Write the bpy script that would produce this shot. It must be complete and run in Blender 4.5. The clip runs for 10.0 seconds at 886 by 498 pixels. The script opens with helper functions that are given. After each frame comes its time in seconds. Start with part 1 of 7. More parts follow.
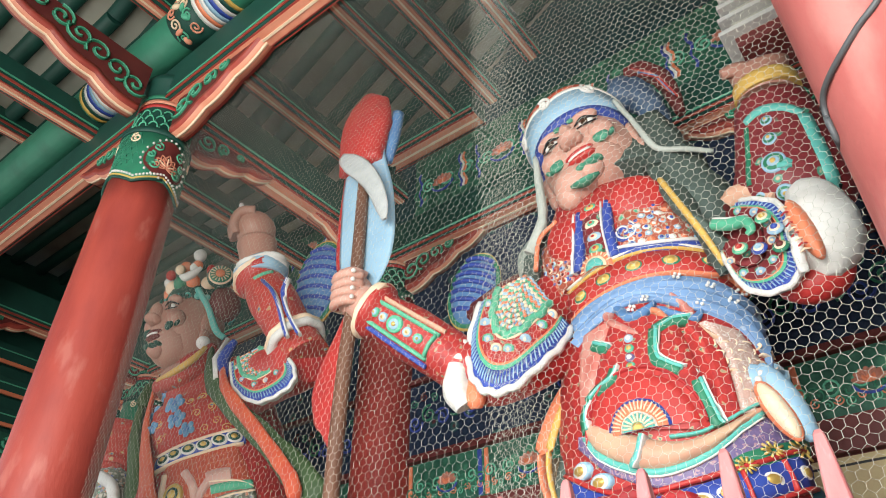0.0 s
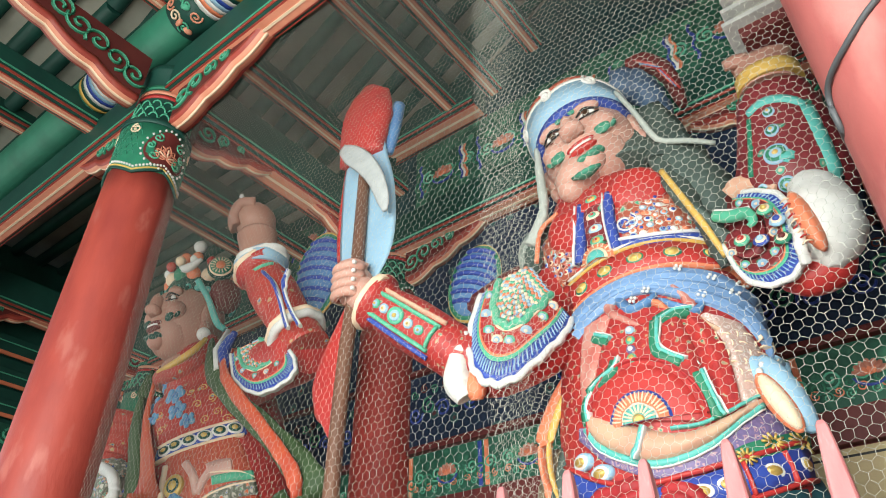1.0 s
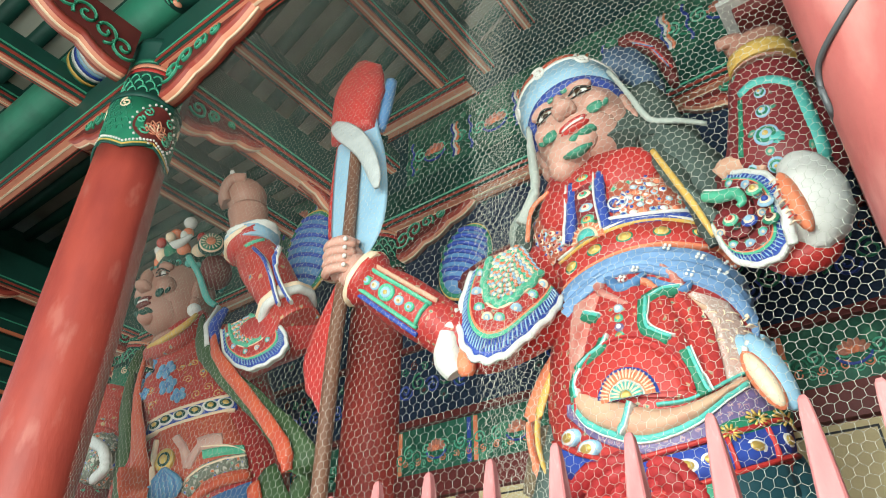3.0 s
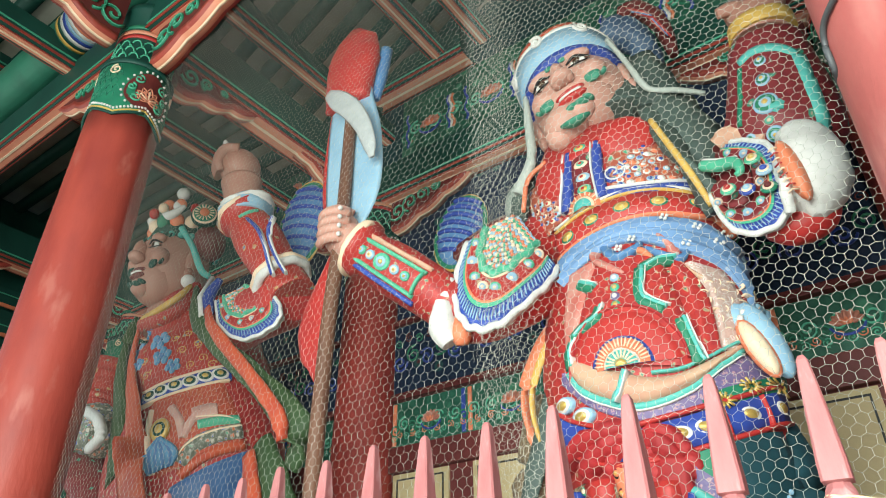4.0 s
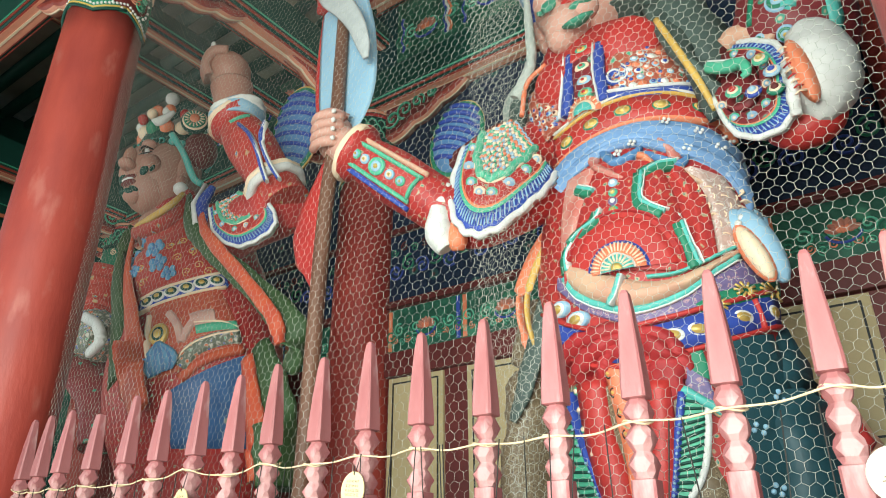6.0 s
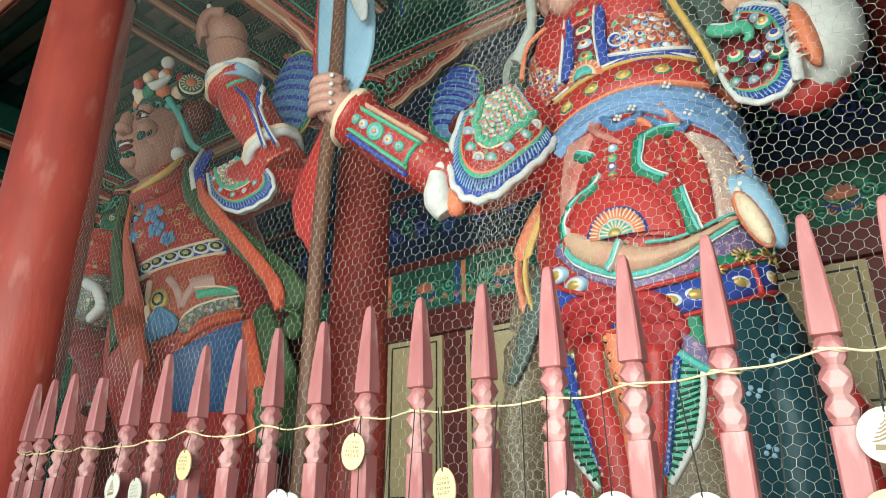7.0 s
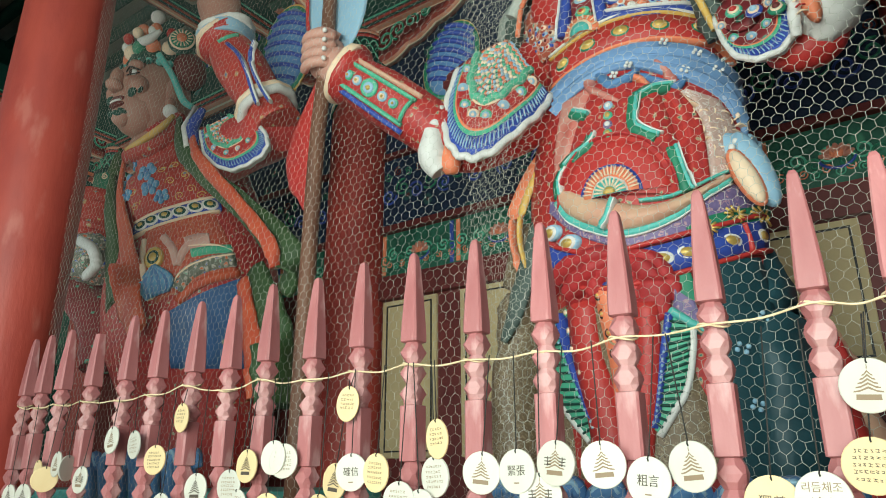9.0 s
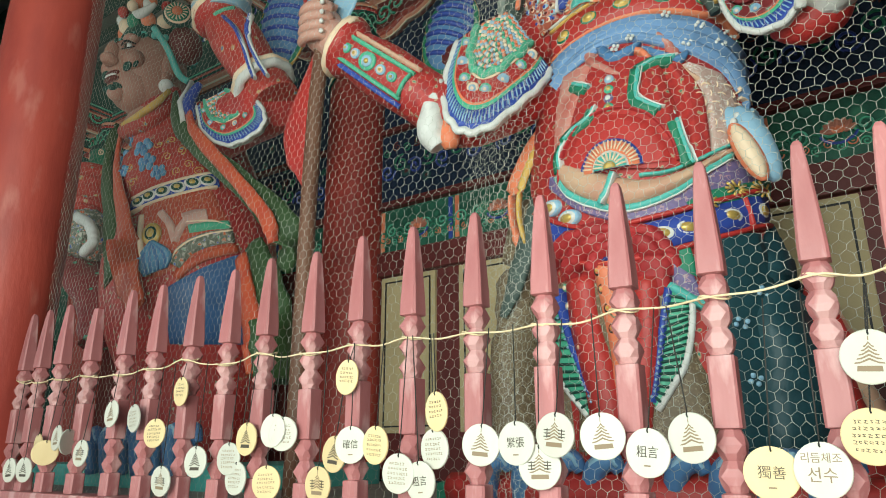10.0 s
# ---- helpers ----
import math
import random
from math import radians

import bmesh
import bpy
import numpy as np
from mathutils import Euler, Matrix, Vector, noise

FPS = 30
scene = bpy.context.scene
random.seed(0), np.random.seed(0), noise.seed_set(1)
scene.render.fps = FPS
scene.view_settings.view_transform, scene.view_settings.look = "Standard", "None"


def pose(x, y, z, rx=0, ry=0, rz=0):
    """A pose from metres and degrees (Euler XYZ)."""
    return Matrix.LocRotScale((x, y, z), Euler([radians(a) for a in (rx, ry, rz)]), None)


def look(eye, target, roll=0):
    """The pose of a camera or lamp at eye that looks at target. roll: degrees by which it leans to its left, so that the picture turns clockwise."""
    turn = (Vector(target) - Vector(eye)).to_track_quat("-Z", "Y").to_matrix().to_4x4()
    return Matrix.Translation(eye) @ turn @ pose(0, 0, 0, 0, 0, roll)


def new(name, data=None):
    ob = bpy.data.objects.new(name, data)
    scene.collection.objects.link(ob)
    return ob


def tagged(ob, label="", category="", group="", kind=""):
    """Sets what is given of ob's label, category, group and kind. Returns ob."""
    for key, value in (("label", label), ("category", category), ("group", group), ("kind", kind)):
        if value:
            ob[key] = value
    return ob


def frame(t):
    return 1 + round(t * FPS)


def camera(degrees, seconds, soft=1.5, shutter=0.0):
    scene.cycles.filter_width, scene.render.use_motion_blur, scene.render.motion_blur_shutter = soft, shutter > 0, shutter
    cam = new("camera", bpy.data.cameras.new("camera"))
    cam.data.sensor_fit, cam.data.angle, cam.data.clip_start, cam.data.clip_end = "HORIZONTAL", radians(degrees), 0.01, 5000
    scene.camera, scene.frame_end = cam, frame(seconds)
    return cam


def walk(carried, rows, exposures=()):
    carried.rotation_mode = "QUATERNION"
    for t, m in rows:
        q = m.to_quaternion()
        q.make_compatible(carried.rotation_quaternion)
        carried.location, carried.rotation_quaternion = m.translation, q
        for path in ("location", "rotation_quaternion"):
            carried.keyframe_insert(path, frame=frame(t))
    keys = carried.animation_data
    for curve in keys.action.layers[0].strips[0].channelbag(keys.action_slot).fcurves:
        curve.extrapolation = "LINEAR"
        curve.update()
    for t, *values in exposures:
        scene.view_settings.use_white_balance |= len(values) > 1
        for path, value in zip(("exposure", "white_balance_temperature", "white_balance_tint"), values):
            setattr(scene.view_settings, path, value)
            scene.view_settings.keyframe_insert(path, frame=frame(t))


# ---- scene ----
cam = camera(66.1, 10.0, soft=1.0)
PATH = [
    (0, (0.55, -1.096, 1.579), (-0.433, 0.19, 2.754), -0.3),
    (0.5, (0.542, -1.091, 1.578), (-0.446, 0.202, 2.74), -0.2),
    (1, (0.543, -1.094, 1.578), (-0.447, 0.202, 2.735), -0.2),
    (1.5, (0.542, -1.096, 1.574), (-0.45, 0.206, 2.723), -0.1),
    (2, (0.541, -1.096, 1.571), (-0.45, 0.218, 2.709), -0.2),
    (2.5, (0.546, -1.101, 1.571), (-0.444, 0.226, 2.694), -0.2),
    (4, (0.524, -1.08, 1.554), (-0.474, 0.3, 2.602), -0.3),
    (4.5, (0.506, -1.066, 1.546), (-0.506, 0.343, 2.542), -0.2),
    (5, (0.499, -1.059, 1.542), (-0.528, 0.379, 2.479), -0.3),
    (5.5, (0.499, -1.054, 1.54), (-0.543, 0.409, 2.419), -0.3),
    (6, (0.497, -1.051, 1.536), (-0.558, 0.433, 2.364), -0.2),
    (7.5, (0.501, -1.056, 1.531), (-0.578, 0.473, 2.235), -0.2),
    (8, (0.504, -1.059, 1.529), (-0.576, 0.48, 2.21), -0.2),
    (8.5, (0.502, -1.056, 1.525), (-0.582, 0.491, 2.182), -0.2),
    (9, (0.503, -1.053, 1.522), (-0.584, 0.504, 2.15), -0.2),
    (9.5, (0.502, -1.051, 1.52), (-0.589, 0.515, 2.119), -0.1),
    (10, (0.495, -1.045, 1.516), (-0.599, 0.53, 2.082), -0.2),
]
walk(cam, [(t, look(eye, target, roll)) for t, eye, target, roll in PATH],
     exposures=[(0, 0.08, 6450, 5), (2.5, 0.14, 6250, -6), (5, -0.06, 6250, -5), (6, -0.10, 6250, -6), (7.5, -0.44, 6250, -8), (10, -0.62, 6250, -10)])


# ---------------------------------------------------------------- world and light
world = bpy.data.worlds.new("world")
scene.world = world
world.use_nodes = True
wn = world.node_tree
sky = wn.nodes.new("ShaderNodeTexSky")
sky.sky_type = 'NISHITA'
sky.sun_disc = False
sky.sun_elevation, sky.sun_rotation = radians(52), radians(60)
wn.links.new(sky.outputs[0], wn.nodes["Background"].inputs[0])
wn.nodes["Background"].inputs[1].default_value = 0.12
sun = new("sun", bpy.data.lights.new("sun", 'SUN'))
sun.data.energy, sun.data.angle, sun.data.color = 3.0, radians(0.6), (1, 0.95, 0.88)
sun.matrix_world = look((8, 5, 12), (0, 0, 0))


def area_lamp(name, place, target, w, h, watts, colour, spread=180):
    ob = new(name, bpy.data.lights.new(name, 'AREA'))
    ob.data.shape, ob.data.size, ob.data.size_y = 'RECTANGLE', w, h
    ob.data.energy, ob.data.color, ob.data.spread = watts, colour, radians(spread)
    ob.matrix_world = look(place, target)
    return ob


# front and side: added fill lamps; rear: sky light through the open end
area_lamp("fill_front", (0.55, -2.8, 1.95), (0.25, 0.9, 1.80), 2.8, 2.2, 185, (1.0, 0.97, 0.94), 145)
area_lamp("fill_side", (-0.9, -4.4, 2.1), (-1.3, 0.5, 2.1), 5.0, 2.8, 115, (1.0, 0.97, 0.94), 180)
area_lamp("sky_rear_opening", (-7.0, -1.9, 2.1), (-2.5, 0.0, 2.8), 3.2, 3.4, 75, (0.97, 0.98, 1.0))


# ---------------------------------------------------------------- materials
def material(name, colour, rough=0.6, second=None, scale=8.0, amount=0.5, bump=0.15, bump_scale=60.0, metal=0.0,
             third=None, third_scale=1.3, third_low=0.55, vary=0.0, stretch=(1, 1, 1), spec=0.4):
    """Paint or wood with fine grain, a second colour in patches and large worn areas."""
    m = bpy.data.materials.new(name)
    m.use_nodes = True
    nt = m.node_tree
    p = nt.nodes["Principled BSDF"]
    p.inputs["Roughness"].default_value, p.inputs["Metallic"].default_value = rough, metal
    p.inputs["Specular IOR Level"].default_value = spec
    tc = nt.nodes.new("ShaderNodeTexCoord")
    mp = nt.nodes.new("ShaderNodeMapping")
    mp.inputs["Scale"].default_value = stretch
    nt.links.new(tc.outputs["Object"], mp.inputs["Vector"])

    def tex(sc, detail):
        n = nt.nodes.new("ShaderNodeTexNoise")
        n.inputs["Scale"].default_value, n.inputs["Detail"].default_value = sc, detail
        nt.links.new(mp.outputs[0], n.inputs["Vector"])
        return n

    def mix(fac, a, b):
        n = nt.nodes.new("ShaderNodeMix")
        n.data_type = 'RGBA'
        nt.links.new(fac, n.inputs[0])
        for i, v in ((6, a), (7, b)):
            if isinstance(v, tuple):
                n.inputs[i].default_value = (*v, 1)
            else:
                nt.links.new(v, n.inputs[i])
        return n.outputs[2]

    def ramp(sock, lo, hi, top):
        n = nt.nodes.new("ShaderNodeMapRange")
        n.inputs[1].default_value, n.inputs[2].default_value, n.inputs[4].default_value = lo, hi, top
        nt.links.new(sock, n.inputs[0])
        return n.outputs[0]

    second = second or tuple(c * 0.7 for c in colour)
    out = mix(ramp(tex(scale, 6).outputs[0], 0.38, 0.68, amount), colour, second)
    if third:
        out = mix(ramp(tex(third_scale, 8).outputs[0], third_low, third_low + 0.1, 0.85), out, third)
    if vary:
        oi = nt.nodes.new("ShaderNodeObjectInfo")
        hs = nt.nodes.new("ShaderNodeHueSaturation")
        nt.links.new(ramp(oi.outputs["Random"], 0, 1, 2 * vary), hs.inputs["Value"])
        add = nt.nodes.new("ShaderNodeMath")
        add.inputs[1].default_value = 1 - vary
        nt.links.new(ramp(oi.outputs["Random"], 0, 1, 2 * vary), add.inputs[0])
        nt.links.new(add.outputs[0], hs.inputs["Value"])
        nt.links.new(out, hs.inputs["Color"])
        out = hs.outputs[0]
    nt.links.new(out, p.inputs["Base Color"])
    if bump:
        b = nt.nodes.new("ShaderNodeBump")
        b.inputs["Strength"].default_value, b.inputs["Distance"].default_value = bump, 0.004
        nt.links.new(tex(bump_scale, 5).outputs[0], b.inputs["Height"])
        nt.links.new(b.outputs[0], p.inputs["Normal"])
    return m


RED = material("column_red_paint", (0.36, 0.058, 0.040), 0.48, (0.26, 0.038, 0.030), 9, 0.8, 0.4, 55,
               third=(0.41, 0.115, 0.088), third_scale=11.0, third_low=0.60, stretch=(1, 1, 0.38))
# column red paled towards pink: the bright haze over it is in the colour
HAZEDRED = material("hazed_red_column_paint", (0.38, 0.105, 0.095), 0.5, (0.30, 0.070, 0.064), 7, 0.8, 0.4, 50,
                    third=(0.46, 0.19, 0.17), third_scale=5.0, third_low=0.52, stretch=(1, 1, 0.4))
PINK = material("faded_red_picket_paint", (0.37, 0.142, 0.142), 0.5, (0.29, 0.088, 0.09), 22, 0.7, 0.35, 90,
                third=(0.52, 0.30, 0.29), third_scale=24, third_low=0.50, vary=0.10, stretch=(1, 1, 0.3))
DKGREEN = material("dark_green_paint", (0.012, 0.068, 0.050), 0.55, (0.008, 0.045, 0.035), 7, 0.7, 0.15)
GREEN = material("mid_green_paint", (0.03, 0.20, 0.11), 0.5, (0.02, 0.13, 0.08), 14, 0.6)
LTGREEN = material("light_green_paint", (0.10, 0.42, 0.26), 0.5, (0.07, 0.32, 0.20), 20, 0.6)
TEAL = material("dark_teal_paint", (0.012, 0.06, 0.065), 0.6, (0.008, 0.035, 0.04), 6, 0.7)
ORANGE = material("salmon_orange_paint", (0.72, 0.22, 0.11), 0.5, (0.62, 0.17, 0.09), 12, 0.5)
SALMON = material("salmon_edge_paint", (0.68, 0.28, 0.18), 0.5, (0.56, 0.20, 0.12), 9, 0.7)
BEAMGREEN = material("beam_green_paint", (0.045, 0.24, 0.145), 0.5, (0.03, 0.16, 0.10), 8, 0.7)
CREAM = material("cream_paint", (0.80, 0.62, 0.44), 0.5, (0.7, 0.5, 0.33), 15, 0.5)
WHITE = material("white_paint", (0.70, 0.69, 0.66), 0.55, (0.55, 0.53, 0.50), 18, 0.6)
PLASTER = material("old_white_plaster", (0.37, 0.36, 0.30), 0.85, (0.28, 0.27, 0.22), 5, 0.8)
POSTRED = material("dark_red_post_paint", (0.38, 0.052, 0.040), 0.55, (0.29, 0.038, 0.032), 6, 0.7)
MAROON = material("maroon_paint", (0.13, 0.022, 0.02), 0.55, (0.09, 0.016, 0.016), 8, 0.7)
BLUE = material("ultramarine_paint", (0.035, 0.07, 0.34), 0.5, (0.025, 0.045, 0.24), 15, 0.6)
LTBLUE = material("pale_blue_paint", (0.30, 0.47, 0.60), 0.5, (0.22, 0.37, 0.52), 9, 0.6)
MIDBLUE = material("mid_blue_paint", (0.10, 0.22, 0.42), 0.5, (0.06, 0.14, 0.32), 9, 0.6)
BRIGHTRED = material("bright_red_paint", (0.44, 0.032, 0.028), 0.48, (0.33, 0.028, 0.028), 10, 0.6)
SKIN = material("pinkish_skin_paint", (0.55, 0.30, 0.235), 0.5, (0.47, 0.24, 0.19), 7, 0.6, bump=0.08)
SKIN2 = material("brown_skin_paint", (0.40, 0.20, 0.15), 0.5, (0.33, 0.155, 0.115), 7, 0.6, bump=0.08)
YELLOW = material("ochre_yellow_paint", (0.62, 0.40, 0.10), 0.5, (0.5, 0.3, 0.07), 18, 0.6)
GOLD = material("gold_paint", (0.60, 0.42, 0.12), 0.35, (0.45, 0.28, 0.07), 30, 0.5, metal=0.4)
BEIGE = material("beige_panel_paint", (0.50, 0.40, 0.22), 0.65, (0.42, 0.33, 0.18), 4, 0.6)
BLACK = material("black_line_paint", (0.015, 0.014, 0.014), 0.5, bump=0)
WOOD = material("brown_stave_wood", (0.16, 0.075, 0.045), 0.55, (0.10, 0.045, 0.03), 30, 0.7, stretch=(1, 1, 0.15))
WIRE = material("galvanised_wire", (0.46, 0.48, 0.42), 0.5, (0.56, 0.53, 0.46), 3, 0.8, bump=0, metal=0.1)
ROPE = material("pale_straw_rope", (0.70, 0.56, 0.36), 0.8, (0.5, 0.38, 0.22), 60, 0.7)
STONE = material("grey_stone", (0.34, 0.32, 0.29), 0.85, (0.25, 0.24, 0.22), 5, 0.7)
EARTH = material("pale_sandy_ground", (0.33, 0.29, 0.23), 0.9, (0.25, 0.22, 0.18), 3, 0.7)
STRINGY = material("dark_grey_cable", (0.06, 0.065, 0.07), 0.5, bump=0)
PALEWOOD = material("pale_birch_wood", (0.64, 0.49, 0.27), 0.6, (0.56, 0.40, 0.20), 22, 0.6, vary=0.10, stretch=(1, 1, 0.2))


# ---------------------------------------------------------------- mesh helpers
def to_object(name, bm, mats, parent=None, label="", smooth=False):
    me = bpy.data.meshes.new(name)
    bmesh.ops.recalc_face_normals(bm, faces=bm.faces)
    bm.to_mesh(me)
    bm.free()
    for m in (mats if isinstance(mats, (list, tuple)) else [mats]):
        me.materials.append(m)
    if smooth:
        me.polygons.foreach_set("use_smooth", [True] * len(me.polygons))
    ob = new(name, me)
    if parent:
        ob.parent = parent
    if label:
        ob["label"] = label
    return ob


def part(name, bm, mat, parent, label="", smooth=False):
    return to_object(name, bm, mat, parent, label, smooth)


def thing(name, place, label, category, group="", kind=""):
    ob = new(name)
    ob.empty_display_size = 0.1
    ob.location = place
    return tagged(ob, label, category, group, kind)


def box(bm, lo, hi, bevel=0.0, mat=0, m=None):
    n0 = len(bm.verts)
    c = [(a + b) / 2 for a, b in zip(lo, hi)]
    s = [abs(b - a) for a, b in zip(lo, hi)]
    r = bmesh.ops.create_cube(bm, size=1, matrix=Matrix.Translation(c) @ Matrix.Diagonal((*s, 1)))
    vs = r["verts"]
    fs = list({f for v in vs for f in v.link_faces})
    for f in fs:
        f.material_index = mat
    if bevel:
        es = list({e for v in vs for e in v.link_edges})
        b = bmesh.ops.bevel(bm, geom=es, offset=bevel, segments=2, affect='EDGES', profile=0.6)
        for f in b["faces"]:
            f.material_index = mat
        vs = list({v for f in b["faces"] for v in f.verts} | {v for v in vs if v.is_valid})
    if m:
        bmesh.ops.transform(bm, matrix=m, verts=[v for v in vs if v.is_valid])
    return vs


def frame_of(d, up=(0, 0, 1)):
    d = Vector(d).normalized()
    u = Vector(up)
    if abs(d.dot(u)) > 0.97:
        u = Vector((0, 1, 0))
    s = d.cross(u).normalized()
    return s, s.cross(d).normalized()


def spline(pts, n):
    """Smooth samples through control points (Catmull-Rom); a point is any tuple of numbers."""
    p = [np.array(q, float) for q in pts]
    p = [2 * p[0] - p[1]] + p + [2 * p[-1] - p[-2]]
    out = []
    segs = len(p) - 3
    for i in range(n):
        u = i / (n - 1) * segs
        k = min(int(u), segs - 1)
        f = u - k
        a, b, c, d = p[k:k + 4]
        out.append(0.5 * (2 * b + (c - a) * f + (2 * a - 5 * b + 4 * c - d) * f * f + (3 * b - a - 3 * c + d) * f ** 3))
    return out


def loft(bm, rings, mat=0, cap=True, closed=True):
    vs = [[bm.verts.new(p) for p in r] for r in rings]
    k = len(vs[0])
    for a, b in zip(vs, vs[1:]):
        for i in range(k if closed else k - 1):
            j = (i + 1) % k
            f = bm.faces.new((a[i], a[j], b[j], b[i]))
            f.material_index = mat
            f.smooth = True
    if cap and closed:
        for r in (vs[0], vs[-1]):
            f = bm.faces.new(r)
            f.material_index = mat
    return vs


def tube(bm, pts, mat=0, n=16, sides=12, up=(0, 0, 1), wobble=0.0):
    """A tube through control points (x, y, z, r) or (x, y, z, r_side, r_up)."""
    rows = spline([p if len(p) == 5 else (*p, p[3]) for p in pts], n)
    rings = []
    for i, q in enumerate(rows):
        d = rows[min(i + 1, n - 1)][:3] - rows[max(i - 1, 0)][:3]
        s, u = frame_of(d, up)
        c = Vector(q[:3])
        ring = []
        for j in range(sides):
            a = 2 * math.pi * j / sides
            w = 1 + wobble * noise.noise(Vector((math.cos(a) * 1.7, math.sin(a) * 1.7, i * 0.45 + c.x * 3)))
            ring.append(c + s * (max(q[3], 1e-4) * math.cos(a) * w) + u * (max(q[4], 1e-4) * math.sin(a) * w))
        rings.append(ring)
    return loft(bm, rings, mat)


def ball(bm, m, mat=0, seg=16, rings=10):
    """A sphere of radius 1 carried by m."""
    rows = []
    for i in range(1, rings):
        t = math.pi * i / rings
        rows.append([m @ Vector((math.sin(t) * math.cos(2 * math.pi * j / seg), math.sin(t) * math.sin(2 * math.pi * j / seg), math.cos(t))) for j in range(seg)])
    vs = loft(bm, rows, mat, False)
    for row, z in ((vs[0], 1), (vs[-1], -1)):
        c = bm.verts.new(m @ Vector((0, 0, z)))
        for j in range(seg):
            f = bm.faces.new((c, row[j], row[(j + 1) % seg]))
            f.material_index, f.smooth = mat, True


def blob(bm, c, r, mat=0, rot=(0, 0, 0), seg=16, rings=10):
    ball(bm, Matrix.Translation(c) @ Euler([radians(a) for a in rot]).to_matrix().to_4x4() @ Matrix.Diagonal((*r, 1)), mat, seg, rings)


def lathe(bm, profile, sides=32, c=(0, 0, 0), mat=0, cap=True, turn=0.0):
    rings = [[Vector((c[0] + r * math.cos(2 * math.pi * j / sides + turn), c[1] + r * math.sin(2 * math.pi * j / sides + turn), c[2] + z))
              for j in range(sides)] for r, z in profile]
    return loft(bm, rings, mat, cap)


def prism(bm, outline, thick, m, mat=0, side_mat=None):
    """A flat outline (u, v) of some thickness, carried by the pose m (u along its x, v along its y, thickness along z)."""
    a = [bm.verts.new(m @ Vector((u, v, 0))) for u, v in outline]
    b = [bm.verts.new(m @ Vector((u, v, thick))) for u, v in outline]
    for f in (bm.faces.new(a[::-1]), bm.faces.new(b)):
        f.material_index = mat
    k = len(a)
    for i in range(k):
        f = bm.faces.new((a[i], a[(i + 1) % k], b[(i + 1) % k], b[i]))
        f.material_index = mat if side_mat is None else side_mat


def spiral(cx, cy, r, turns, n=18, start=0.0, hand=1):
    return [(cx + r * (1 - 0.85 * i / (n - 1)) * math.cos(start + hand * turns * 2 * math.pi * i / (n - 1)),
             cy + r * (1 - 0.85 * i / (n - 1)) * math.sin(start + hand * turns * 2 * math.pi * i / (n - 1))) for i in range(n)]


def line(bm, pts, r, mat=0, sides=5):
    """A thin raised line through the points given, as they are."""
    rings = []
    pts = [Vector(p) for p in pts]
    for i, c in enumerate(pts):
        d = pts[min(i + 1, len(pts) - 1)] - pts[max(i - 1, 0)]
        s, u = frame_of(d)
        rings.append([c + (s * math.cos(2 * math.pi * j / sides) + u * math.sin(2 * math.pi * j / sides)) * r for j in range(sides)])
    loft(bm, rings, mat)


# ---------------------------------------------------------------- ground and enclosing structure
bm = bmesh.new()
box(bm, (-300, -300, -0.4), (300, 300, 0.0))
tagged(to_object("ground", bm, EARTH), "pale sandy ground round the gateway", "ground", kind="structure")

bm = bmesh.new()
box(bm, (-5.6, 0.14, 0.0), (1.62, 2.1, 1.36))
tagged(to_object("platform", bm, STONE), "raised stone platform carrying the painted guardian figures", "platform", kind="structure")

bm = bmesh.new()
box(bm, (-5.6, 1.86, 1.36), (1.62, 2.1, 7.2))
tagged(to_object("wall_north", bm, TEAL), "dark painted rear wall behind the figures", "wall", kind="structure")
bm = bmesh.new()
box(bm, (1.62, 0.12, 0.0), (1.76, 2.1, 5.4))
tagged(to_object("wall_east", bm, TEAL), "dark blue-green painted side wall beside the column", "wall", kind="structure")
bm = bmesh.new()
box(bm, (-5.6, 0.1, 0.0), (-5.4, 2.3, 5.4))
tagged(to_object("wall_west", bm, DKGREEN), "green painted end wall with beams", "wall", kind="structure")

# roof: boards above the rafters, rising to a ridge
RIDGE = (0.3, 6.6)


def roof_z(x):
    if x > RIDGE[0]:
        return RIDGE[1] - 0.6 * (x - RIDGE[0])
    return max(RIDGE[1] + 0.6 * (x - RIDGE[0]), 4.95)


bm = bmesh.new()
xs = [-7.0, -2.45, RIDGE[0], 3.6]
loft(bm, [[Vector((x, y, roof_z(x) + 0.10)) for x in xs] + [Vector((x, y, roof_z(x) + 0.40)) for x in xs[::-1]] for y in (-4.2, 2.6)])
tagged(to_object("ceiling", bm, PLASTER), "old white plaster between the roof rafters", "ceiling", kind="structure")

# rafters along the slope and the purlins that carry them
def rafter_mesh(x0, x1):
    b = bmesh.new()
    tube(b, [(x0, 0, roof_z(x0) + 0.088, 0.052), (x1, 0, roof_z(x1) + 0.088, 0.052)], n=2, sides=8)
    me = bpy.data.meshes.new("rafter")
    bmesh.ops.recalc_face_normals(b, faces=b.faces)
    b.to_mesh(me)
    b.free()
    me.materials.append(DKGREEN)
    return me


roof_frame = thing("roof_frame", (0, 0, 0), "exposed roof timbers painted dark green with salmon edges", "roof frame", kind="structure")
for me in (rafter_mesh(-7.0, -2.45), rafter_mesh(-2.45, RIDGE[0]), rafter_mesh(RIDGE[0], 3.6)):
    for k in range(31):
        ob = new("rafter", me)
        ob.parent = roof_frame
        ob.location = (0, -3.9 + 0.21 * k, 0)


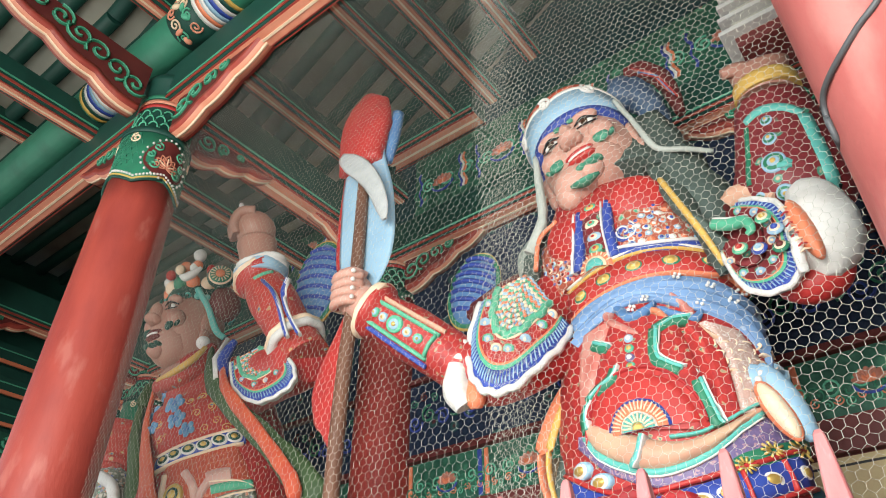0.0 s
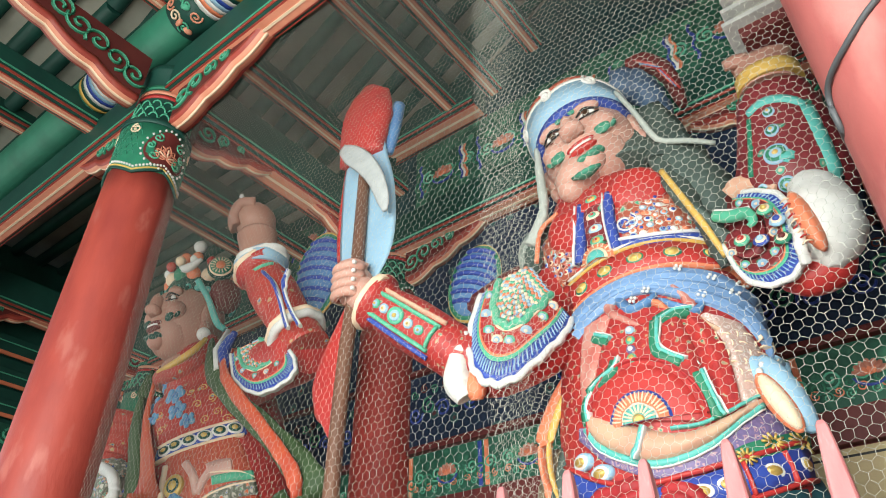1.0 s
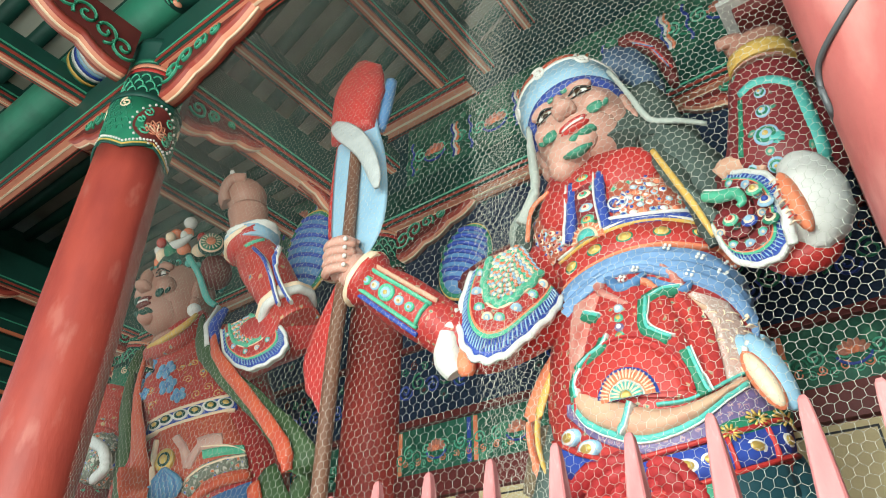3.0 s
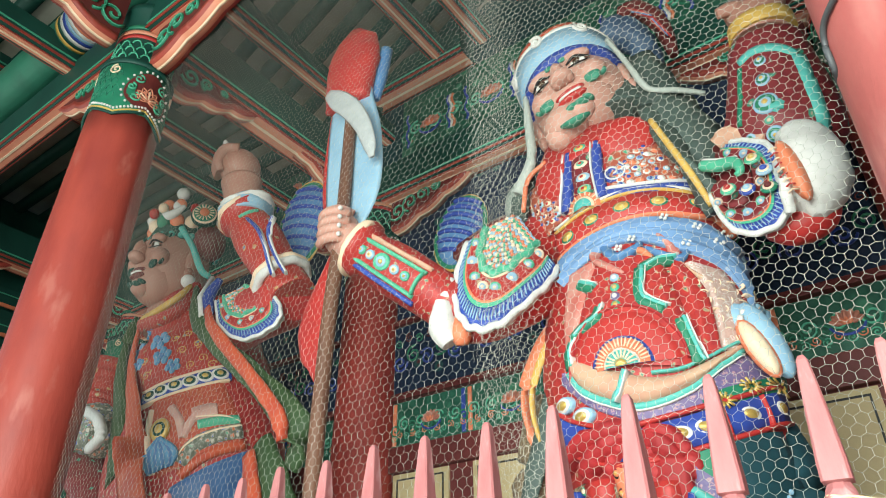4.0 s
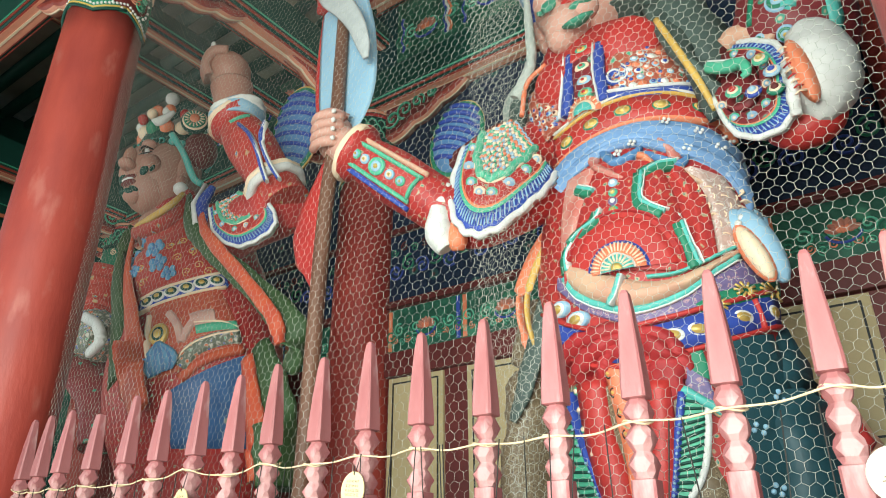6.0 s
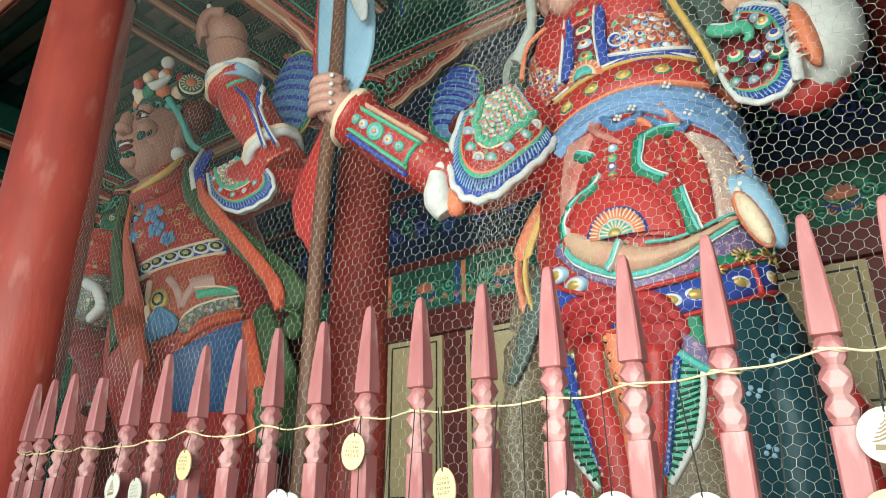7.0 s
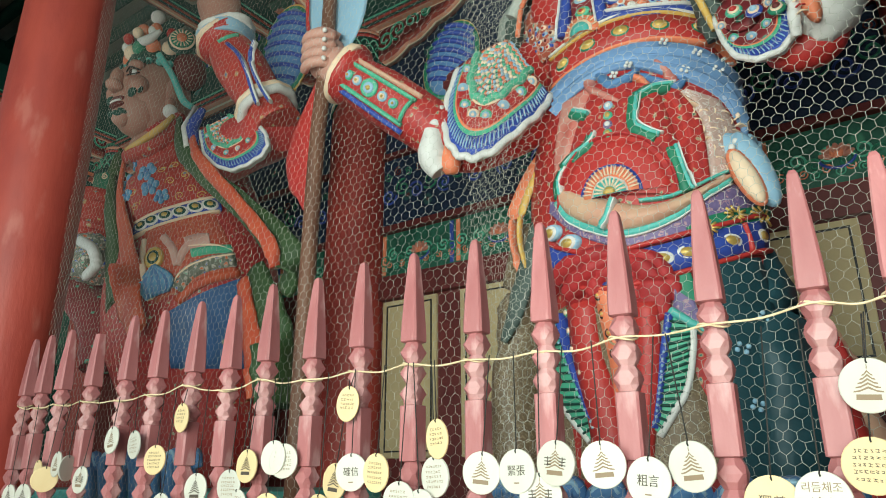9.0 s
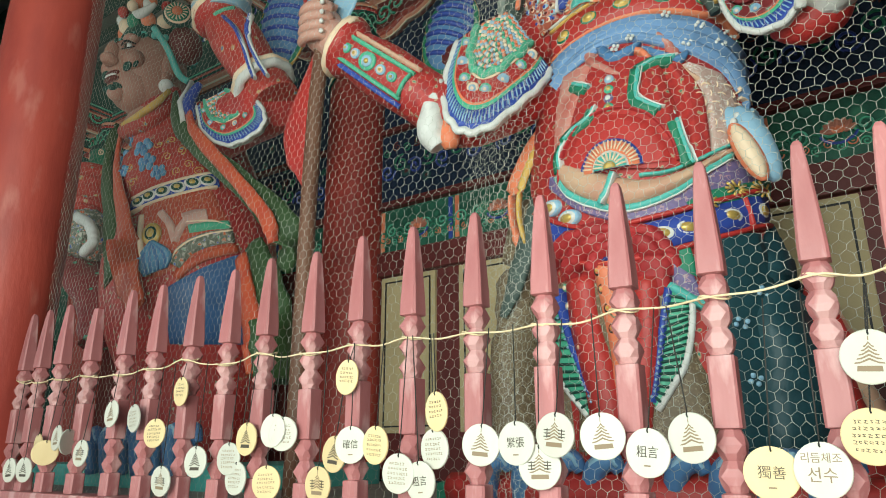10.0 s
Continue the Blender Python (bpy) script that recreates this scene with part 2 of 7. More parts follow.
def edged_beam(name, lo, hi, axis, parent, label, face=DKGREEN, strip=0.02, wide=0.62):
    """A squared beam with a salmon strip and a cream line along its underside."""
    b = bmesh.new()
    box(b, lo, hi, 0.012)
    beam = part(name, b, face, parent, label)
    o = 1 - axis
    c = (lo[o] + hi[o]) / 2
    w = (hi[o] - lo[o]) / 2
    for nm, half, drop, mat in (("red_margin", w * wide * 1.22, 0.006, RED), ("salmon_edge", w * wide, 0.010, SALMON), ("cream_line", w * 0.10, 0.014, CREAM)):
        b = bmesh.new()
        l, h = list(lo), list(hi)
        l[o], h[o], l[2], h[2] = c - half, c + half, lo[2] - drop, lo[2] + 0.004
        box(b, l, h)
        part(nm, b, mat, beam)
    # salmon fillet low on both flanks, thin pale line above it
    for s in (-1, 1):
        for nm, z0, z1, out, mat in (("red_fillet", 0.004, strip, 0.006, RED), ("pale_line", strip + 0.02, strip + 0.03, 0.004, LTGREEN)):
            b = bmesh.new()
            l, h = list(lo), list(hi)
            e = lo[o] if s < 0 else hi[o]
            l[o], h[o] = min(e, e + s * out), max(e, e + s * out)
            l[2], h[2] = lo[2] + z0, lo[2] + z1
            box(b, l, h)
            part(nm, b, mat, beam)
    return beam


for x, z in ((-3.75, 5.05), (-2.82, 4.46), (-2.1, 4.89), (-1.5, 5.25), (-1.23, 5.41), (-0.87, 5.63), (-0.1, 6.05), (0.35, 6.0)):
    z = min(z, roof_z(x) - 0.02)
    edged_beam("purlin", (x - 0.055, -3.9, z), (x + 0.055, 2.3, z + 0.16), 1, roof_frame, "dark green purlin with a salmon underside", wide=0.48)

# lintels between the columns, with the round tie beam above
lintel = thing("lintel", (0, 0, 0), "painted green lintel running over the columns", "beam", kind="structure")
edged_beam("lintel_beam", (-5.6, -0.085, 4.235), (3.4, 0.045, 4.52), 0, lintel, "green lintel with salmon and cream underside")
edged_beam("lintel_beam", (-5.6, 1.68, 4.235), (1.6, 1.84, 4.50), 0, lintel, "green lintel along the rear wall")
edged_beam("lintel_beam", (-5.6, 1.66, 5.20), (-1.30, 1.84, 5.44), 0, lintel, "upper green tie beam along the rear wall")
b = bmesh.new()
tube(b, [(-5.6, -0.13, 4.67, 0.125), (3.4, -0.13, 4.67, 0.125)], n=2, sides=20)
round_beam = part("round_beam", b, BEAMGREEN, lintel, "round green beam with painted bands", True)
for cx in (-4.96, -2.12, 0.78):
    for s in (-1, 1):
        for i, mat in enumerate((YELLOW, DKGREEN, WHITE, BLUE, LTBLUE, WHITE, ORANGE, WHITE)):
            b = bmesh.new()
            x0 = cx + s * (0.62 - 0.026 * i)
            tube(b, [(x0 - 0.013, -0.13, 4.67, 0.1285), (x0 + 0.013, -0.13, 4.67, 0.1285)], n=2, sides=20)
            part("painted_band", b, mat, round_beam)
        b = bmesh.new()
        x0, x1 = sorted((cx + s * 0.42, cx + s * 0.22))
        tube(b, [(x0, -0.13, 4.67, 0.1275), (x1, -0.13, 4.67, 0.1275)], n=2, sides=20)
        part("dark_end_field", b, DKGREEN, round_beam)
        for j in range(8):
            a0, x = radians(165 + 24 * (j % 4) * 1.3), cx + s * (0.27 + 0.10 * (j // 4))
            b = bmesh.new()
            line(b, [(x + p, -0.13 + 0.130 * math.cos(a0 + q / 0.128), 4.67 + 0.130 * math.sin(a0 + q / 0.128)) for p, q in spiral(0, 0, 0.036, 1.5, 18, j, 1 if j % 2 else -1)], 0.0055)
            part("painted_curl", b, (LTGREEN, SALMON, CREAM)[j % 3], round_beam)
        for j in range(7):
            b = bmesh.new()
            a = radians(150 + 40 * (j % 4) + (15 if j > 3 else 0))
            x = cx + s * (0.27 + 0.045 * (j % 3))
            blob(b, (x, -0.13 + 0.13 * math.cos(a), 4.67 + 0.13 * math.sin(a)), (0.026, 0.014, 0.02), 0, (0, 0, 30 * j))
            part("painted_petal", b, (SALMON, CREAM, LTGREEN)[j % 3], round_beam)

# beams that run inwards over each column row
cross = thing("cross_beams", (0, 0, 0), "green cross beams with salmon undersides above the figures", "beam", kind="structure")
for x, z in ((-4.96, 4.27), (-2.12, 4.27), (0.86, 4.3)):
    edged_beam("cross_beam", (x - 0.10, 0.13, z), (x + 0.10, 2.3, z + 0.27), 1, cross, "green cross beam with a salmon underside")


def wing(name, length, rise, depth, parent, m, turned=1):
    """A carved bracket: its lower edge is scalloped and rises outwards; both faces carry curling vines."""
    n = 40
    low = []
    for i in range(n):
        u = i / (n - 1)
        low.append((u * length, rise * u ** 1.15 - 0.022 * abs(math.sin(u * math.pi * 3))))
    top = [(length, max(rise + 0.02, depth)), (0, depth)]
    b = bmesh.new()
    prism(b, low + top, 0.09, m @ Matrix.Translation((0, 0, -0.045)))
    w = part(name, b, MAROON, parent, "carved maroon bracket with green vines and a salmon edge")
    b = bmesh.new()
    for z0, z1, dn, mi in ((-0.047, 0.047, 0.006, 2), (-0.031, 0.031, 0.010, 0), (-0.007, 0.007, 0.014, 1)):
        rings = [[m @ Vector((u, v - dn, z0)), m @ Vector((u, v - dn, z1)), m @ Vector((u, v + 0.030, z1)), m @ Vector((u, v + 0.030, z0))] for u, v in low]
        if mi == 1:
            rings = [[m @ Vector((u, v - dn, z0)), m @ Vector((u, v - dn, z1)), m @ Vector((u, v, z1)), m @ Vector((u, v, z0))] for u, v in low]
        loft(b, rings, mi)
    part("salmon_edge", b, [SALMON, CREAM, RED], w)
    for side in (-1, 1):
        b = bmesh.new()
        k = max(3, int(length / 0.10))
        for i in range(k):
            u = (i + 0.55) / k * length
            base = rise * (u / length) ** 1.15 + 0.045
            h = min(0.070, (depth + 0.01 - base) * 0.47)
            if h < 0.02:
                continue
            pts = spiral(u, base + h, h, 1.4, 20, 3.6 + i, -1 if i % 2 else 1)
            line(b, [m @ Vector((p, q, side * 0.047)) for p, q in pts], 0.010, 0)
            line(b, [m @ Vector((p, q, side * 0.054)) for p, q in pts], 0.004, 1)
        part("vine", b, [GREEN, LTGREEN], w)
    return w


def axes(origin, out):
    """A pose whose x runs along out and whose y is up."""
    o = Vector(out).normalized()
    z = o.cross(Vector((0, 0, 1)))
    return Matrix.Translation(origin) @ Matrix((o, (0, 0, 1), z)).transposed().to_4x4()


def column(x, y, r, label, brackets=True, paint=None):
    col = thing("column", (x, y, 0), label, "column", "red columns of the gateway")
    here = Matrix.Translation((0, 0, 0))
    b = bmesh.new()
    prof = [(r * (1.0 + 0.03 * math.sin(i / 24 * math.pi)) * (1.02 - 0.04 * i / 24), 3.70 * i / 24) for i in range(25)]
    vs = lathe(b, prof, 40)
    for ring in vs:
        for v in ring:
            d = Vector((v.co.x, v.co.y, 0)).normalized()
            v.co += d * 0.004 * noise.noise(Vector((d.x * 3, d.y * 3, v.co.z * 1.2)))
    part("shaft", b, paint or RED, col, "weathered red painted timber shaft", True)
    # painted cap with a pointed lower edge
    b = bmesh.new()
    sides = 64

    def lowz(a):
        return 3.68 - 0.055 * (1 - abs(((a / (math.pi / 2)) % 1) * 2 - 1)) ** 1.0 + 0.03
    rings = []
    for f in (0, 0.15, 0.5, 1):
        rings.append([Vector((r * 1.015 * math.cos(2 * math.pi * j / sides), r * 1.015 * math.sin(2 * math.pi * j / sides),
                              lowz(2 * math.pi * j / sides) * (1 - f) + 3.98 * f)) for j in range(sides)])
    loft(b, rings)
    cap = part("painted_cap", b, GREEN, col, "green painted cap with lotus and white dots")
    for dz, rr, mat, nm in ((0.0, 0.007, DKGREEN, "cap_border"), (0.016, 0.005, YELLOW, "cap_line")):
        b = bmesh.new()
        line(b, [(r * 1.02 * math.cos(2 * math.pi * j / sides), r * 1.02 * math.sin(2 * math.pi * j / sides), lowz(2 * math.pi * j / sides) + dz)
                 for j in range(sides + 1)], rr)
        part(nm, b, mat, cap)
    dot = bmesh.new()
    blob(dot, (0, 0, 0), (0.0065, 0.0065, 0.0065), 0, seg=8, rings=5)
    dm = bpy.data.meshes.new("white_dot")
    dot.to_mesh(dm)
    dot.free()
    dm.materials.append(WHITE)

    def on(a, z, out=1.02):
        return Vector((r * out * math.cos(a), r * out * math.sin(a), z))
    for j in range(72):
        a = 2 * math.pi * j / 72
        d = new("white_dot", dm)
        d.parent, d.location = cap, on(a, lowz(a) + 0.034)
    for q in (0, 2):
        a0 = q * math.pi / 2
        # dark loop with the lotus
        b = bmesh.new()
        ring = [on(a0 + 0.66 * math.cos(t) * (1 - 0.25 * math.sin(t)), 3.835 + 0.115 * math.sin(t), 1.024) for t in [2 * math.pi * k / 28 for k in range(28)]]
        c = b.verts.new(on(a0, 3.835, 1.03))
        mid = [b.verts.new(on(a0 + 0.31 * math.cos(t), 3.835 + 0.052 * math.sin(t), 1.028)) for t in [2 * math.pi * k / 28 for k in range(28)]]
        rv = [b.verts.new(p) for p in ring]
        for k in range(28):
            b.faces.new((c, mid[k], mid[(k + 1) % 28]))
            b.faces.new((mid[k], rv[k], rv[(k + 1) % 28], mid[(k + 1) % 28]))
        part("dark_field", b, MAROON, cap)
        for k in range(22):
            t = 2 * math.pi * k / 22
            d = new("white_dot", dm)
            d.parent, d.location = cap, on(a0 + 0.72 * math.cos(t) * (1 - 0.25 * math.sin(t)), 3.835 + 0.124 * math.sin(t), 1.03)
        b = bmesh.new()
        for k in range(7):
            th = (k - 3) * 0.48
            ln = 0.078 - 0.008 * abs(k - 3)
            left, right = [], []
            for i in range(9):
                f = i / 8
                w = 0.016 * math.sin(math.pi * min(1, f * 0.95 + 0.03))
                for out, sg in ((left, -1), (right, 1)):
                    du, dz = math.sin(th) * ln * f + sg * w * math.cos(th), math.cos(th) * ln * f - sg * w * math.sin(th)
                    out.append((a0 + du / r, 3.785 + dz))
            line(b, [on(a, z, 1.038 + 0.004 * (k % 2)) for a, z in left + right[::-1]], 0.0034, 0)
            line(b, [on((p[0] + q[0]) / 2, (p[1] + q[1]) / 2, 1.036) for p, q in zip(left[1:7], right[1:7])], 0.0045, k % 2)
        part("lotus", b, [SALMON, CREAM], cap)
        b = bmesh.new()
        for s in (-1, 1):
            for zz, rr in ((3.89, 0.026), (3.78, 0.028), (3.835, 0.022)):
                line(b, [on(a0 + s * (0.36 if zz != 3.835 else 0.5) + (p / r), zz + w, 1.035) for p, w in spiral(0, 0, rr, 1.3, 16, 1.5, s)], 0.005)
        part("vine", b, LTGREEN, cap)
    for q in (1, 3):
        b = bmesh.new()
        for row in range(5):
            for k in range(7):
                a0 = q * math.pi / 2 + (k - 3 + 0.5 * (row % 2)) * 0.19
                line(b, [on(a0 + 0.085 * math.cos(t), 3.765 + 0.042 * row + 0.030 * math.sin(t), 1.02) for t in [math.pi * i / 6 for i in range(7)]], 0.0026)
        part("scale_lines", b, BEAMGREEN, cap)
        b = bmesh.new()
        for sg in (-1, 1):
            line(b, [on(q * math.pi / 2 + sg * 0.52 + p / r, 3.93 + w, 1.03) for p, w in spiral(0, 0, 0.030, 1.6, 20, 1.5, sg)], 0.005)
        part("volute", b, CREAM, cap)
    b = bmesh.new()
    lathe(b, [(r * 1.05, 3.97), (r * 1.05, 4.005), (r * 0.86, 4.01), (r * 0.86, 4.36), (r * 0.92, 4.37), (r * 0.92, 4.41)], 36)
    neck = part("neck", b, DKGREEN, col, "dark green scaled neck")
    for z, mat in ((4.20, SALMON), (4.235, GREEN), (4.17, BRIGHTRED)):
        b = bmesh.new()
        lathe(b, [(r * 0.84, z), (r * 0.885, z), (r * 0.885, z + 0.022), (r * 0.84, z + 0.022)], 36)
        part("painted_ring", b, mat, neck)
    b = bmesh.new()
    for row in range(3):
        for k in range(16):
            a = 2 * math.pi * (k + 0.5 * (row % 2)) / 16
            line(b, [(r * 0.87 * math.cos(a + 0.17 * math.cos(t)), r * 0.87 * math.sin(a + 0.17 * math.cos(t)), 4.03 + 0.042 * row + 0.036 * math.sin(t))
                     for t in [math.pi * i / 6 for i in range(7)]], 0.0045)
    part("scale_lines", b, LTGREEN, neck)
    if brackets:
        wing("bracket", 0.72, 0.20, 0.30, col, axes((0, -0.17, 4.13), (0, -1, 0)))
        wing("bracket", 0.52, 0.19, 0.17, col, axes((0, 0.17, 4.09), (0, 1, 0)))
        wing("bracket", 0.62, 0.24, 0.24, col, axes((0.17, 0, 4.00), (1, 0, 0)))
        wing("bracket", 0.62, 0.24, 0.24, col, axes((-0.17, 0, 4.00), (-1, 0, 0)))
    return col


column(-2.10, 0.0, 0.160, "weathered red timber column with a painted lotus cap")
column(0.785, 0.02, 0.203, "weathered red timber column beside the fence with a loose cable", paint=HAZEDRED)
column(-4.96, 0.0, 0.178, "red timber column at the far end of the gateway")
for x in (-4.96, -2.12, 0.80):
    column(x, 1.80, 0.18, "dark maroon timber column against the rear wall", paint=POSTRED)
b = bmesh.new()
tube(b, [(0.722, -0.182, 2.534, 0.0055), (0.700, -0.174, 2.514, 0.0055), (0.671, -0.159, 2.503, 0.0055), (0.635, -0.130, 2.490, 0.0055), (0.604, -0.091, 2.486, 0.0055), (0.587, -0.057, 2.483, 0.0055), (0.580, -0.033, 2.462, 0.0055), (0.579, -0.031, 2.415, 0.0055), (0.585, 0.09, 2.2, 0.0055), (0.59, 0.10, 0.3, 0.0055)], n=70, sides=8)
tagged(to_object("cable", b, STRINGY, smooth=True), "thin grey-blue cable running down the red column", "cable")

# stones under the columns
for x, y in ((-2.12, 0), (0.80, 0.02), (-4.96, 0)):
    b = bmesh.new()
    lathe(b, [(0.30, -0.01), (0.30, 0.02), (0.27, 0.10), (0.24, 0.12)], 28, (x, y, 0))
    tagged(to_object("column_base", b, STONE), "round grey stone base under a column", "column base", "column bases")

# ---------------------------------------------------------------- fence
fence = thing("fence", (0, 0, 0), "faded pink-red turned wooden picket fence with pointed tops", "fence")


def picket_mesh(top):
    b = bmesh.new()
    d = top - 1.95
    h = 0.0190
    q = math.sqrt(2)

    def ring(r, z, round_off=0.0, tw=0.0):
        out = []
        for j in range(8):
            a = math.pi / 4 * j + math.pi / 8
            s = 1 / max(abs(math.cos(a)), abs(math.sin(a)))
            k = s * (1 - round_off) + 1.08 * round_off
            out.append(Vector((r * k * math.cos(a + tw), r * k * math.sin(a + tw), z)))
        return out

    def square(r, z):
        c = r * 0.86
        return [Vector(p) for p in ((r, c * 0.94, z), (c * 0.94, r, z), (-c * 0.94, r, z), (-r, c * 0.94, z), (-r, -c * 0.94, z), (-c * 0.94, -r, z), (c * 0.94, -r, z), (r, -c * 0.94, z))]
    rings = [square(h, 0.62), square(h, 1.455)]
    rings += [square(h * 0.99, 1.457), ring(h * 0.74, 1.459, 0.8), ring(h * 0.98, 1.469, 0.5), square(h * 1.05, 1.480), ring(h * 0.98, 1.491, 0.5), ring(h * 0.70, 1.501, 1), ring(h * 0.98, 1.511, 0.5), square(h * 1.05, 1.522), ring(h * 0.98, 1.533, 0.5), ring(h * 0.74, 1.543, 0.8)]
    rings += [square(h, 1.545), square(h, 1.645), square(h * 0.70, 1.647)]
    for k in range(3):
        z = 1.648 + 0.0395 * k
        rings += [ring(h * 0.96, z + 0.008, 0.5), square(h * 1.06, z + 0.019), ring(h * 0.96, z + 0.030, 0.5), ring(h * 0.66 if k < 2 else h * 0.75, z + 0.0385, 1)]
    rings += [square(h * 1.03, 1.768), square(h * 1.02, 1.79), square(h * 0.80, 1.86), square(h * 0.55, 1.92), square(h * 0.40, 1.943 + d), square(h * 0.22, 1.95 + d)]
    vs = loft(b, rings)
    for f in b.faces:
        f.smooth = False
    bmesh.ops.recalc_face_normals(b, faces=b.faces)
    me = bpy.data.meshes.new("picket")
    b.to_mesh(me)
    b.free()
    me.materials.append(PINK)
    return me


whole, short = picket_mesh(1.95), picket_mesh(1.91)
px = [0.50] + [0.54 - 0.14 * k for k in range(1, 12)] + [-1.16, -1.30, -1.475, -1.63, -1.755, -1.855]
for k, x in enumerate(px):
    ob = new("picket", short if k == 14 else whole)
    ob.parent = fence
    ob.matrix_basis = Matrix.Translation((x, 0, 0)) @ Euler((radians(random.uniform(-0.15, 0.15)), radians(random.uniform(-0.15, 0.15)), radians(random.uniform(-4, 4)))).to_matrix().to_4x4()
    ob.location.z = random.uniform(-0.006, 0.004)
for x in [-2.45 - 0.14 * k for k in range(17)]:
    ob = new("picket", whole)
    ob.parent, ob.location = fence, (x, 0, 0)
for nm, z0, z1, x0, x1 in (("top_rail", 1.345, 1.405, -1.93, 0.60), ("bottom_rail", 0.70, 0.77, -1.93, 0.60), ("top_rail", 1.345, 1.405, -4.78, -2.30), ("bottom_rail", 0.70, 0.77, -4.78, -2.30)):
    b = bmesh.new()
    box(b, (x0, -0.04, z0), (x1, 0.04, z1), 0.006)
    part(nm, b, PINK, fence)
for x0, x1 in ((-1.95, 0.60), (-4.8, -2.30)):
    b = bmesh.new()
    box(b, (x0, -0.14, 0), (x1, 0.13, 0.63), 0.015)
    tagged(to_object("kerb_wall", b, STONE), "low grey stone kerb carrying the fence", "kerb", kind="structure")

# straw cord looped from picket to picket
pts = []
zr = {0: 1.742, 1: 1.738, 2: 1.735, 3: 1.722, 4: 1.716, 5: 1.722, 6: 1.716, 7: 1.722, 8: 1.716, 9: 1.72, 10: 1.716, 11: 1.732, 12: 1.716, 13: 1.72, 14: 1.718, 15: 1.722, 16: 1.724, 17: 1.724}
pts.append((0.62, -0.02, 1.75, 0.0018))
for k, x in enumerate(px):
    pts.append((x, -0.0235, zr[k] + 0.006 * math.sin(2.3 * k), 0.0018))
    if k + 1 < len(px):
        pts.append(((x + px[k + 1]) / 2, -0.019, (zr[k] + zr[k + 1]) / 2 - 0.006, 0.0018))
b = bmesh.new()
tube(b, pts, n=160, sides=6)
for k, x in enumerate(px):
    z = zr[k] + 0.006 * math.sin(2.3 * k)
    line(b, [(x + 0.023 * math.cos(t), 0.023 * math.sin(t), z + 0.004 * math.sin(t * 2)) for t in [2 * math.pi * i / 16 for i in range(17)]], 0.0018)
tube(b, [(0.535, -0.03, 1.745, 0.003), (0.53, -0.035, 1.735, 0.004), (0.525, -0.04, 1.715, 0.003)], n=6, sides=6)
tagged(to_object("cord", b, ROPE, smooth=True), "pale straw cord looped round the fence pickets", "cord")


# ---------------------------------------------------------------- wire netting
def netting(name, x0, x1, z0, z1, y, w, r, label, skew=0.0, seed=1):
    """Hexagonal wire mesh, w across the flats; each wire a thin three-sided rod."""
    rng = np.random.default_rng(seed)
    side = w / math.sqrt(3)
    cols, rows = int((x1 - x0) / w) + 1, int((z1 - z0) / (1.5 * side)) + 1
    jit = {}

    def node(x, z):
        key = (round(x * 2 / w), round(z * 2 / side))
        if key not in jit:
            wav = 0.010 * math.sin(x * 2.1 + seed) * math.sin(z * 1.7) + 0.004 * math.sin(x * 9 + z * 7)
            jit[key] = (x0 + x + skew * z + rng.normal(0, 0.0008) + 0.004 * math.sin(z * 5 + seed), y + wav, z0 + z + rng.normal(0, 0.0008) + 0.004 * math.sin(x * 4))
        return jit[key]
    edges = []
    for j in range(rows):
        for i in range(cols):
            cx, cz = i * w + (w / 2 if j % 2 else 0), j * 1.5 * side
            tl, tp, tr = (cx - w / 2, cz + side / 2), (cx, cz + side), (cx + w / 2, cz + side / 2)
            edges += [(tl, tp, 0), (tp, tr, 0), (tl, (cx - w / 2, cz - side / 2), 1)]
    A = np.array([node(*e[0]) for e in edges])
    B = np.array([node(*e[1]) for e in edges])
    R = np.array([r * (1.35 if e[2] else 1.0) for e in edges])[:, None]
    D = B - A
    D /= np.linalg.norm(D, axis=1)[:, None]
    Y = np.tile([0.0, 1.0, 0.0], (len(edges), 1))
    S = np.cross(D, Y)
    S /= np.linalg.norm(S, axis=1)[:, None]
    U = np.cross(S, D)
    rings = [c + R * (math.cos(a) * S + math.sin(a) * U) for c in (A, B) for a in (0.5, 2.59, 4.69)]
    V = np.stack(rings, 1).reshape(-1, 3)
    n = np.arange(len(edges))[:, None] * 6
    F = np.concatenate([n + np.array(q) for q in ((0, 1, 4, 3), (1, 2, 5, 4), (2, 0, 3, 5))])
    me = bpy.data.meshes.new(name)
    me.from_pydata(V.tolist(), [], F.tolist())
    me.materials.append(WIRE)
    ob = new(name, me)
    return tagged(ob, label, "wire netting", "wire netting panels", "stuff")


netting("wire_netting", -0.201, 0.66, 0.80, 4.24, 0.055, 0.0185, 0.00034, "galvanised hexagonal wire netting stretched behind the fence", seed=1)
netting("wire_netting", -1.95, -0.074, 0.80, 4.24, 0.066, 0.0215, 0.00024, "galvanised hexagonal wire netting overlapping the next sheet", skew=0.004, seed=2)
netting("wire_netting", -0.205, -0.095, 0.80, 4.24, 0.048, 0.0160, 0.00020, "doubled-over selvedge of the wire netting where two sheets meet", skew=0.006, seed=5)


# ---------------------------------------------------------------- painted figures: each one mesh
from mathutils.bvhtree import BVHTree


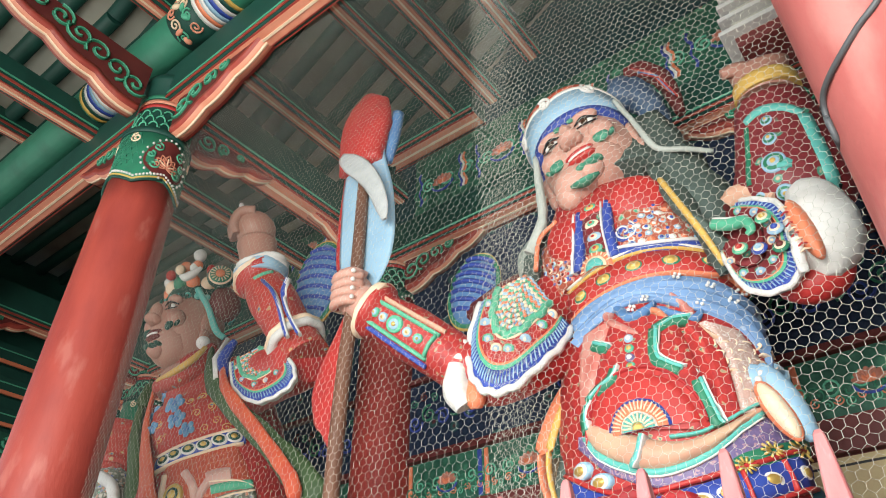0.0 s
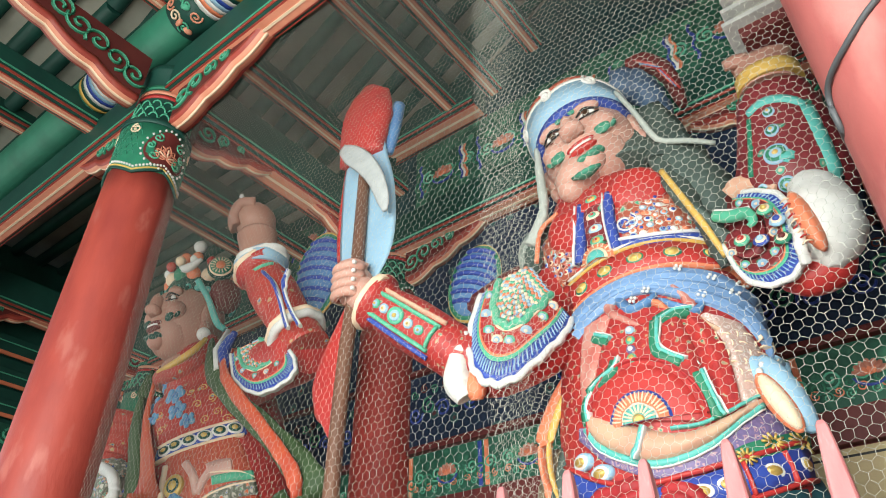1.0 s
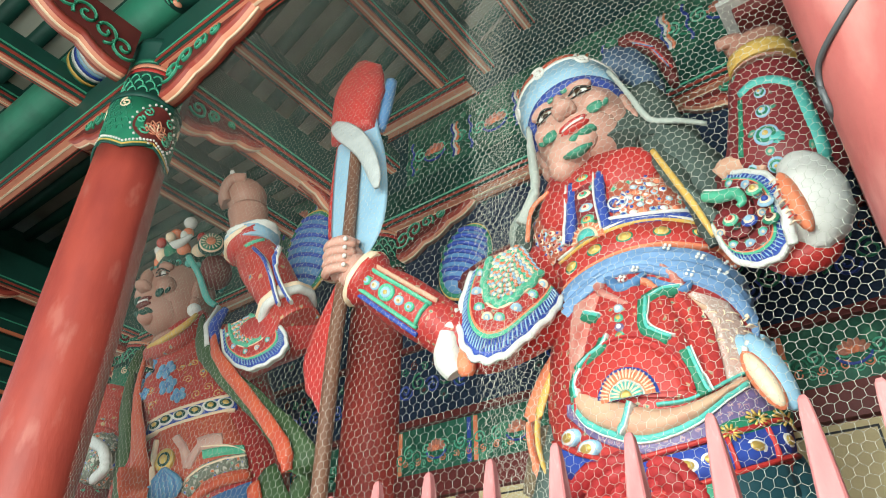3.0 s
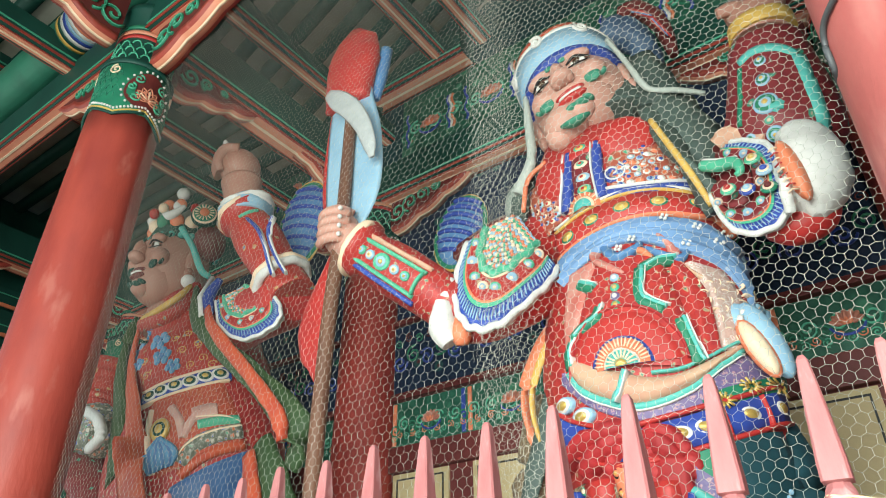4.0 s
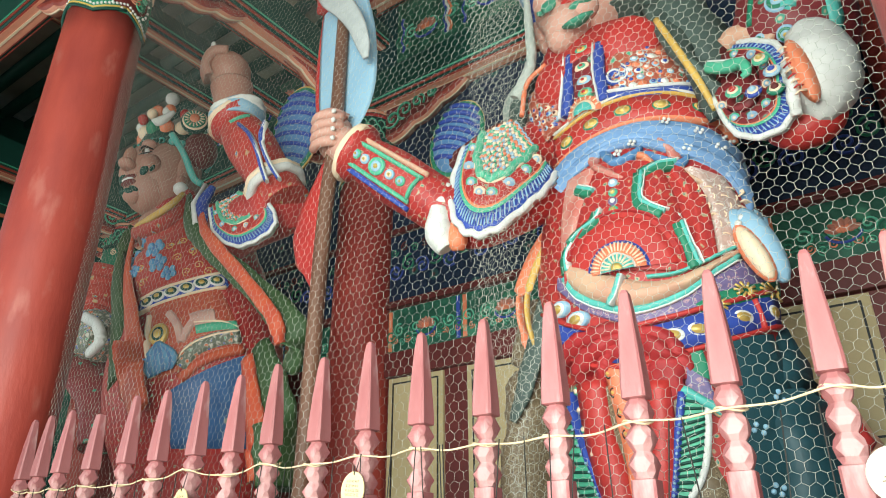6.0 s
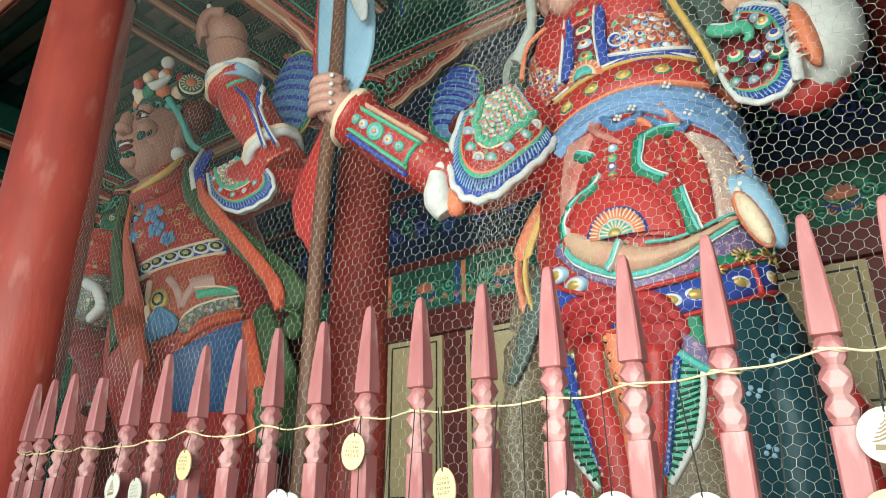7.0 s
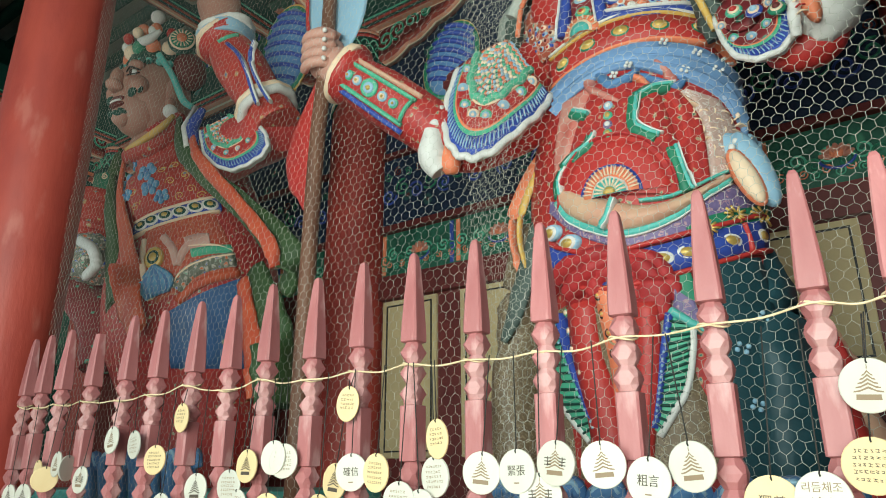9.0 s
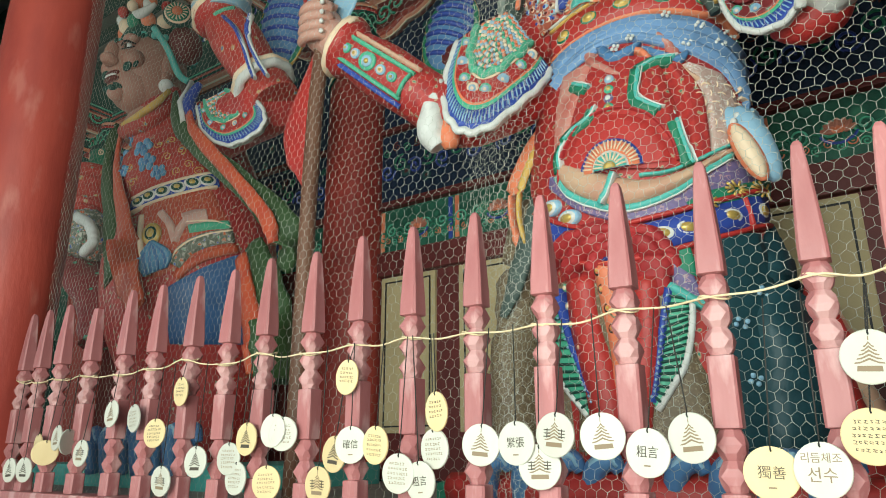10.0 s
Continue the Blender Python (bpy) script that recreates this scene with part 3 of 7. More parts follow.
def ornate(name, ground, ring, dot, scale, rough=0.5, r0=0.16, r1=0.30, speck=None):
    """Painted ground strewn with small flowers: a dot in a ring, scattered over fine speckle."""
    m = material(name, ground, rough, speck or tuple(c * 0.75 for c in ground), scale * 1.7, 0.8)
    nt = m.node_tree
    p = nt.nodes["Principled BSDF"]
    src = p.inputs["Base Color"].links[0].from_socket
    tc = nt.nodes.new("ShaderNodeTexCoord")
    wob = nt.nodes.new("ShaderNodeTexNoise")
    wob.inputs["Scale"].default_value = scale * 1.5
    add = nt.nodes.new("ShaderNodeMix")
    add.data_type = 'RGBA'
    add.blend_type = 'ADD'
    add.inputs[0].default_value = 0.03
    nt.links.new(tc.outputs["Object"], wob.inputs["Vector"])
    nt.links.new(tc.outputs["Object"], add.inputs[6])
    nt.links.new(wob.outputs["Color"], add.inputs[7])
    v = nt.nodes.new("ShaderNodeTexVoronoi")
    v.inputs["Scale"].default_value = scale
    v.inputs["Randomness"].default_value = 0.55
    nt.links.new(add.outputs[2], v.inputs["Vector"])
    last = src
    for lim, col in ((r1, ring), (r0, dot)):
        lt = nt.nodes.new("ShaderNodeMapRange")
        lt.inputs[1].default_value, lt.inputs[2].default_value = lim + 0.03, lim - 0.03
        nt.links.new(v.outputs["Distance"], lt.inputs[0])
        mx = nt.nodes.new("ShaderNodeMix")
        mx.data_type = 'RGBA'
        nt.links.new(lt.outputs[0], mx.inputs[0])
        nt.links.new(last, mx.inputs[6])
        if col == "many":
            hsv = nt.nodes.new("ShaderNodeValToRGB")
            hsv.color_ramp.interpolation = 'CONSTANT'
            e = hsv.color_ramp.elements
            e[0].color, e[1].color, e[1].position = (0.6, 0.14, 0.05, 1), (0.05, 0.10, 0.42, 1), 0.35
            for pos, c in ((0.6, (0.55, 0.50, 0.42, 1)), (0.8, (0.08, 0.35, 0.2, 1))):
                q = e.new(pos)
                q.color = c
            sep = nt.nodes.new("ShaderNodeSeparateColor")
            nt.links.new(v.outputs["Color"], sep.inputs[0])
            nt.links.new(sep.outputs[0], hsv.inputs[0])
            nt.links.new(hsv.outputs[0], mx.inputs[7])
        else:
            mx.inputs[7].default_value = (*col, 1)
        last = mx.outputs[2]
    nt.links.new(last, p.inputs["Base Color"])
    return m


LATTICE = ornate("flowered_red_lattice", (0.40, 0.10, 0.06), (0.50, 0.44, 0.36), "many", 34, r0=0.30, r1=0.40)
SCALES = ornate("many_coloured_scales", (0.16, 0.17, 0.13), (0.45, 0.42, 0.36), "many", 38, r0=0.30, r1=0.42)
REDFLOWER = ornate("red_with_small_flowers", (0.42, 0.035, 0.03), (0.40, 0.30, 0.18), (0.04, 0.20, 0.14), 26, r0=0.10, r1=0.19, speck=(0.26, 0.02, 0.025))
MAROONFLOWER = ornate("maroon_with_flowers", (0.20, 0.025, 0.03), (0.05, 0.25, 0.16), (0.45, 0.35, 0.25), 13, r0=0.09, r1=0.20)
MAIL = ornate("brown_chain_mail", (0.17, 0.12, 0.07), (0.30, 0.24, 0.15), (0.10, 0.065, 0.04), 60, r0=0.30, r1=0.42)
PURPLE = ornate("purple_scrolled_cloth", (0.16, 0.12, 0.26), (0.40, 0.25, 0.28), (0.12, 0.10, 0.24), 45, r0=0.22, r1=0.36)
TAN = material("tan_cloth_paint", (0.56, 0.36, 0.24), 0.55, (0.50, 0.22, 0.16), 8, 0.8, bump=0.1)
PINKCLOTH = material("pinkish_worn_cloth", (0.55, 0.27, 0.22), 0.55, (0.45, 0.10, 0.08), 12, 0.9, bump=0.1)
GREYCLOTH = material("grey_green_cloth", (0.30, 0.34, 0.30), 0.6, (0.22, 0.27, 0.24), 8, 0.7)
DARKTEAL = ornate("dark_teal_cloth", (0.018, 0.06, 0.075), (0.10, 0.20, 0.22), (0.03, 0.07, 0.08), 7, r0=0.05, r1=0.09)
BLUECLOTH = ornate("light_blue_sash", (0.17, 0.29, 0.50), (0.50, 0.55, 0.62), (0.20, 0.33, 0.54), 9, r0=0.04, r1=0.075)
WORN = ornate("worn_pink_swirled_cloth", (0.52, 0.36, 0.31), (0.62, 0.54, 0.50), (0.48, 0.26, 0.23), 44, r0=0.22, r1=0.36)
TURQ = material("turquoise_paint", (0.12, 0.46, 0.40), 0.45, (0.09, 0.36, 0.33), 20, 0.6)
FLORALRED = ornate("red_robe_with_blue_flowers", (0.42, 0.04, 0.03), (0.42, 0.28, 0.12), (0.10, 0.16, 0.30), 15, r0=0.11, r1=0.20)
BLUEROBE = ornate("blue_robe_with_medallions", (0.05, 0.12, 0.28), (0.30, 0.30, 0.20), (0.06, 0.14, 0.30), 7, r0=0.06, r1=0.11)
OLIVE = material("dull_olive_green_cloth", (0.045, 0.085, 0.03), 0.6, (0.03, 0.06, 0.02), 10, 0.7)

SLOTS = dict(red=BRIGHTRED, skin=SKIN, skin2=SKIN2, white=WHITE, blue=BLUE, ltblue=LTBLUE, midblue=MIDBLUE, green=GREEN, ltgreen=LTGREEN,
             turq=TURQ, orange=ORANGE, cream=CREAM, yellow=YELLOW, gold=GOLD, black=BLACK, lattice=LATTICE, scales=SCALES, redflower=REDFLOWER,
             maroonflower=MAROONFLOWER, mail=MAIL, purple=PURPLE, tan=TAN, pink=PINKCLOTH, grey=GREYCLOTH, darkteal=DARKTEAL, bluecloth=BLUECLOTH,
             worn=WORN, patch=material("green_whisker_paint", (0.06, 0.25, 0.16), 0.5, (0.05, 0.19, 0.12), 14, 0.6), maroon=MAROON, floral=FLORALRED, bluerobe=BLUEROBE, olive=OLIVE, dkgreen=DKGREEN,
             veil=material("dull_green_veil_paint", (0.070, 0.098, 0.084), 0.6, (0.045, 0.065, 0.058), 8, 0.8), paleveil=material("pale_grey_green_veil", (0.42, 0.45, 0.41), 0.6, (0.32, 0.35, 0.32), 10, 0.7),
             skyblue=material("sky_blue_paint", (0.13, 0.30, 0.48), 0.5, (0.09, 0.22, 0.40), 14, 0.7), ribbon=material("pale_pink_ribbon_paint", (0.60, 0.36, 0.30), 0.5, (0.50, 0.26, 0.22), 12, 0.7),
             redmail=ornate("orange_red_scaled_robe", (0.46, 0.075, 0.04), (0.50, 0.16, 0.08), (0.36, 0.04, 0.03), 40, r0=0.28, r1=0.40),
             navy=material("dull_blue_ornament_paint", (0.045, 0.085, 0.15), 0.55, (0.03, 0.05, 0.09), 14, 0.8), redmatte=material("crimson_cloth_paint", (0.40, 0.026, 0.030), 0.62, (0.27, 0.018, 0.022), 16, 0.8, bump=0.3, bump_scale=30), iris=material("dark_brown_iris", (0.05, 0.025, 0.012), 0.4, bump=0), redorange=material("vermilion_paint", (0.52, 0.09, 0.035), 0.5, (0.42, 0.05, 0.03), 12, 0.7))
IDX = {k: i for i, k in enumerate(SLOTS)}


class Caster:
    """Finds places on what is modelled so far, looking level along a heading from the front."""

    def __init__(self, bm, centre, heading):
        bm.normal_update()
        self.tree = BVHTree.FromBMesh(bm)
        a = radians(heading)
        self.c = Vector(centre)
        self.d = Vector((-math.sin(a), math.cos(a), 0))
        self.r = Vector((math.cos(a), math.sin(a), 0))

    def at(self, u, z, lift=0.0):
        o = self.c + self.r * u - self.d * 3
        o.z = z
        p, n, _, _ = self.tree.ray_cast(o, self.d)
        if p is None:
            p, n, _, _ = self.tree.find_nearest(self.c + self.r * u + Vector((0, 0, z - self.c.z)))
        if n.dot(self.d) > 0:
            n = -n
        return p + n * lift, n


def strip(bm, on, pts, width, mat, lift=0.008, n=24, curve=True, thick=0.010):
    """A raised band that follows the surface along (u, z) points."""
    pts = spline(pts, n) if curve else [np.array(p) for p in pts]
    ps = [on.at(*p[:2]) for p in pts]
    rings = []
    for i, (p, nn) in enumerate(ps):
        d = ps[min(i + 1, len(ps) - 1)][0] - ps[max(i - 1, 0)][0]
        if d.length < 1e-6:
            d = Vector((1, 0, 0))
        s = d.cross(nn).normalized()
        w = width / 2
        rings.append([p - s * w - nn * 0.01, p - s * w * 0.9 + nn * (lift + thick * 0.3), p + nn * (lift + thick), p + s * w * 0.9 + nn * (lift + thick * 0.3), p + s * w - nn * 0.01])
    loft(bm, rings, IDX[mat])


def sheet(bm, on, a, b, mat, lift=0.006, nu=18, nv=8):
    """A layer of cloth on the surface between two (u, z) curves."""
    A, B = spline(a, nu), spline(b, nu)
    rows = []
    for i in range(nu):
        rows.append([on.at(*(A[i] * (1 - j / nv) + B[i] * (j / nv)), lift if 0 < j < nv else -0.004)[0] for j in range(nv + 1)])
    loft(bm, rows, IDX[mat], cap=False, closed=False)


def medal(bm, on, u, z, rings, squash=1.0, lift=0.012):
    """A round or oval boss of several coloured rings, largest first: (radius, material)."""
    p, n = on.at(u, z)
    s, t = frame_of(n)
    for k, (r, mat) in enumerate(rings):
        h = lift + 0.004 * k
        out = []
        for f, hh in ((1.0, -0.02), (1.0, h * 0.8), (0.85, h), (0.02, h + 0.001)):
            out.append([p + s * (r * f * math.cos(a)) + t * (r * f * squash * math.sin(a)) + n * hh for a in [2 * math.pi * j / 18 for j in range(18)]])
        loft(bm, out, IDX[mat])


def curl(bm, on, u, z, r, mat, edge, hand=1, start=0.0, turns=1.4):
    q = spiral(u, z, r, turns, 22, start, hand)
    line(bm, [on.at(a, b, 0.008)[0] for a, b in q], r * 0.24, IDX[mat], 6)
    line(bm, [on.at(a, b, 0.008 + r * 0.2)[0] for a, b in q], r * 0.09, IDX[edge], 5)


def fist(bm, c, along, across, size, mat, nails="white"):
    """A closed hand round a shaft that runs along; the knuckles face across."""
    a, k = Vector(along).normalized(), Vector(across).normalized()
    b = a.cross(k).normalized()
    c = Vector(c)
    M = Matrix((k, b, a)).transposed().to_4x4()
    e = M.to_euler()
    rot = [math.degrees(v) for v in e]
    blob(bm, c, (size * 0.95, size * 0.9, size * 1.05), IDX[mat], rot)
    for i in range(4):
        o = (i - 1.5) * size * 0.46
        p = [c + a * o + b * size * 0.55 + k * size * 0.55, c + a * o + b * size * 0.15 + k * size * 1.0, c + a * o - b * size * 0.45 + k * size * 0.92, c + a * o - b * size * 0.8 + k * size * 0.5]
        tube(bm, [(*q, size * 0.26 * (1 - 0.08 * j)) for j, q in enumerate(p)], IDX[mat], 10, 10)
        blob(bm, p[1] + k * size * 0.20 + b * 0.25 * size, (size * 0.11,) * 3, IDX[nails], seg=8, rings=6)
    tube(bm, [(*(c + a * size * 0.9 + b * size * 0.5), size * 0.3), (*(c + a * size * 1.1 + k * size * 0.4), size * 0.28), (*(c + a * size * 0.95 + k * size * 0.7 - b * size * 0.5), size * 0.2)], IDX[mat], 10, 10)


def finish(name, bm, label, category):
    used = list(SLOTS.values())
    me_ob = to_object(name, bm, used)
    return tagged(me_ob, label, category, "guardian figures")


def face(bm, c, r, mat, brow, yaw, pitch, lips="red", scale=1.0, side_beard=True, roll=0):
    """Head with modelled brow, eyes, nose, mouth, ears and painted whiskers. r: radii."""
    M = Matrix.Translation(c) @ Euler((radians(pitch), radians(roll), radians(yaw))).to_matrix().to_4x4()

    def at(x, y, z):
        return M @ Vector((x * r[0], y * r[1], z * r[2]))

    def bl(x, y, z, sx, sy, sz, m, ry=0):
        mm = M @ Matrix.Translation((x * r[0], y * r[1], z * r[2])) @ Euler((0, radians(ry), 0)).to_matrix().to_4x4() @ Matrix.Diagonal((sx * r[0], sy * r[1], sz * r[2], 1))
        ball(bm, mm, IDX[m], 16, 10)
    bl(0, 0, 0, 1, 1, 1, mat)
    bl(0, -0.30, -0.42, 0.74, 0.66, 0.55, mat)            # jaw
    bl(0, -0.72, -0.72, 0.30, 0.25, 0.20, mat)            # chin
    bl(0, -1.05, -0.02, 0.15, 0.20, 0.26, mat)            # nose
    bl(0, -1.12, -0.16, 0.24, 0.19, 0.12, mat)
    for s in (-1, 1):
        bl(s * 0.13, -1.06, -0.18, 0.11, 0.14, 0.10, mat)
        bl(s * 0.52, -0.72, -0.12, 0.30, 0.26, 0.22, mat)  # cheek
        bl(s * 0.40, -0.86, 0.33, 0.30, 0.16, 0.10, mat, s * 12)
        bl(s * 0.40, -0.905, 0.14, 0.16, 0.07, 0.065, "white", s * 8)
        bl(s * 0.39, -0.958, 0.135, 0.080, 0.030, 0.060, "iris")
        tube(bm, [(*at(s * 0.18, -0.965, 0.17), 0.004 * scale), (*at(s * 0.40, -0.985, 0.225), 0.007 * scale), (*at(s * 0.64, -0.84, 0.17), 0.004 * scale)], IDX["black"], 10, 6)
        tube(bm, [(*at(s * 0.19, -0.96, 0.09), 0.003 * scale), (*at(s * 0.40, -0.97, 0.06), 0.004 * scale), (*at(s * 0.62, -0.84, 0.12), 0.003 * scale)], IDX["black"], 10, 6)
        for j in range(6):                                  # brow
            u = 0.16 + 0.10 * j
            bl(s * u, -0.965 + 0.05 * j, 0.37 + 0.08 * math.sin(j / 5 * 2.4), 0.085, 0.030, 0.060, brow, s * (30 - 11 * j))
        if side_beard:                                      # painted whisker patches
            bl(s * 0.50, -0.855, -0.30, 0.17, 0.075, 0.12, brow, s * 18)
            bl(s * 0.64, -0.76, -0.22, 0.15, 0.08, 0.10, brow, s * 18)
        bl(s * 0.10, -0.90, -0.74, 0.15, 0.12, 0.06, brow, s * 10)
        bl(s * 0.24, -0.86, -0.69, 0.12, 0.12, 0.05, brow, s * 25)
        bl(s * 1.0, 0.0, -0.02, 0.12, 0.24, 0.34, mat)      # ear
        bl(s * 1.03, -0.05, -0.34, 0.10, 0.16, 0.16, mat)
    for z, t in ((-0.42, 0.058), (-0.54, 0.062)):
        bl(0, -0.92, z, 0.31, 0.11, t, lips)
    bl(0, -0.975, -0.48, 0.25, 0.06, 0.026, "white")
    return at


def flower(bm, on, u, z, r, mat, lift=0.016):
    """Four small dots set in a square, a painted blossom."""
    for a in (0.4, 1.97, 3.54, 5.11):
        p, n = on.at(u + r * math.cos(a), z + r * math.sin(a), lift)
        blob(bm, p, (r * 0.62,) * 3, IDX[mat], seg=8, rings=5)


# ---- the figure with the staff and the small pagoda
bm = bmesh.new()
R = IDX
tube(bm, [(-0.20, 1.25, 1.42, 0.40, 0.36), (-0.18, 1.22, 1.75, 0.38, 0.34), (-0.17, 1.20, 2.05, 0.36, 0.33), (-0.19, 1.18, 2.20, 0.375, 0.33), (-0.20, 1.17, 2.40, 0.395, 0.34),
          (-0.20, 1.18, 2.62, 0.375, 0.32), (-0.19, 1.20, 2.80, 0.345, 0.285), (-0.21, 1.21, 2.97, 0.330, 0.265), (-0.25, 1.21, 3.15, 0.355, 0.27), (-0.29, 1.22, 3.32, 0.36, 0.26),
          (-0.32, 1.20, 3.44, 0.27, 0.22), (-0.34, 1.18, 3.55, 0.17, 0.17)], R["redflower"], 60, 40, (0, 1, 0))
body = Caster(bm, (0, 1.2, 0), 0)

# skirt of mail with side cloths
sheet(bm, body, [(-0.598, 2.003), (-0.649, 1.851), (-0.692, 1.631), (-0.703, 1.507)], [(-0.396, 2.042), (-0.447, 1.870), (-0.404, 1.654), (-0.393, 1.508)], "mail", 0.020, 20, 12)
sheet(bm, body, [(-0.396, 2.042), (-0.386, 1.858), (-0.380, 1.653), (-0.393, 1.508)], [(-0.000, 1.915), (-0.008, 1.789), (0.038, 1.638), (0.034, 1.508)], "mail", 0.016, 20, 16)
sheet(bm, body, [(0.019, 2.079), (0.036, 1.914), (0.050, 1.727), (0.040, 1.508)], [(0.163, 2.126), (0.174, 1.992), (0.167, 1.762), (0.146, 1.508)], "darkteal", 0.026, 20, 14)
for q in ((0.090, 1.851), (0.143, 1.943), (0.102, 1.697)):
    flower(bm, body, *q, 0.012, "ltblue", 0.030)
# green scalloped lappets, pointed below, either side of the red front panels
for edge, inner in (([(-0.509, 2.002), (-0.517, 1.906), (-0.439, 1.750), (-0.318, 1.609)], [(-0.416, 2.014), (-0.383, 1.891), (-0.326, 1.739), (-0.288, 1.632)]),
                    ([(-0.008, 1.931), (-0.015, 1.852), (-0.045, 1.737), (-0.121, 1.619)], [(-0.060, 1.954), (-0.090, 1.824), (-0.110, 1.732), (-0.129, 1.641)])):
    sheet(bm, body, edge, inner, "ltgreen", 0.030)
    strip(bm, body, edge, 0.022, "white", 0.026)
    strip(bm, body, inner, 0.024, "blue", 0.032)
    A, B = spline(edge, 19), spline(inner, 19)
    for i in range(1, 18):
        line(bm, [body.at(*((A[i] * (1 - f) + B[i] * f)[:2]), 0.034)[0] for f in (0.12, 0.4, 0.65, 0.9)], 0.0045, R["dkgreen"], 5)
        q, n = body.at(*((A[i] * 0.02 + B[i] * 0.98)[:2]), 0.046)
        blob(bm, q, (0.0045,) * 3, R["ltblue"], seg=6, rings=4)
for pts, w in (([(-0.320, 2.023), (-0.312, 1.881), (-0.281, 1.743), (-0.262, 1.600), (-0.268, 1.508)], 0.105), ([(-0.117, 1.990), (-0.124, 1.859), (-0.143, 1.734), (-0.168, 1.612), (-0.180, 1.509)], 0.075)):
    strip(bm, body, pts, w, "red", 0.03, 24, True, 0.022)
for i, q in enumerate(((-0.364, 2.006), (-0.357, 1.945), (-0.346, 1.886), (-0.323, 1.811))):
    medal(bm, body, *q, [(0.014, ("ltgreen", "ltblue")[i % 2]), (0.008, "cream")], 1, 0.040)
strip(bm, body, [(-0.241, 2.060), (-0.226, 1.936), (-0.205, 1.769), (-0.212, 1.614)], 0.060, "orange", 0.022, 14)
for q in ((-0.250, 2.035), (-0.241, 1.976), (-0.229, 1.916), (-0.220, 1.855)):
    medal(bm, body, *q, [(0.015, "black"), (0.009, "orange"), (0.005, "yellow")], 1.2, 0.030)


# red bow above the panels, in soft folds
def folded(bm, on, pts, r, mat, wob=0.2, n=24):
    """A soft cloth fold lying on the surface along (u, z) points, tapering at both ends."""
    q = spline(pts, n)
    rows = []
    for i, c in enumerate(q):
        k = 0.35 + 0.65 * math.sin(math.pi * (i + 0.5) / n) ** 0.6
        rows.append((*on.at(*c[:2], 0.004)[0], r * k, r * k * 0.6))
    tube(bm, rows, R[mat], n, 12, wobble=wob)


for pts, r in (([(-0.172, 2.150), (-0.256, 2.153), (-0.373, 2.135), (-0.457, 2.090)], 0.055), ([(-0.174, 2.137), (-0.262, 2.116), (-0.335, 2.080), (-0.363, 2.030)], 0.055), ([(-0.182, 2.118), (-0.249, 2.079), (-0.287, 2.016)], 0.042),
               ([(-0.162, 2.135), (-0.101, 2.123), (-0.062, 2.068), (-0.059, 1.992)], 0.050), ([(-0.165, 2.118), (-0.114, 2.090), (-0.095, 2.020), (-0.107, 1.939)], 0.062), ([(-0.167, 2.107), (-0.150, 2.061), (-0.150, 1.993)], 0.040)):
    folded(bm, body, pts, r, "redmatte", 0.35)
# piped hems on the mail, purple lining and green wedge
strip(bm, body, [(-0.549, 2.027), (-0.599, 1.980), (-0.655, 1.916)], 0.024, "turq", 0.03)
strip(bm, body, [(-0.059, 1.961), (-0.020, 1.929), (0.023, 1.895)], 0.026, "turq", 0.034)
sheet(bm, body, [(-0.051, 2.033), (-0.052, 2.000), (-0.051, 1.967)], [(0.007, 1.980), (0.017, 1.947), (0.022, 1.906)], "purple", 0.026)
sheet(bm, body, [(-0.047, 2.066), (-0.043, 2.041), (-0.038, 2.015)], [(0.008, 2.071), (0.014, 2.029), (0.014, 1.979)], "green", 0.022)

# belly plate: worn pink cloth at the flanks, red field, cloud border, half-wheel and a tan crescent below
sheet(bm, body, [(-0.363, 2.739), (-0.380, 2.563), (-0.375, 2.397)], [(-0.238, 2.751), (-0.297, 2.593), (-0.344, 2.433)], "pink", 0.014)
sheet(bm, body, [(-0.236, 2.763), (-0.301, 2.595), (-0.351, 2.436), (-0.347, 2.359)], [(-0.022, 2.693), (0.019, 2.515), (0.035, 2.395), (0.022, 2.302)], "redflower", 0.018, 24, 14)
sheet(bm, body, [(-0.021, 2.702), (0.024, 2.595), (0.042, 2.459), (0.029, 2.323)], [(0.034, 2.662), (0.077, 2.572), (0.088, 2.460), (0.088, 2.351)], "redflower", 0.016)
sheet(bm, body, [(0.033, 2.682), (0.077, 2.572), (0.088, 2.460), (0.088, 2.351)], [(0.135, 2.639), (0.161, 2.540), (0.142, 2.439), (0.120, 2.362)], "worn", 0.016)
for i in range(7):
    for k in range(6):
        u0, z0 = (0.060, 2.589)
        du, dz = 0.024 * k + 0.010 * i, -0.033 * i + 0.004 * k
        if (i + k) % 2:
            strip(bm, body, [(u0 + du - 0.008, z0 + dz), (u0 + du, z0 + dz + 0.004), (u0 + du + 0.009, z0 + dz - 0.002)], 0.005, "cream", 0.016, 4, True, 0.003)
        else:
            strip(bm, body, [(u0 + du, z0 + dz - 0.010), (u0 + du + 0.003, z0 + dz), (u0 + du, z0 + dz + 0.010)], 0.005, "cream", 0.016, 4, True, 0.003)
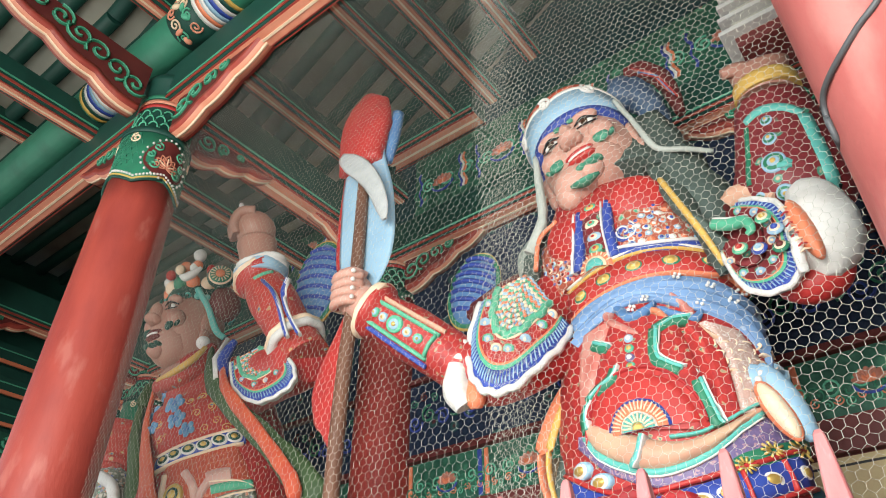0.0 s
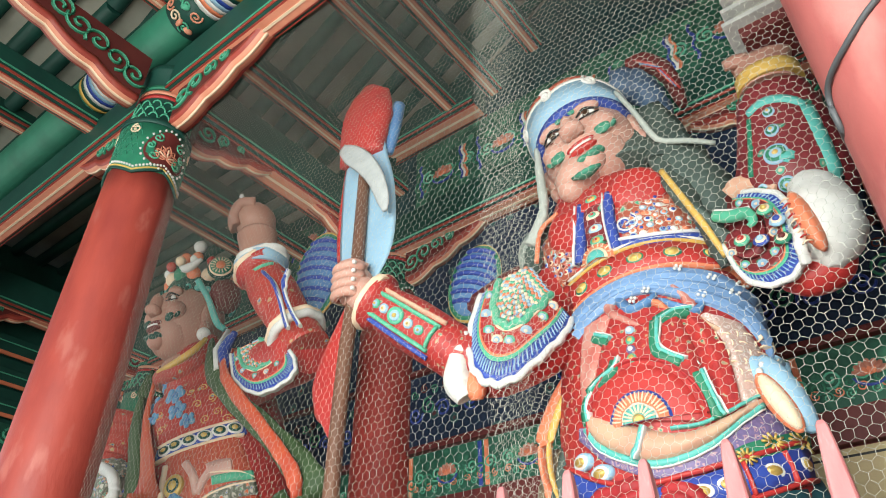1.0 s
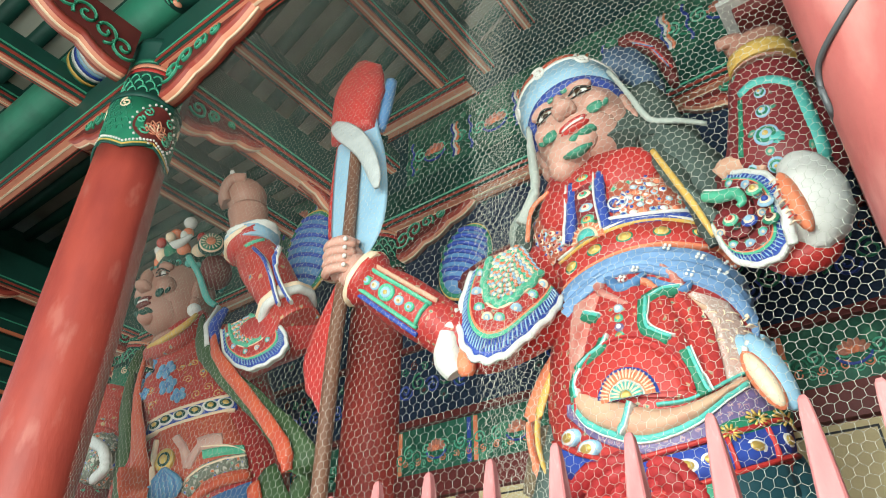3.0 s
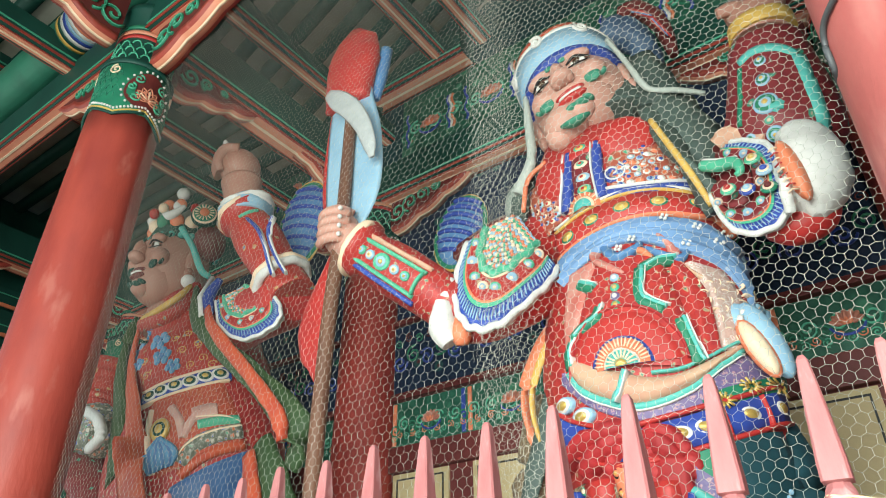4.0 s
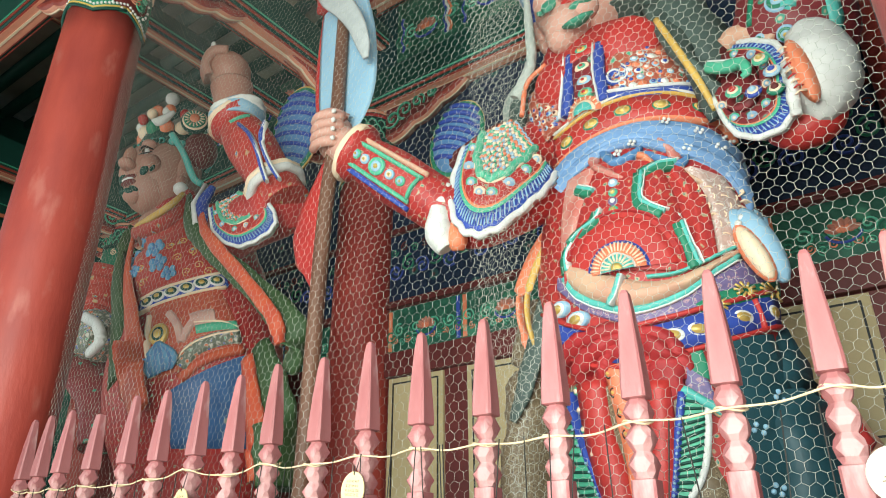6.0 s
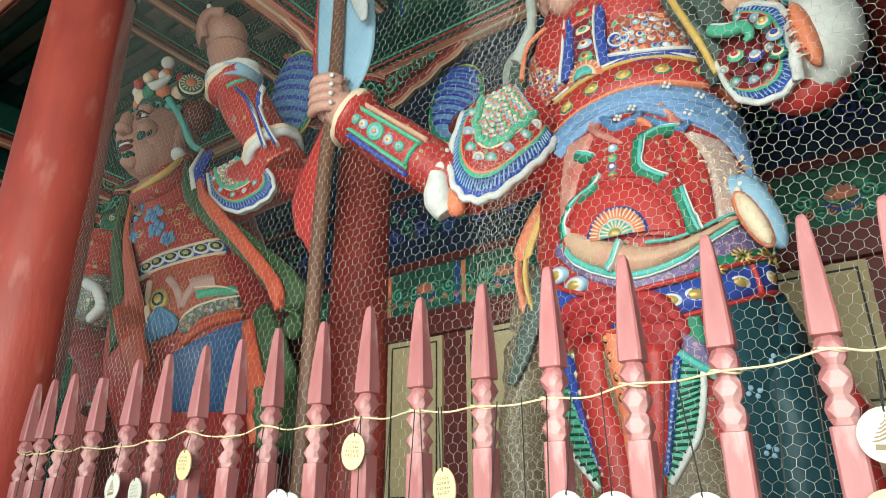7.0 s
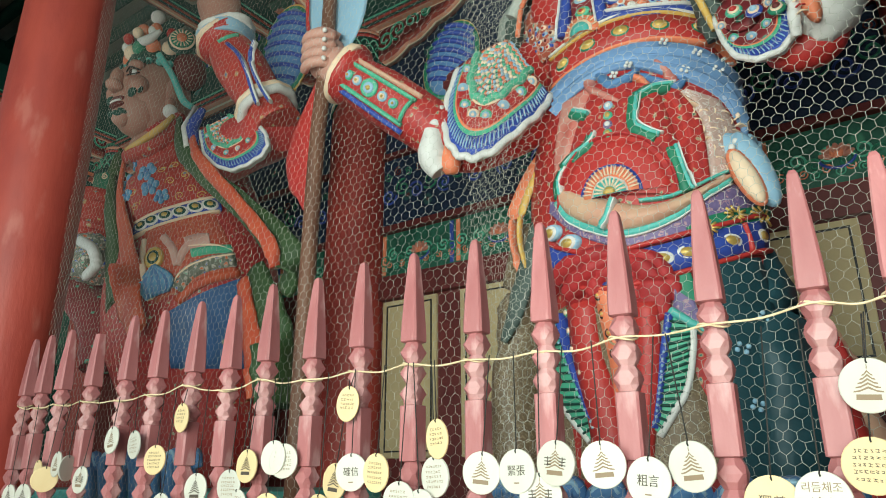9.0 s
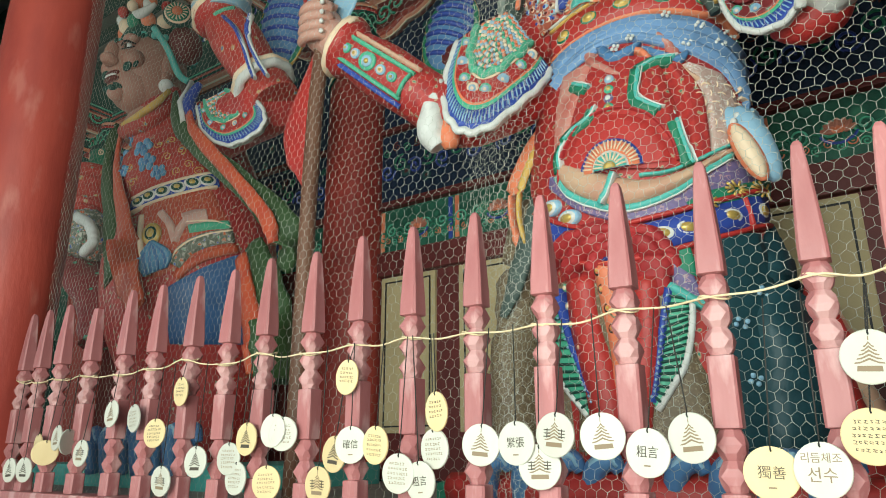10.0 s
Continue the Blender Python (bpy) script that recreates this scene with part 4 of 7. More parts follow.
# dome of brighter red with the green and turquoise cloud border
cx, cz = (-0.175, 2.330)
ex, _ = (0.001, 2.304)
_, tz = (-0.144, 2.530)
dome = [(cx + (ex - cx) * math.cos(a), cz + (tz - cz) * math.sin(a)) for a in [math.pi * k / 14 for k in range(15)]]
sheet(bm, body, dome, [(cx + 0.02 * math.cos(math.pi * k / 14), cz) for k in range(15)], "red", 0.024, 30)
strip(bm, body, dome, 0.008, "redmatte", 0.028, 30, True, 0.006)
for pts in ([(-0.092, 2.655), (-0.101, 2.561), (-0.085, 2.526), (-0.037, 2.493)], [(-0.002, 2.453), (0.006, 2.406), (0.017, 2.352), (0.025, 2.313)],
            [(-0.226, 2.544), (-0.245, 2.513), (-0.300, 2.487), (-0.331, 2.466)], [(-0.332, 2.454), (-0.352, 2.417), (-0.350, 2.369)], [(-0.089, 2.654), (-0.048, 2.678), (0.001, 2.684)], [(-0.299, 2.664), (-0.245, 2.629)]):
    strip(bm, body, pts, 0.036, "green", 0.026, 20, True, 0.006)
    strip(bm, body, [(p[0] + 0.009, p[1] + 0.006) for p in pts], 0.013, "turq", 0.030, 20, True, 0.007)
    strip(bm, body, [(p[0] + 0.017, p[1] + 0.010) for p in pts], 0.005, "white", 0.030, 20, True, 0.007)
for (u, z), h in (((-0.019, 2.485), 1), ((-0.002, 2.442), -1), ((-0.320, 2.478), -1), ((-0.334, 2.455), 1)):
    curl(bm, body, u, z, 0.026, "turq", "white", h)
# half-wheel of rays
c0 = (-0.175, 2.329)
r1 = 1.2 * ((-0.095, 2.314)[0] - c0[0])
for f0, mat, lf in ((1.0, "blue", 0.030), (0.90, "orange", 0.034), (0.56, "white", 0.038), (0.50, "turq", 0.041), (0.20, "gold", 0.046)):
    r0 = r1 * f0
    pts = [(c0[0] + r0 * math.cos(a), c0[1] + 1.05 * r0 * math.sin(a)) for a in [math.pi * i / 20 for i in range(21)]]
    rows = [[body.at(c0[0] * (1 - f) + p[0] * f, c0[1] * (1 - f) + p[1] * f, lf if f < 1 else -0.002)[0] for f in (0, 0.5, 0.94, 1.0)] for p in pts]
    loft(bm, rows, R[mat], cap=False, closed=False)
for i in range(1, 20):
    a = math.pi * i / 20
    line(bm, [body.at(c0[0] + r1 * r * math.cos(a), c0[1] + 1.05 * r1 * r * math.sin(a), 0.036)[0] for r in (0.58, 0.72, 0.87)], 0.0028, R["cream"], 5)
    if i % 2:
        line(bm, [body.at(c0[0] + r1 * r * math.cos(a), c0[1] + 1.05 * r1 * r * math.sin(a), 0.043)[0] for r in (0.22, 0.35, 0.48)], 0.0032, R["cream"], 5)
# purple scrolled ground below, then the tan crescent with its piped edge
sheet(bm, body, [(-0.395, 2.381), (-0.293, 2.266), (-0.159, 2.208), (-0.022, 2.237), (0.123, 2.354), (0.181, 2.307)], [(-0.406, 2.335), (-0.302, 2.232), (-0.145, 2.162), (0.008, 2.188), (0.107, 2.235), (0.191, 2.303)], "purple", 0.014, 30)
for i in range(16):
    u, z = spline([(-0.122, 2.190), (-0.012, 2.220), (0.083, 2.285), (0.162, 2.305)], 16)[i][:2]
    curl(bm, body, u, z + 0.012 * (-1) ** i, 0.013, "purple", "pink", 1 if i % 2 else -1, i)
low = [(-0.363, 2.359), (-0.322, 2.294), (-0.249, 2.242), (-0.171, 2.210), (-0.096, 2.211), (-0.012, 2.242), (0.066, 2.304), (0.123, 2.352)]
high = [(-0.356, 2.418), (-0.270, 2.366), (-0.181, 2.320), (-0.101, 2.291), (-0.022, 2.294), (0.058, 2.330), (0.097, 2.356), (0.128, 2.377)]
A, B = spline(low, 34), spline(high, 34)
rows = []
for i in range(34):
    full = math.sin(math.pi * (i + 0.7) / 34.4) ** 0.5
    rows.append([body.at(*((A[i] * (1 - j / 8) + B[i] * (j / 8))[:2]), -0.006 if j in (0, 8) else 0.018 + 0.030 * full * math.sin(math.pi * j / 8) + 0.004 * noise.noise(Vector((i * 0.5, j * 0.9, 0))))[0] for j in range(9)])
loft(bm, rows, R["tan"], cap=False, closed=False)
strip(bm, body, low, 0.022, "turq", 0.022, 40, True, 0.010)
strip(bm, body, [(u, z - 0.012) for u, z in low], 0.007, "white", 0.022, 40, True, 0.008)
strip(bm, body, [(u, z + 0.008) for u, z in high[3:]], 0.010, "turq", 0.020, 24, True, 0.006)
strip(bm, body, [(-0.165, 2.313), (-0.186, 2.271), (-0.210, 2.227)], 0.020, "turq", 0.052, 10, True, 0.006)
strip(bm, body, [(-0.159, 2.310), (-0.179, 2.270), (-0.202, 2.226)], 0.006, "white", 0.057, 10, True, 0.005)
for i, (u, z) in enumerate(((-0.172, 2.646), (-0.173, 2.607), (-0.174, 2.572), (-0.174, 2.540))):
    medal(bm, body, u, z, [(0.016, ("ltblue", "ltgreen", "purple", "ltgreen")[i]), (0.009, ("white", "gold")[i % 2])], 1, 0.024)
# side bow: pale blue lobes round a cream hollow with an orange rim
p, n = Vector((0.175, 0.985, 2.356)), Vector((0.45, -0.85, -0.25)).normalized()
blob(bm, p + Vector((0.030, 0.02, 0.03)), (0.046, 0.05, 0.135), R["ltblue"], (0, -18, 12))
blob(bm, p + n * 0.022, (0.036, 0.032, 0.104), R["orange"], (0, -20, 12))
blob(bm, p + n * 0.034 + Vector((-0.003, 0, 0)), (0.029, 0.030, 0.094), R["cream"], (0, -20, 12))
folded(bm, body, [(0.174, 2.542), (0.200, 2.554), (0.214, 2.480), (0.194, 2.355)], 0.030, "ltblue", 0.4)
p, n = body.at(*(0.140, 2.448), 0.006)
blob(bm, p, (0.055, 0.03, 0.075), R["ltblue"], (0, -15, 10))
flower(bm, body, *(0.141, 2.454), 0.018, "white", 0.042)
# green band with gold rosettes, hip belt: blue with oval bosses between red lines
gb = [(0.019, 2.181), (0.065, 2.211), (0.125, 2.237), (0.167, 2.263), (0.191, 2.305)]
strip(bm, body, gb, 0.062, "green", 0.016, 24, True, 0.006)
for q in ((0.118, 2.248), (0.171, 2.262), (0.054, 2.202)):
    for k in range(10):
        a = 2 * math.pi * k / 10
        line(bm, [body.at(q[0] + r * math.cos(a), q[1] + r * math.sin(a), 0.030)[0] for r in (0.006, 0.024)], 0.004, R["gold"], 5)
hip = [(-0.479, 2.233), (-0.344, 2.146), (-0.211, 2.103), (-0.076, 2.115), (-0.001, 2.131), (0.103, 2.166), (0.174, 2.211)]
strip(bm, body, hip, 0.092, "blue", 0.020, 40, True, 0.006)
for dz in (0.054, -0.054):
    strip(bm, body, [(u, z + dz) for u, z in hip], 0.016, "red", 0.024, 40)
for u, z in ((-0.407, 2.274), (-0.339, 2.220), (-0.061, 2.118), (0.003, 2.131), (0.104, 2.168), (0.166, 2.203)):
    medal(bm, body, u, z, [(0.044, "ltblue"), (0.037, "white"), (0.025, "gold")], 0.62, 0.020)
for u, z in ((0.049, 2.144), (0.138, 2.181)):
    strip(bm, body, [(u - 0.005, z + 0.045), (u, z), (u + 0.004, z - 0.045)], 0.014, "red", 0.026, 6)

# sash of blue cloth, in folds, with peach and pink tongues of cloth below it
top = [(-0.397, 2.842), (-0.258, 2.884), (-0.122, 2.893), (-0.006, 2.889), (0.086, 2.879), (0.135, 2.850), (0.163, 2.820)]
bot = [(-0.391, 2.716), (-0.240, 2.791), (-0.122, 2.801), (-0.018, 2.748), (0.070, 2.706), (0.133, 2.652), (0.170, 2.561)]
A, B = spline(top, 40), spline(bot, 40)
rows = []
for i in range(40):
    rows.append([body.at(*((A[i] * (1 - j / 12) + B[i] * (j / 12))[:2]), 0.010 + 0.012 * math.sin(j * 1.9 + 0.06 * i) + 0.010 * noise.noise(Vector((i * 0.13, j * 0.5, 3))) + (-0.02 if j in (0, 12) else 0.012))[0] for j in range(13)])
loft(bm, rows, R["bluecloth"], cap=False, closed=False)
for f, r in ((0.22, 0.013), (0.45, 0.016), (0.68, 0.014), (0.90, 0.016)):
    folded(bm, body, [tuple((A[i] * (1 - f) + B[i] * f)[:2]) for i in range(2, 40, 6)], r, "bluecloth", 0.25)
folded(bm, body, [(0.072, 2.802), (0.132, 2.741), (0.165, 2.629), (0.172, 2.516)], 0.020, "bluecloth", 0.3)
folded(bm, body, [(0.121, 2.833), (0.158, 2.760), (0.173, 2.625)], 0.022, "ltblue", 0.3)
folded(bm, body, [(-0.220, 2.821), (-0.168, 2.739), (-0.124, 2.744), (-0.085, 2.784)], 0.034, "midblue", 0.3)
folded(bm, body, [(-0.077, 2.761), (-0.021, 2.712), (0.022, 2.692), (0.043, 2.731)], 0.026, "midblue", 0.3)
folded(bm, body, [(-0.037, 2.824), (-0.016, 2.781), (0.006, 2.744), (0.013, 2.700)], 0.026, "pink", 0.2)
folded(bm, body, [(-0.258, 2.839), (-0.238, 2.759), (-0.180, 2.693), (-0.135, 2.657)], 0.026, "pink", 0.2)
folded(bm, body, [(-0.127, 2.766), (-0.079, 2.741), (-0.047, 2.697)], 0.022, "orange", 0.2)
folded(bm, body, [(0.003, 2.714), (0.047, 2.643), (0.098, 2.592), (0.141, 2.541)], 0.013, "tan", 0.3)
folded(bm, body, [(-0.133, 2.904), (-0.094, 2.900), (-0.054, 2.898)], 0.018, "pink", 0.2)
for q in ((-0.011, 2.873), (0.070, 2.827), (0.114, 2.767), (-0.111, 2.792), (-0.153, 2.760), (0.132, 2.817), (0.039, 2.747)):
    flower(bm, body, *q, 0.010, "white", 0.030)
belt = [(-0.416, 2.933), (-0.355, 2.937), (-0.250, 2.953), (-0.137, 2.964), (-0.020, 2.962), (0.079, 2.951), (0.124, 2.970), (0.151, 2.921)]
strip(bm, body, belt, 0.115, "red", 0.018, 40, True, 0.008)
for dz, mt, w in ((0.060, "yellow", 0.012), (-0.060, "orange", 0.012), (0.074, "white", 0.010)):
    strip(bm, body, [(u, z + dz) for u, z in belt], w, mt, 0.020, 40, True, 0.008)
for u, z in ((-0.355, 2.935), (-0.250, 2.953), (-0.137, 2.964), (-0.020, 2.959), (0.079, 2.951), (0.123, 2.976)):
    medal(bm, body, u, z, [(0.048, "ltgreen"), (0.041, "cream"), (0.036, "green"), (0.027, "yellow"), (0.018, "gold")], 0.72, 0.018)

# breast: flowered cloth, red hearts, blue-edged strap with curls, gold-edged cape
sheet(bm, body, [(-0.567, 3.311), (-0.585, 3.194), (-0.471, 3.009)], [(-0.408, 3.191), (-0.409, 3.111), (-0.386, 3.025)], "lattice", 0.014)
sheet(bm, body, [(-0.176, 3.199), (-0.173, 3.126), (-0.173, 3.061)], [(0.003, 3.381), (0.068, 3.205), (0.102, 3.065)], "lattice", 0.014, 20, 12)
for i in range(7):
    for k in range(5):
        f, g = (i + 0.5) / 7, (k + 0.5) / 5
        a0, a1 = Vector((-0.135, 3.146)), Vector((-0.147, 3.065))
        b0, b1 = Vector((0.005, 3.319)), Vector((0.088, 3.062))
        q = (a0 * (1 - g) + a1 * g) * (1 - f) + (b0 * (1 - g) + b1 * g) * f
        medal(bm, body, q.x, q.y, [(0.015, ("white", "orange", "ltblue")[(i + 2 * k) % 3]), (0.008, ("orange", "blue", "white")[(i + k) % 3])], 0.8, 0.016)
for i in range(5):
    for k in range(4):
        f, g = (i + 0.5) / 5, (k + 0.5) / 4
        q = (Vector((-0.557, 3.218)) * (1 - g) + Vector((-0.518, 3.067)) * g) * (1 - f) + (Vector((-0.385, 3.117)) * (1 - g) + Vector((-0.380, 3.022)) * g) * f
        medal(bm, body, q.x, q.y, [(0.013, ("cream", "pink", "ltblue")[(i + 2 * k) % 3]), (0.007, ("red", "blue", "maroon")[(i + k) % 3])], 0.8, 0.016)
sheet(bm, body, [(-0.440, 3.348), (-0.294, 3.369), (-0.169, 3.447), (0.022, 3.410)], [(-0.419, 3.226), (-0.290, 3.238), (-0.159, 3.272), (-0.007, 3.386)], "red", 0.030, 24)
for (u, z), r, a in (((-0.404, 3.222), 0.092, -20), ((-0.090, 3.289), 0.110, 20)):
    p, n = body.at(u, z, 0.008)
    blob(bm, p, (r, 0.032, r * 0.95), R["red"], (12, 0, a))
strip(bm, body, [(-0.255, 3.309), (-0.264, 3.195), (-0.261, 3.084)], 0.085, "maroonflower", 0.020, 16)
for i, q in enumerate(((-0.261, 3.299), (-0.262, 3.212), (-0.257, 3.148), (-0.259, 3.096))):
    medal(bm, body, *q, [(0.030, ("ltgreen", "cream", "ltblue", "ltgreen")[i]), (0.018, ("yellow", "ltgreen", "cream", "gold")[i]), (0.008, "red")], 0.7, 0.030)
for pts in ([(-0.312, 3.298), (-0.323, 3.168), (-0.350, 3.042)], [(-0.197, 3.304), (-0.201, 3.166), (-0.195, 3.036)]):
    strip(bm, body, pts, 0.040, "blue", 0.024, 16)
    strip(bm, body, [(u - 0.020, z) for u, z in pts], 0.009, "white", 0.028, 16)
for (u, z), r, h in (((-0.149, 3.137), 0.046, -1), ((-0.342, 3.074), 0.036, 1), ((-0.341, 3.129), 0.024, -1), ((-0.103, 3.044), 0.024, 1)):
    curl(bm, body, u, z, r, "blue", "white", h, 1.0)
c0 = (-0.270, 3.018)
for r0, mat, lf in ((0.066, "orange", 0.03), (0.046, "cream", 0.036), (0.036, "turq", 0.040)):
    rows = [[body.at(c0[0] + r0 * f * math.cos(a), c0[1] + r0 * f * math.sin(a), lf if f < 1 else -0.002)[0] for f in (0.01, 0.5, 0.95, 1.0)] for a in [-0.3 + 3.6 * i / 14 for i in range(15)]]
    loft(bm, rows, R[mat], cap=False, closed=False)
for i in range(9):
    a = 0.2 + 2.9 * i / 8
    line(bm, [body.at(c0[0] + r * math.cos(a), c0[1] + r * math.sin(a), 0.034)[0] for r in (0.048, 0.062)], 0.003, R["cream"], 5)
bl = [(-0.180, 3.046), (-0.097, 3.035), (-0.006, 3.034), (0.066, 3.046), (0.100, 3.046)]
strip(bm, body, bl, 0.036, "blue", 0.018, 18)
strip(bm, body, [(u, z + 0.022) for u, z in bl], 0.014, "white", 0.022, 18)
# cape over the shoulders, with piped edges
for pts in ([(-0.003, 1.080, 3.475, 0.06, 0.03), (0.080, 1.000, 3.172, 0.06, 0.03), (0.136, 1.000, 2.991, 0.06, 0.03), (0.154, 1.030, 2.880, 0.04, 0.02)],
            [(-0.517, 1.050, 3.409, 0.04, 0.03), (-0.584, 1.030, 3.275, 0.045, 0.03), (-0.597, 1.000, 3.093, 0.04, 0.03)]):
    tube(bm, pts, R["veil"], 20, 12, wobble=0.25)
tube(bm, [(0.021, 0.970, 3.328, 0.012), (0.078, 0.940, 3.148, 0.013), (0.126, 0.940, 2.997, 0.013), (0.159, 0.960, 2.868, 0.010)], R["yellow"], 24, 8)
tube(bm, [(-0.436, 0.980, 3.351, 0.010), (-0.519, 0.970, 3.286, 0.010), (-0.547, 0.960, 3.135, 0.010)], R["orange"], 20, 8)
blob(bm, (-0.60, 1.26, 3.33), (0.17, 0.20, 0.16), R["grey"])
tube(bm, [(-0.027, 1.200, 3.816, 0.10), (0.053, 1.160, 3.439, 0.12), (0.134, 1.140, 3.208, 0.11), (0.171, 1.120, 3.071, 0.08)], R["veil"], 20, 16, wobble=0.3)
# head
HC = (-0.290, 1.12, 3.693)
face(bm, HC, (0.222, 0.222, 0.25), "skin", "patch", 0.6, 0, roll=-14.4)
HM = Matrix.Translation(HC) @ Euler((0, radians(-14.4), radians(0.6))).to_matrix().to_4x4()
tube(bm, [(*(HM @ Vector(q)), a, b) for q, a, b in (((0.04, 0.06, -0.24), 0.24, 0.20), ((0.04, 0.10, -0.05), 0.235, 0.20), ((0.03, 0.13, 0.15), 0.235, 0.20), ((0, 0.13, 0.32), 0.18, 0.16))], R["veil"], 24, 24, (0, 1, 0))
for z0, rx0, z1, rx1, mt in ((0.098, 0.232, 0.132, 0.240, "blue"), (0.132, 0.242, 0.235, 0.250, "ltblue"), (0.235, 0.254, 0.252, 0.252, "white"), (0.252, 0.246, 0.30, 0.232, "redorange")):
    ring = []
    for zz, rx in ((z0, rx0 - 0.05), (z0, rx0), (z1, rx1), (z1, rx1 - 0.05)):
        ring.append([HM @ Vector((rx * math.sin(a), 0.01 - rx * 1.03 * math.cos(a), zz - 0.035 * (1 - math.cos(a)) + (0.018 * abs(math.sin(2.5 * a)) if zz > 0.2 else 0))) for a in [2 * math.pi * k / 60 for k in range(60)]])
    loft(bm, ring, R[mt])
ball(bm, HM @ Matrix.Translation((0, 0.03, 0.25)) @ Matrix.Diagonal((0.22, 0.22, 0.13, 1)), R["redorange"])
for a0, hd in ((-0.95, 1), (-0.10, -1), (0.75, 1)):
    q = [(a0 + p / 0.25, z) for p, z in spiral(0, 0.248, 0.034, 1.5, 24, 2.2, hd)]
    line(bm, [HM @ Vector((0.252 * math.sin(a), 0.01 - 0.260 * math.cos(a), z - 0.035 * (1 - math.cos(a)))) for a, z in q], 0.008, R["white"], 6)
# pale strands of the veil either side of the face, scarf end and coloured hair ornament behind
tube(bm, [(-0.499, 0.980, 3.752, 0.013), (-0.497, 0.980, 3.562, 0.020), (-0.501, 0.980, 3.389, 0.022), (-0.582, 0.990, 3.252, 0.03)], R["paleveil"], 20, 10, wobble=0.2)
tube(bm, [(-0.093, 0.990, 3.870, 0.010), (-0.036, 1.000, 3.710, 0.012), (0.006, 1.020, 3.576, 0.014), (0.038, 1.040, 3.534, 0.012), (0.125, 1.080, 3.513, 0.012), (0.208, 1.140, 3.497, 0.010)], R["paleveil"], 28, 8)
tube(bm, [(-0.148, 1.100, 4.057, 0.07), (-0.040, 1.160, 4.016, 0.075), (0.013, 1.200, 3.882, 0.06), (0.033, 1.220, 3.759, 0.03)], R["navy"], 20, 14, wobble=0.3)
tube(bm, [(-0.104, 1.300, 4.357, 0.03), (-0.010, 1.320, 4.329, 0.045), (0.071, 1.340, 4.182, 0.045), (0.092, 1.360, 3.985, 0.025)], R["maroon"], 18, 12, wobble=0.3)
for k in range(4):
    o = Vector((0.012 * k, 0, -0.022 * k))
    line(bm, [Vector((-0.055, 1.270, 4.327)) + o, Vector((0.025, 1.270, 4.241)) + o, Vector((0.078, 1.290, 4.090)) + o], 0.006, R[("red", "pink", "midblue", "red")[k]], 5)
# long jaw and chin with its painted beard
blob(bm, (-0.323, 0.990, 3.493), (0.105, 0.10, 0.085), R["skin"], (0, -25, 0))
blob(bm, (-0.357, 0.980, 3.441), (0.060, 0.06, 0.060), R["skin"], (0, -25, 0))
tube(bm, [(-0.313, 0.905, 3.422, 0.010, 0.006), (-0.268, 0.895, 3.409, 0.026, 0.012), (-0.225, 0.900, 3.420, 0.026, 0.012), (-0.192, 0.915, 3.443, 0.008, 0.006)], R["patch"], 14, 10)


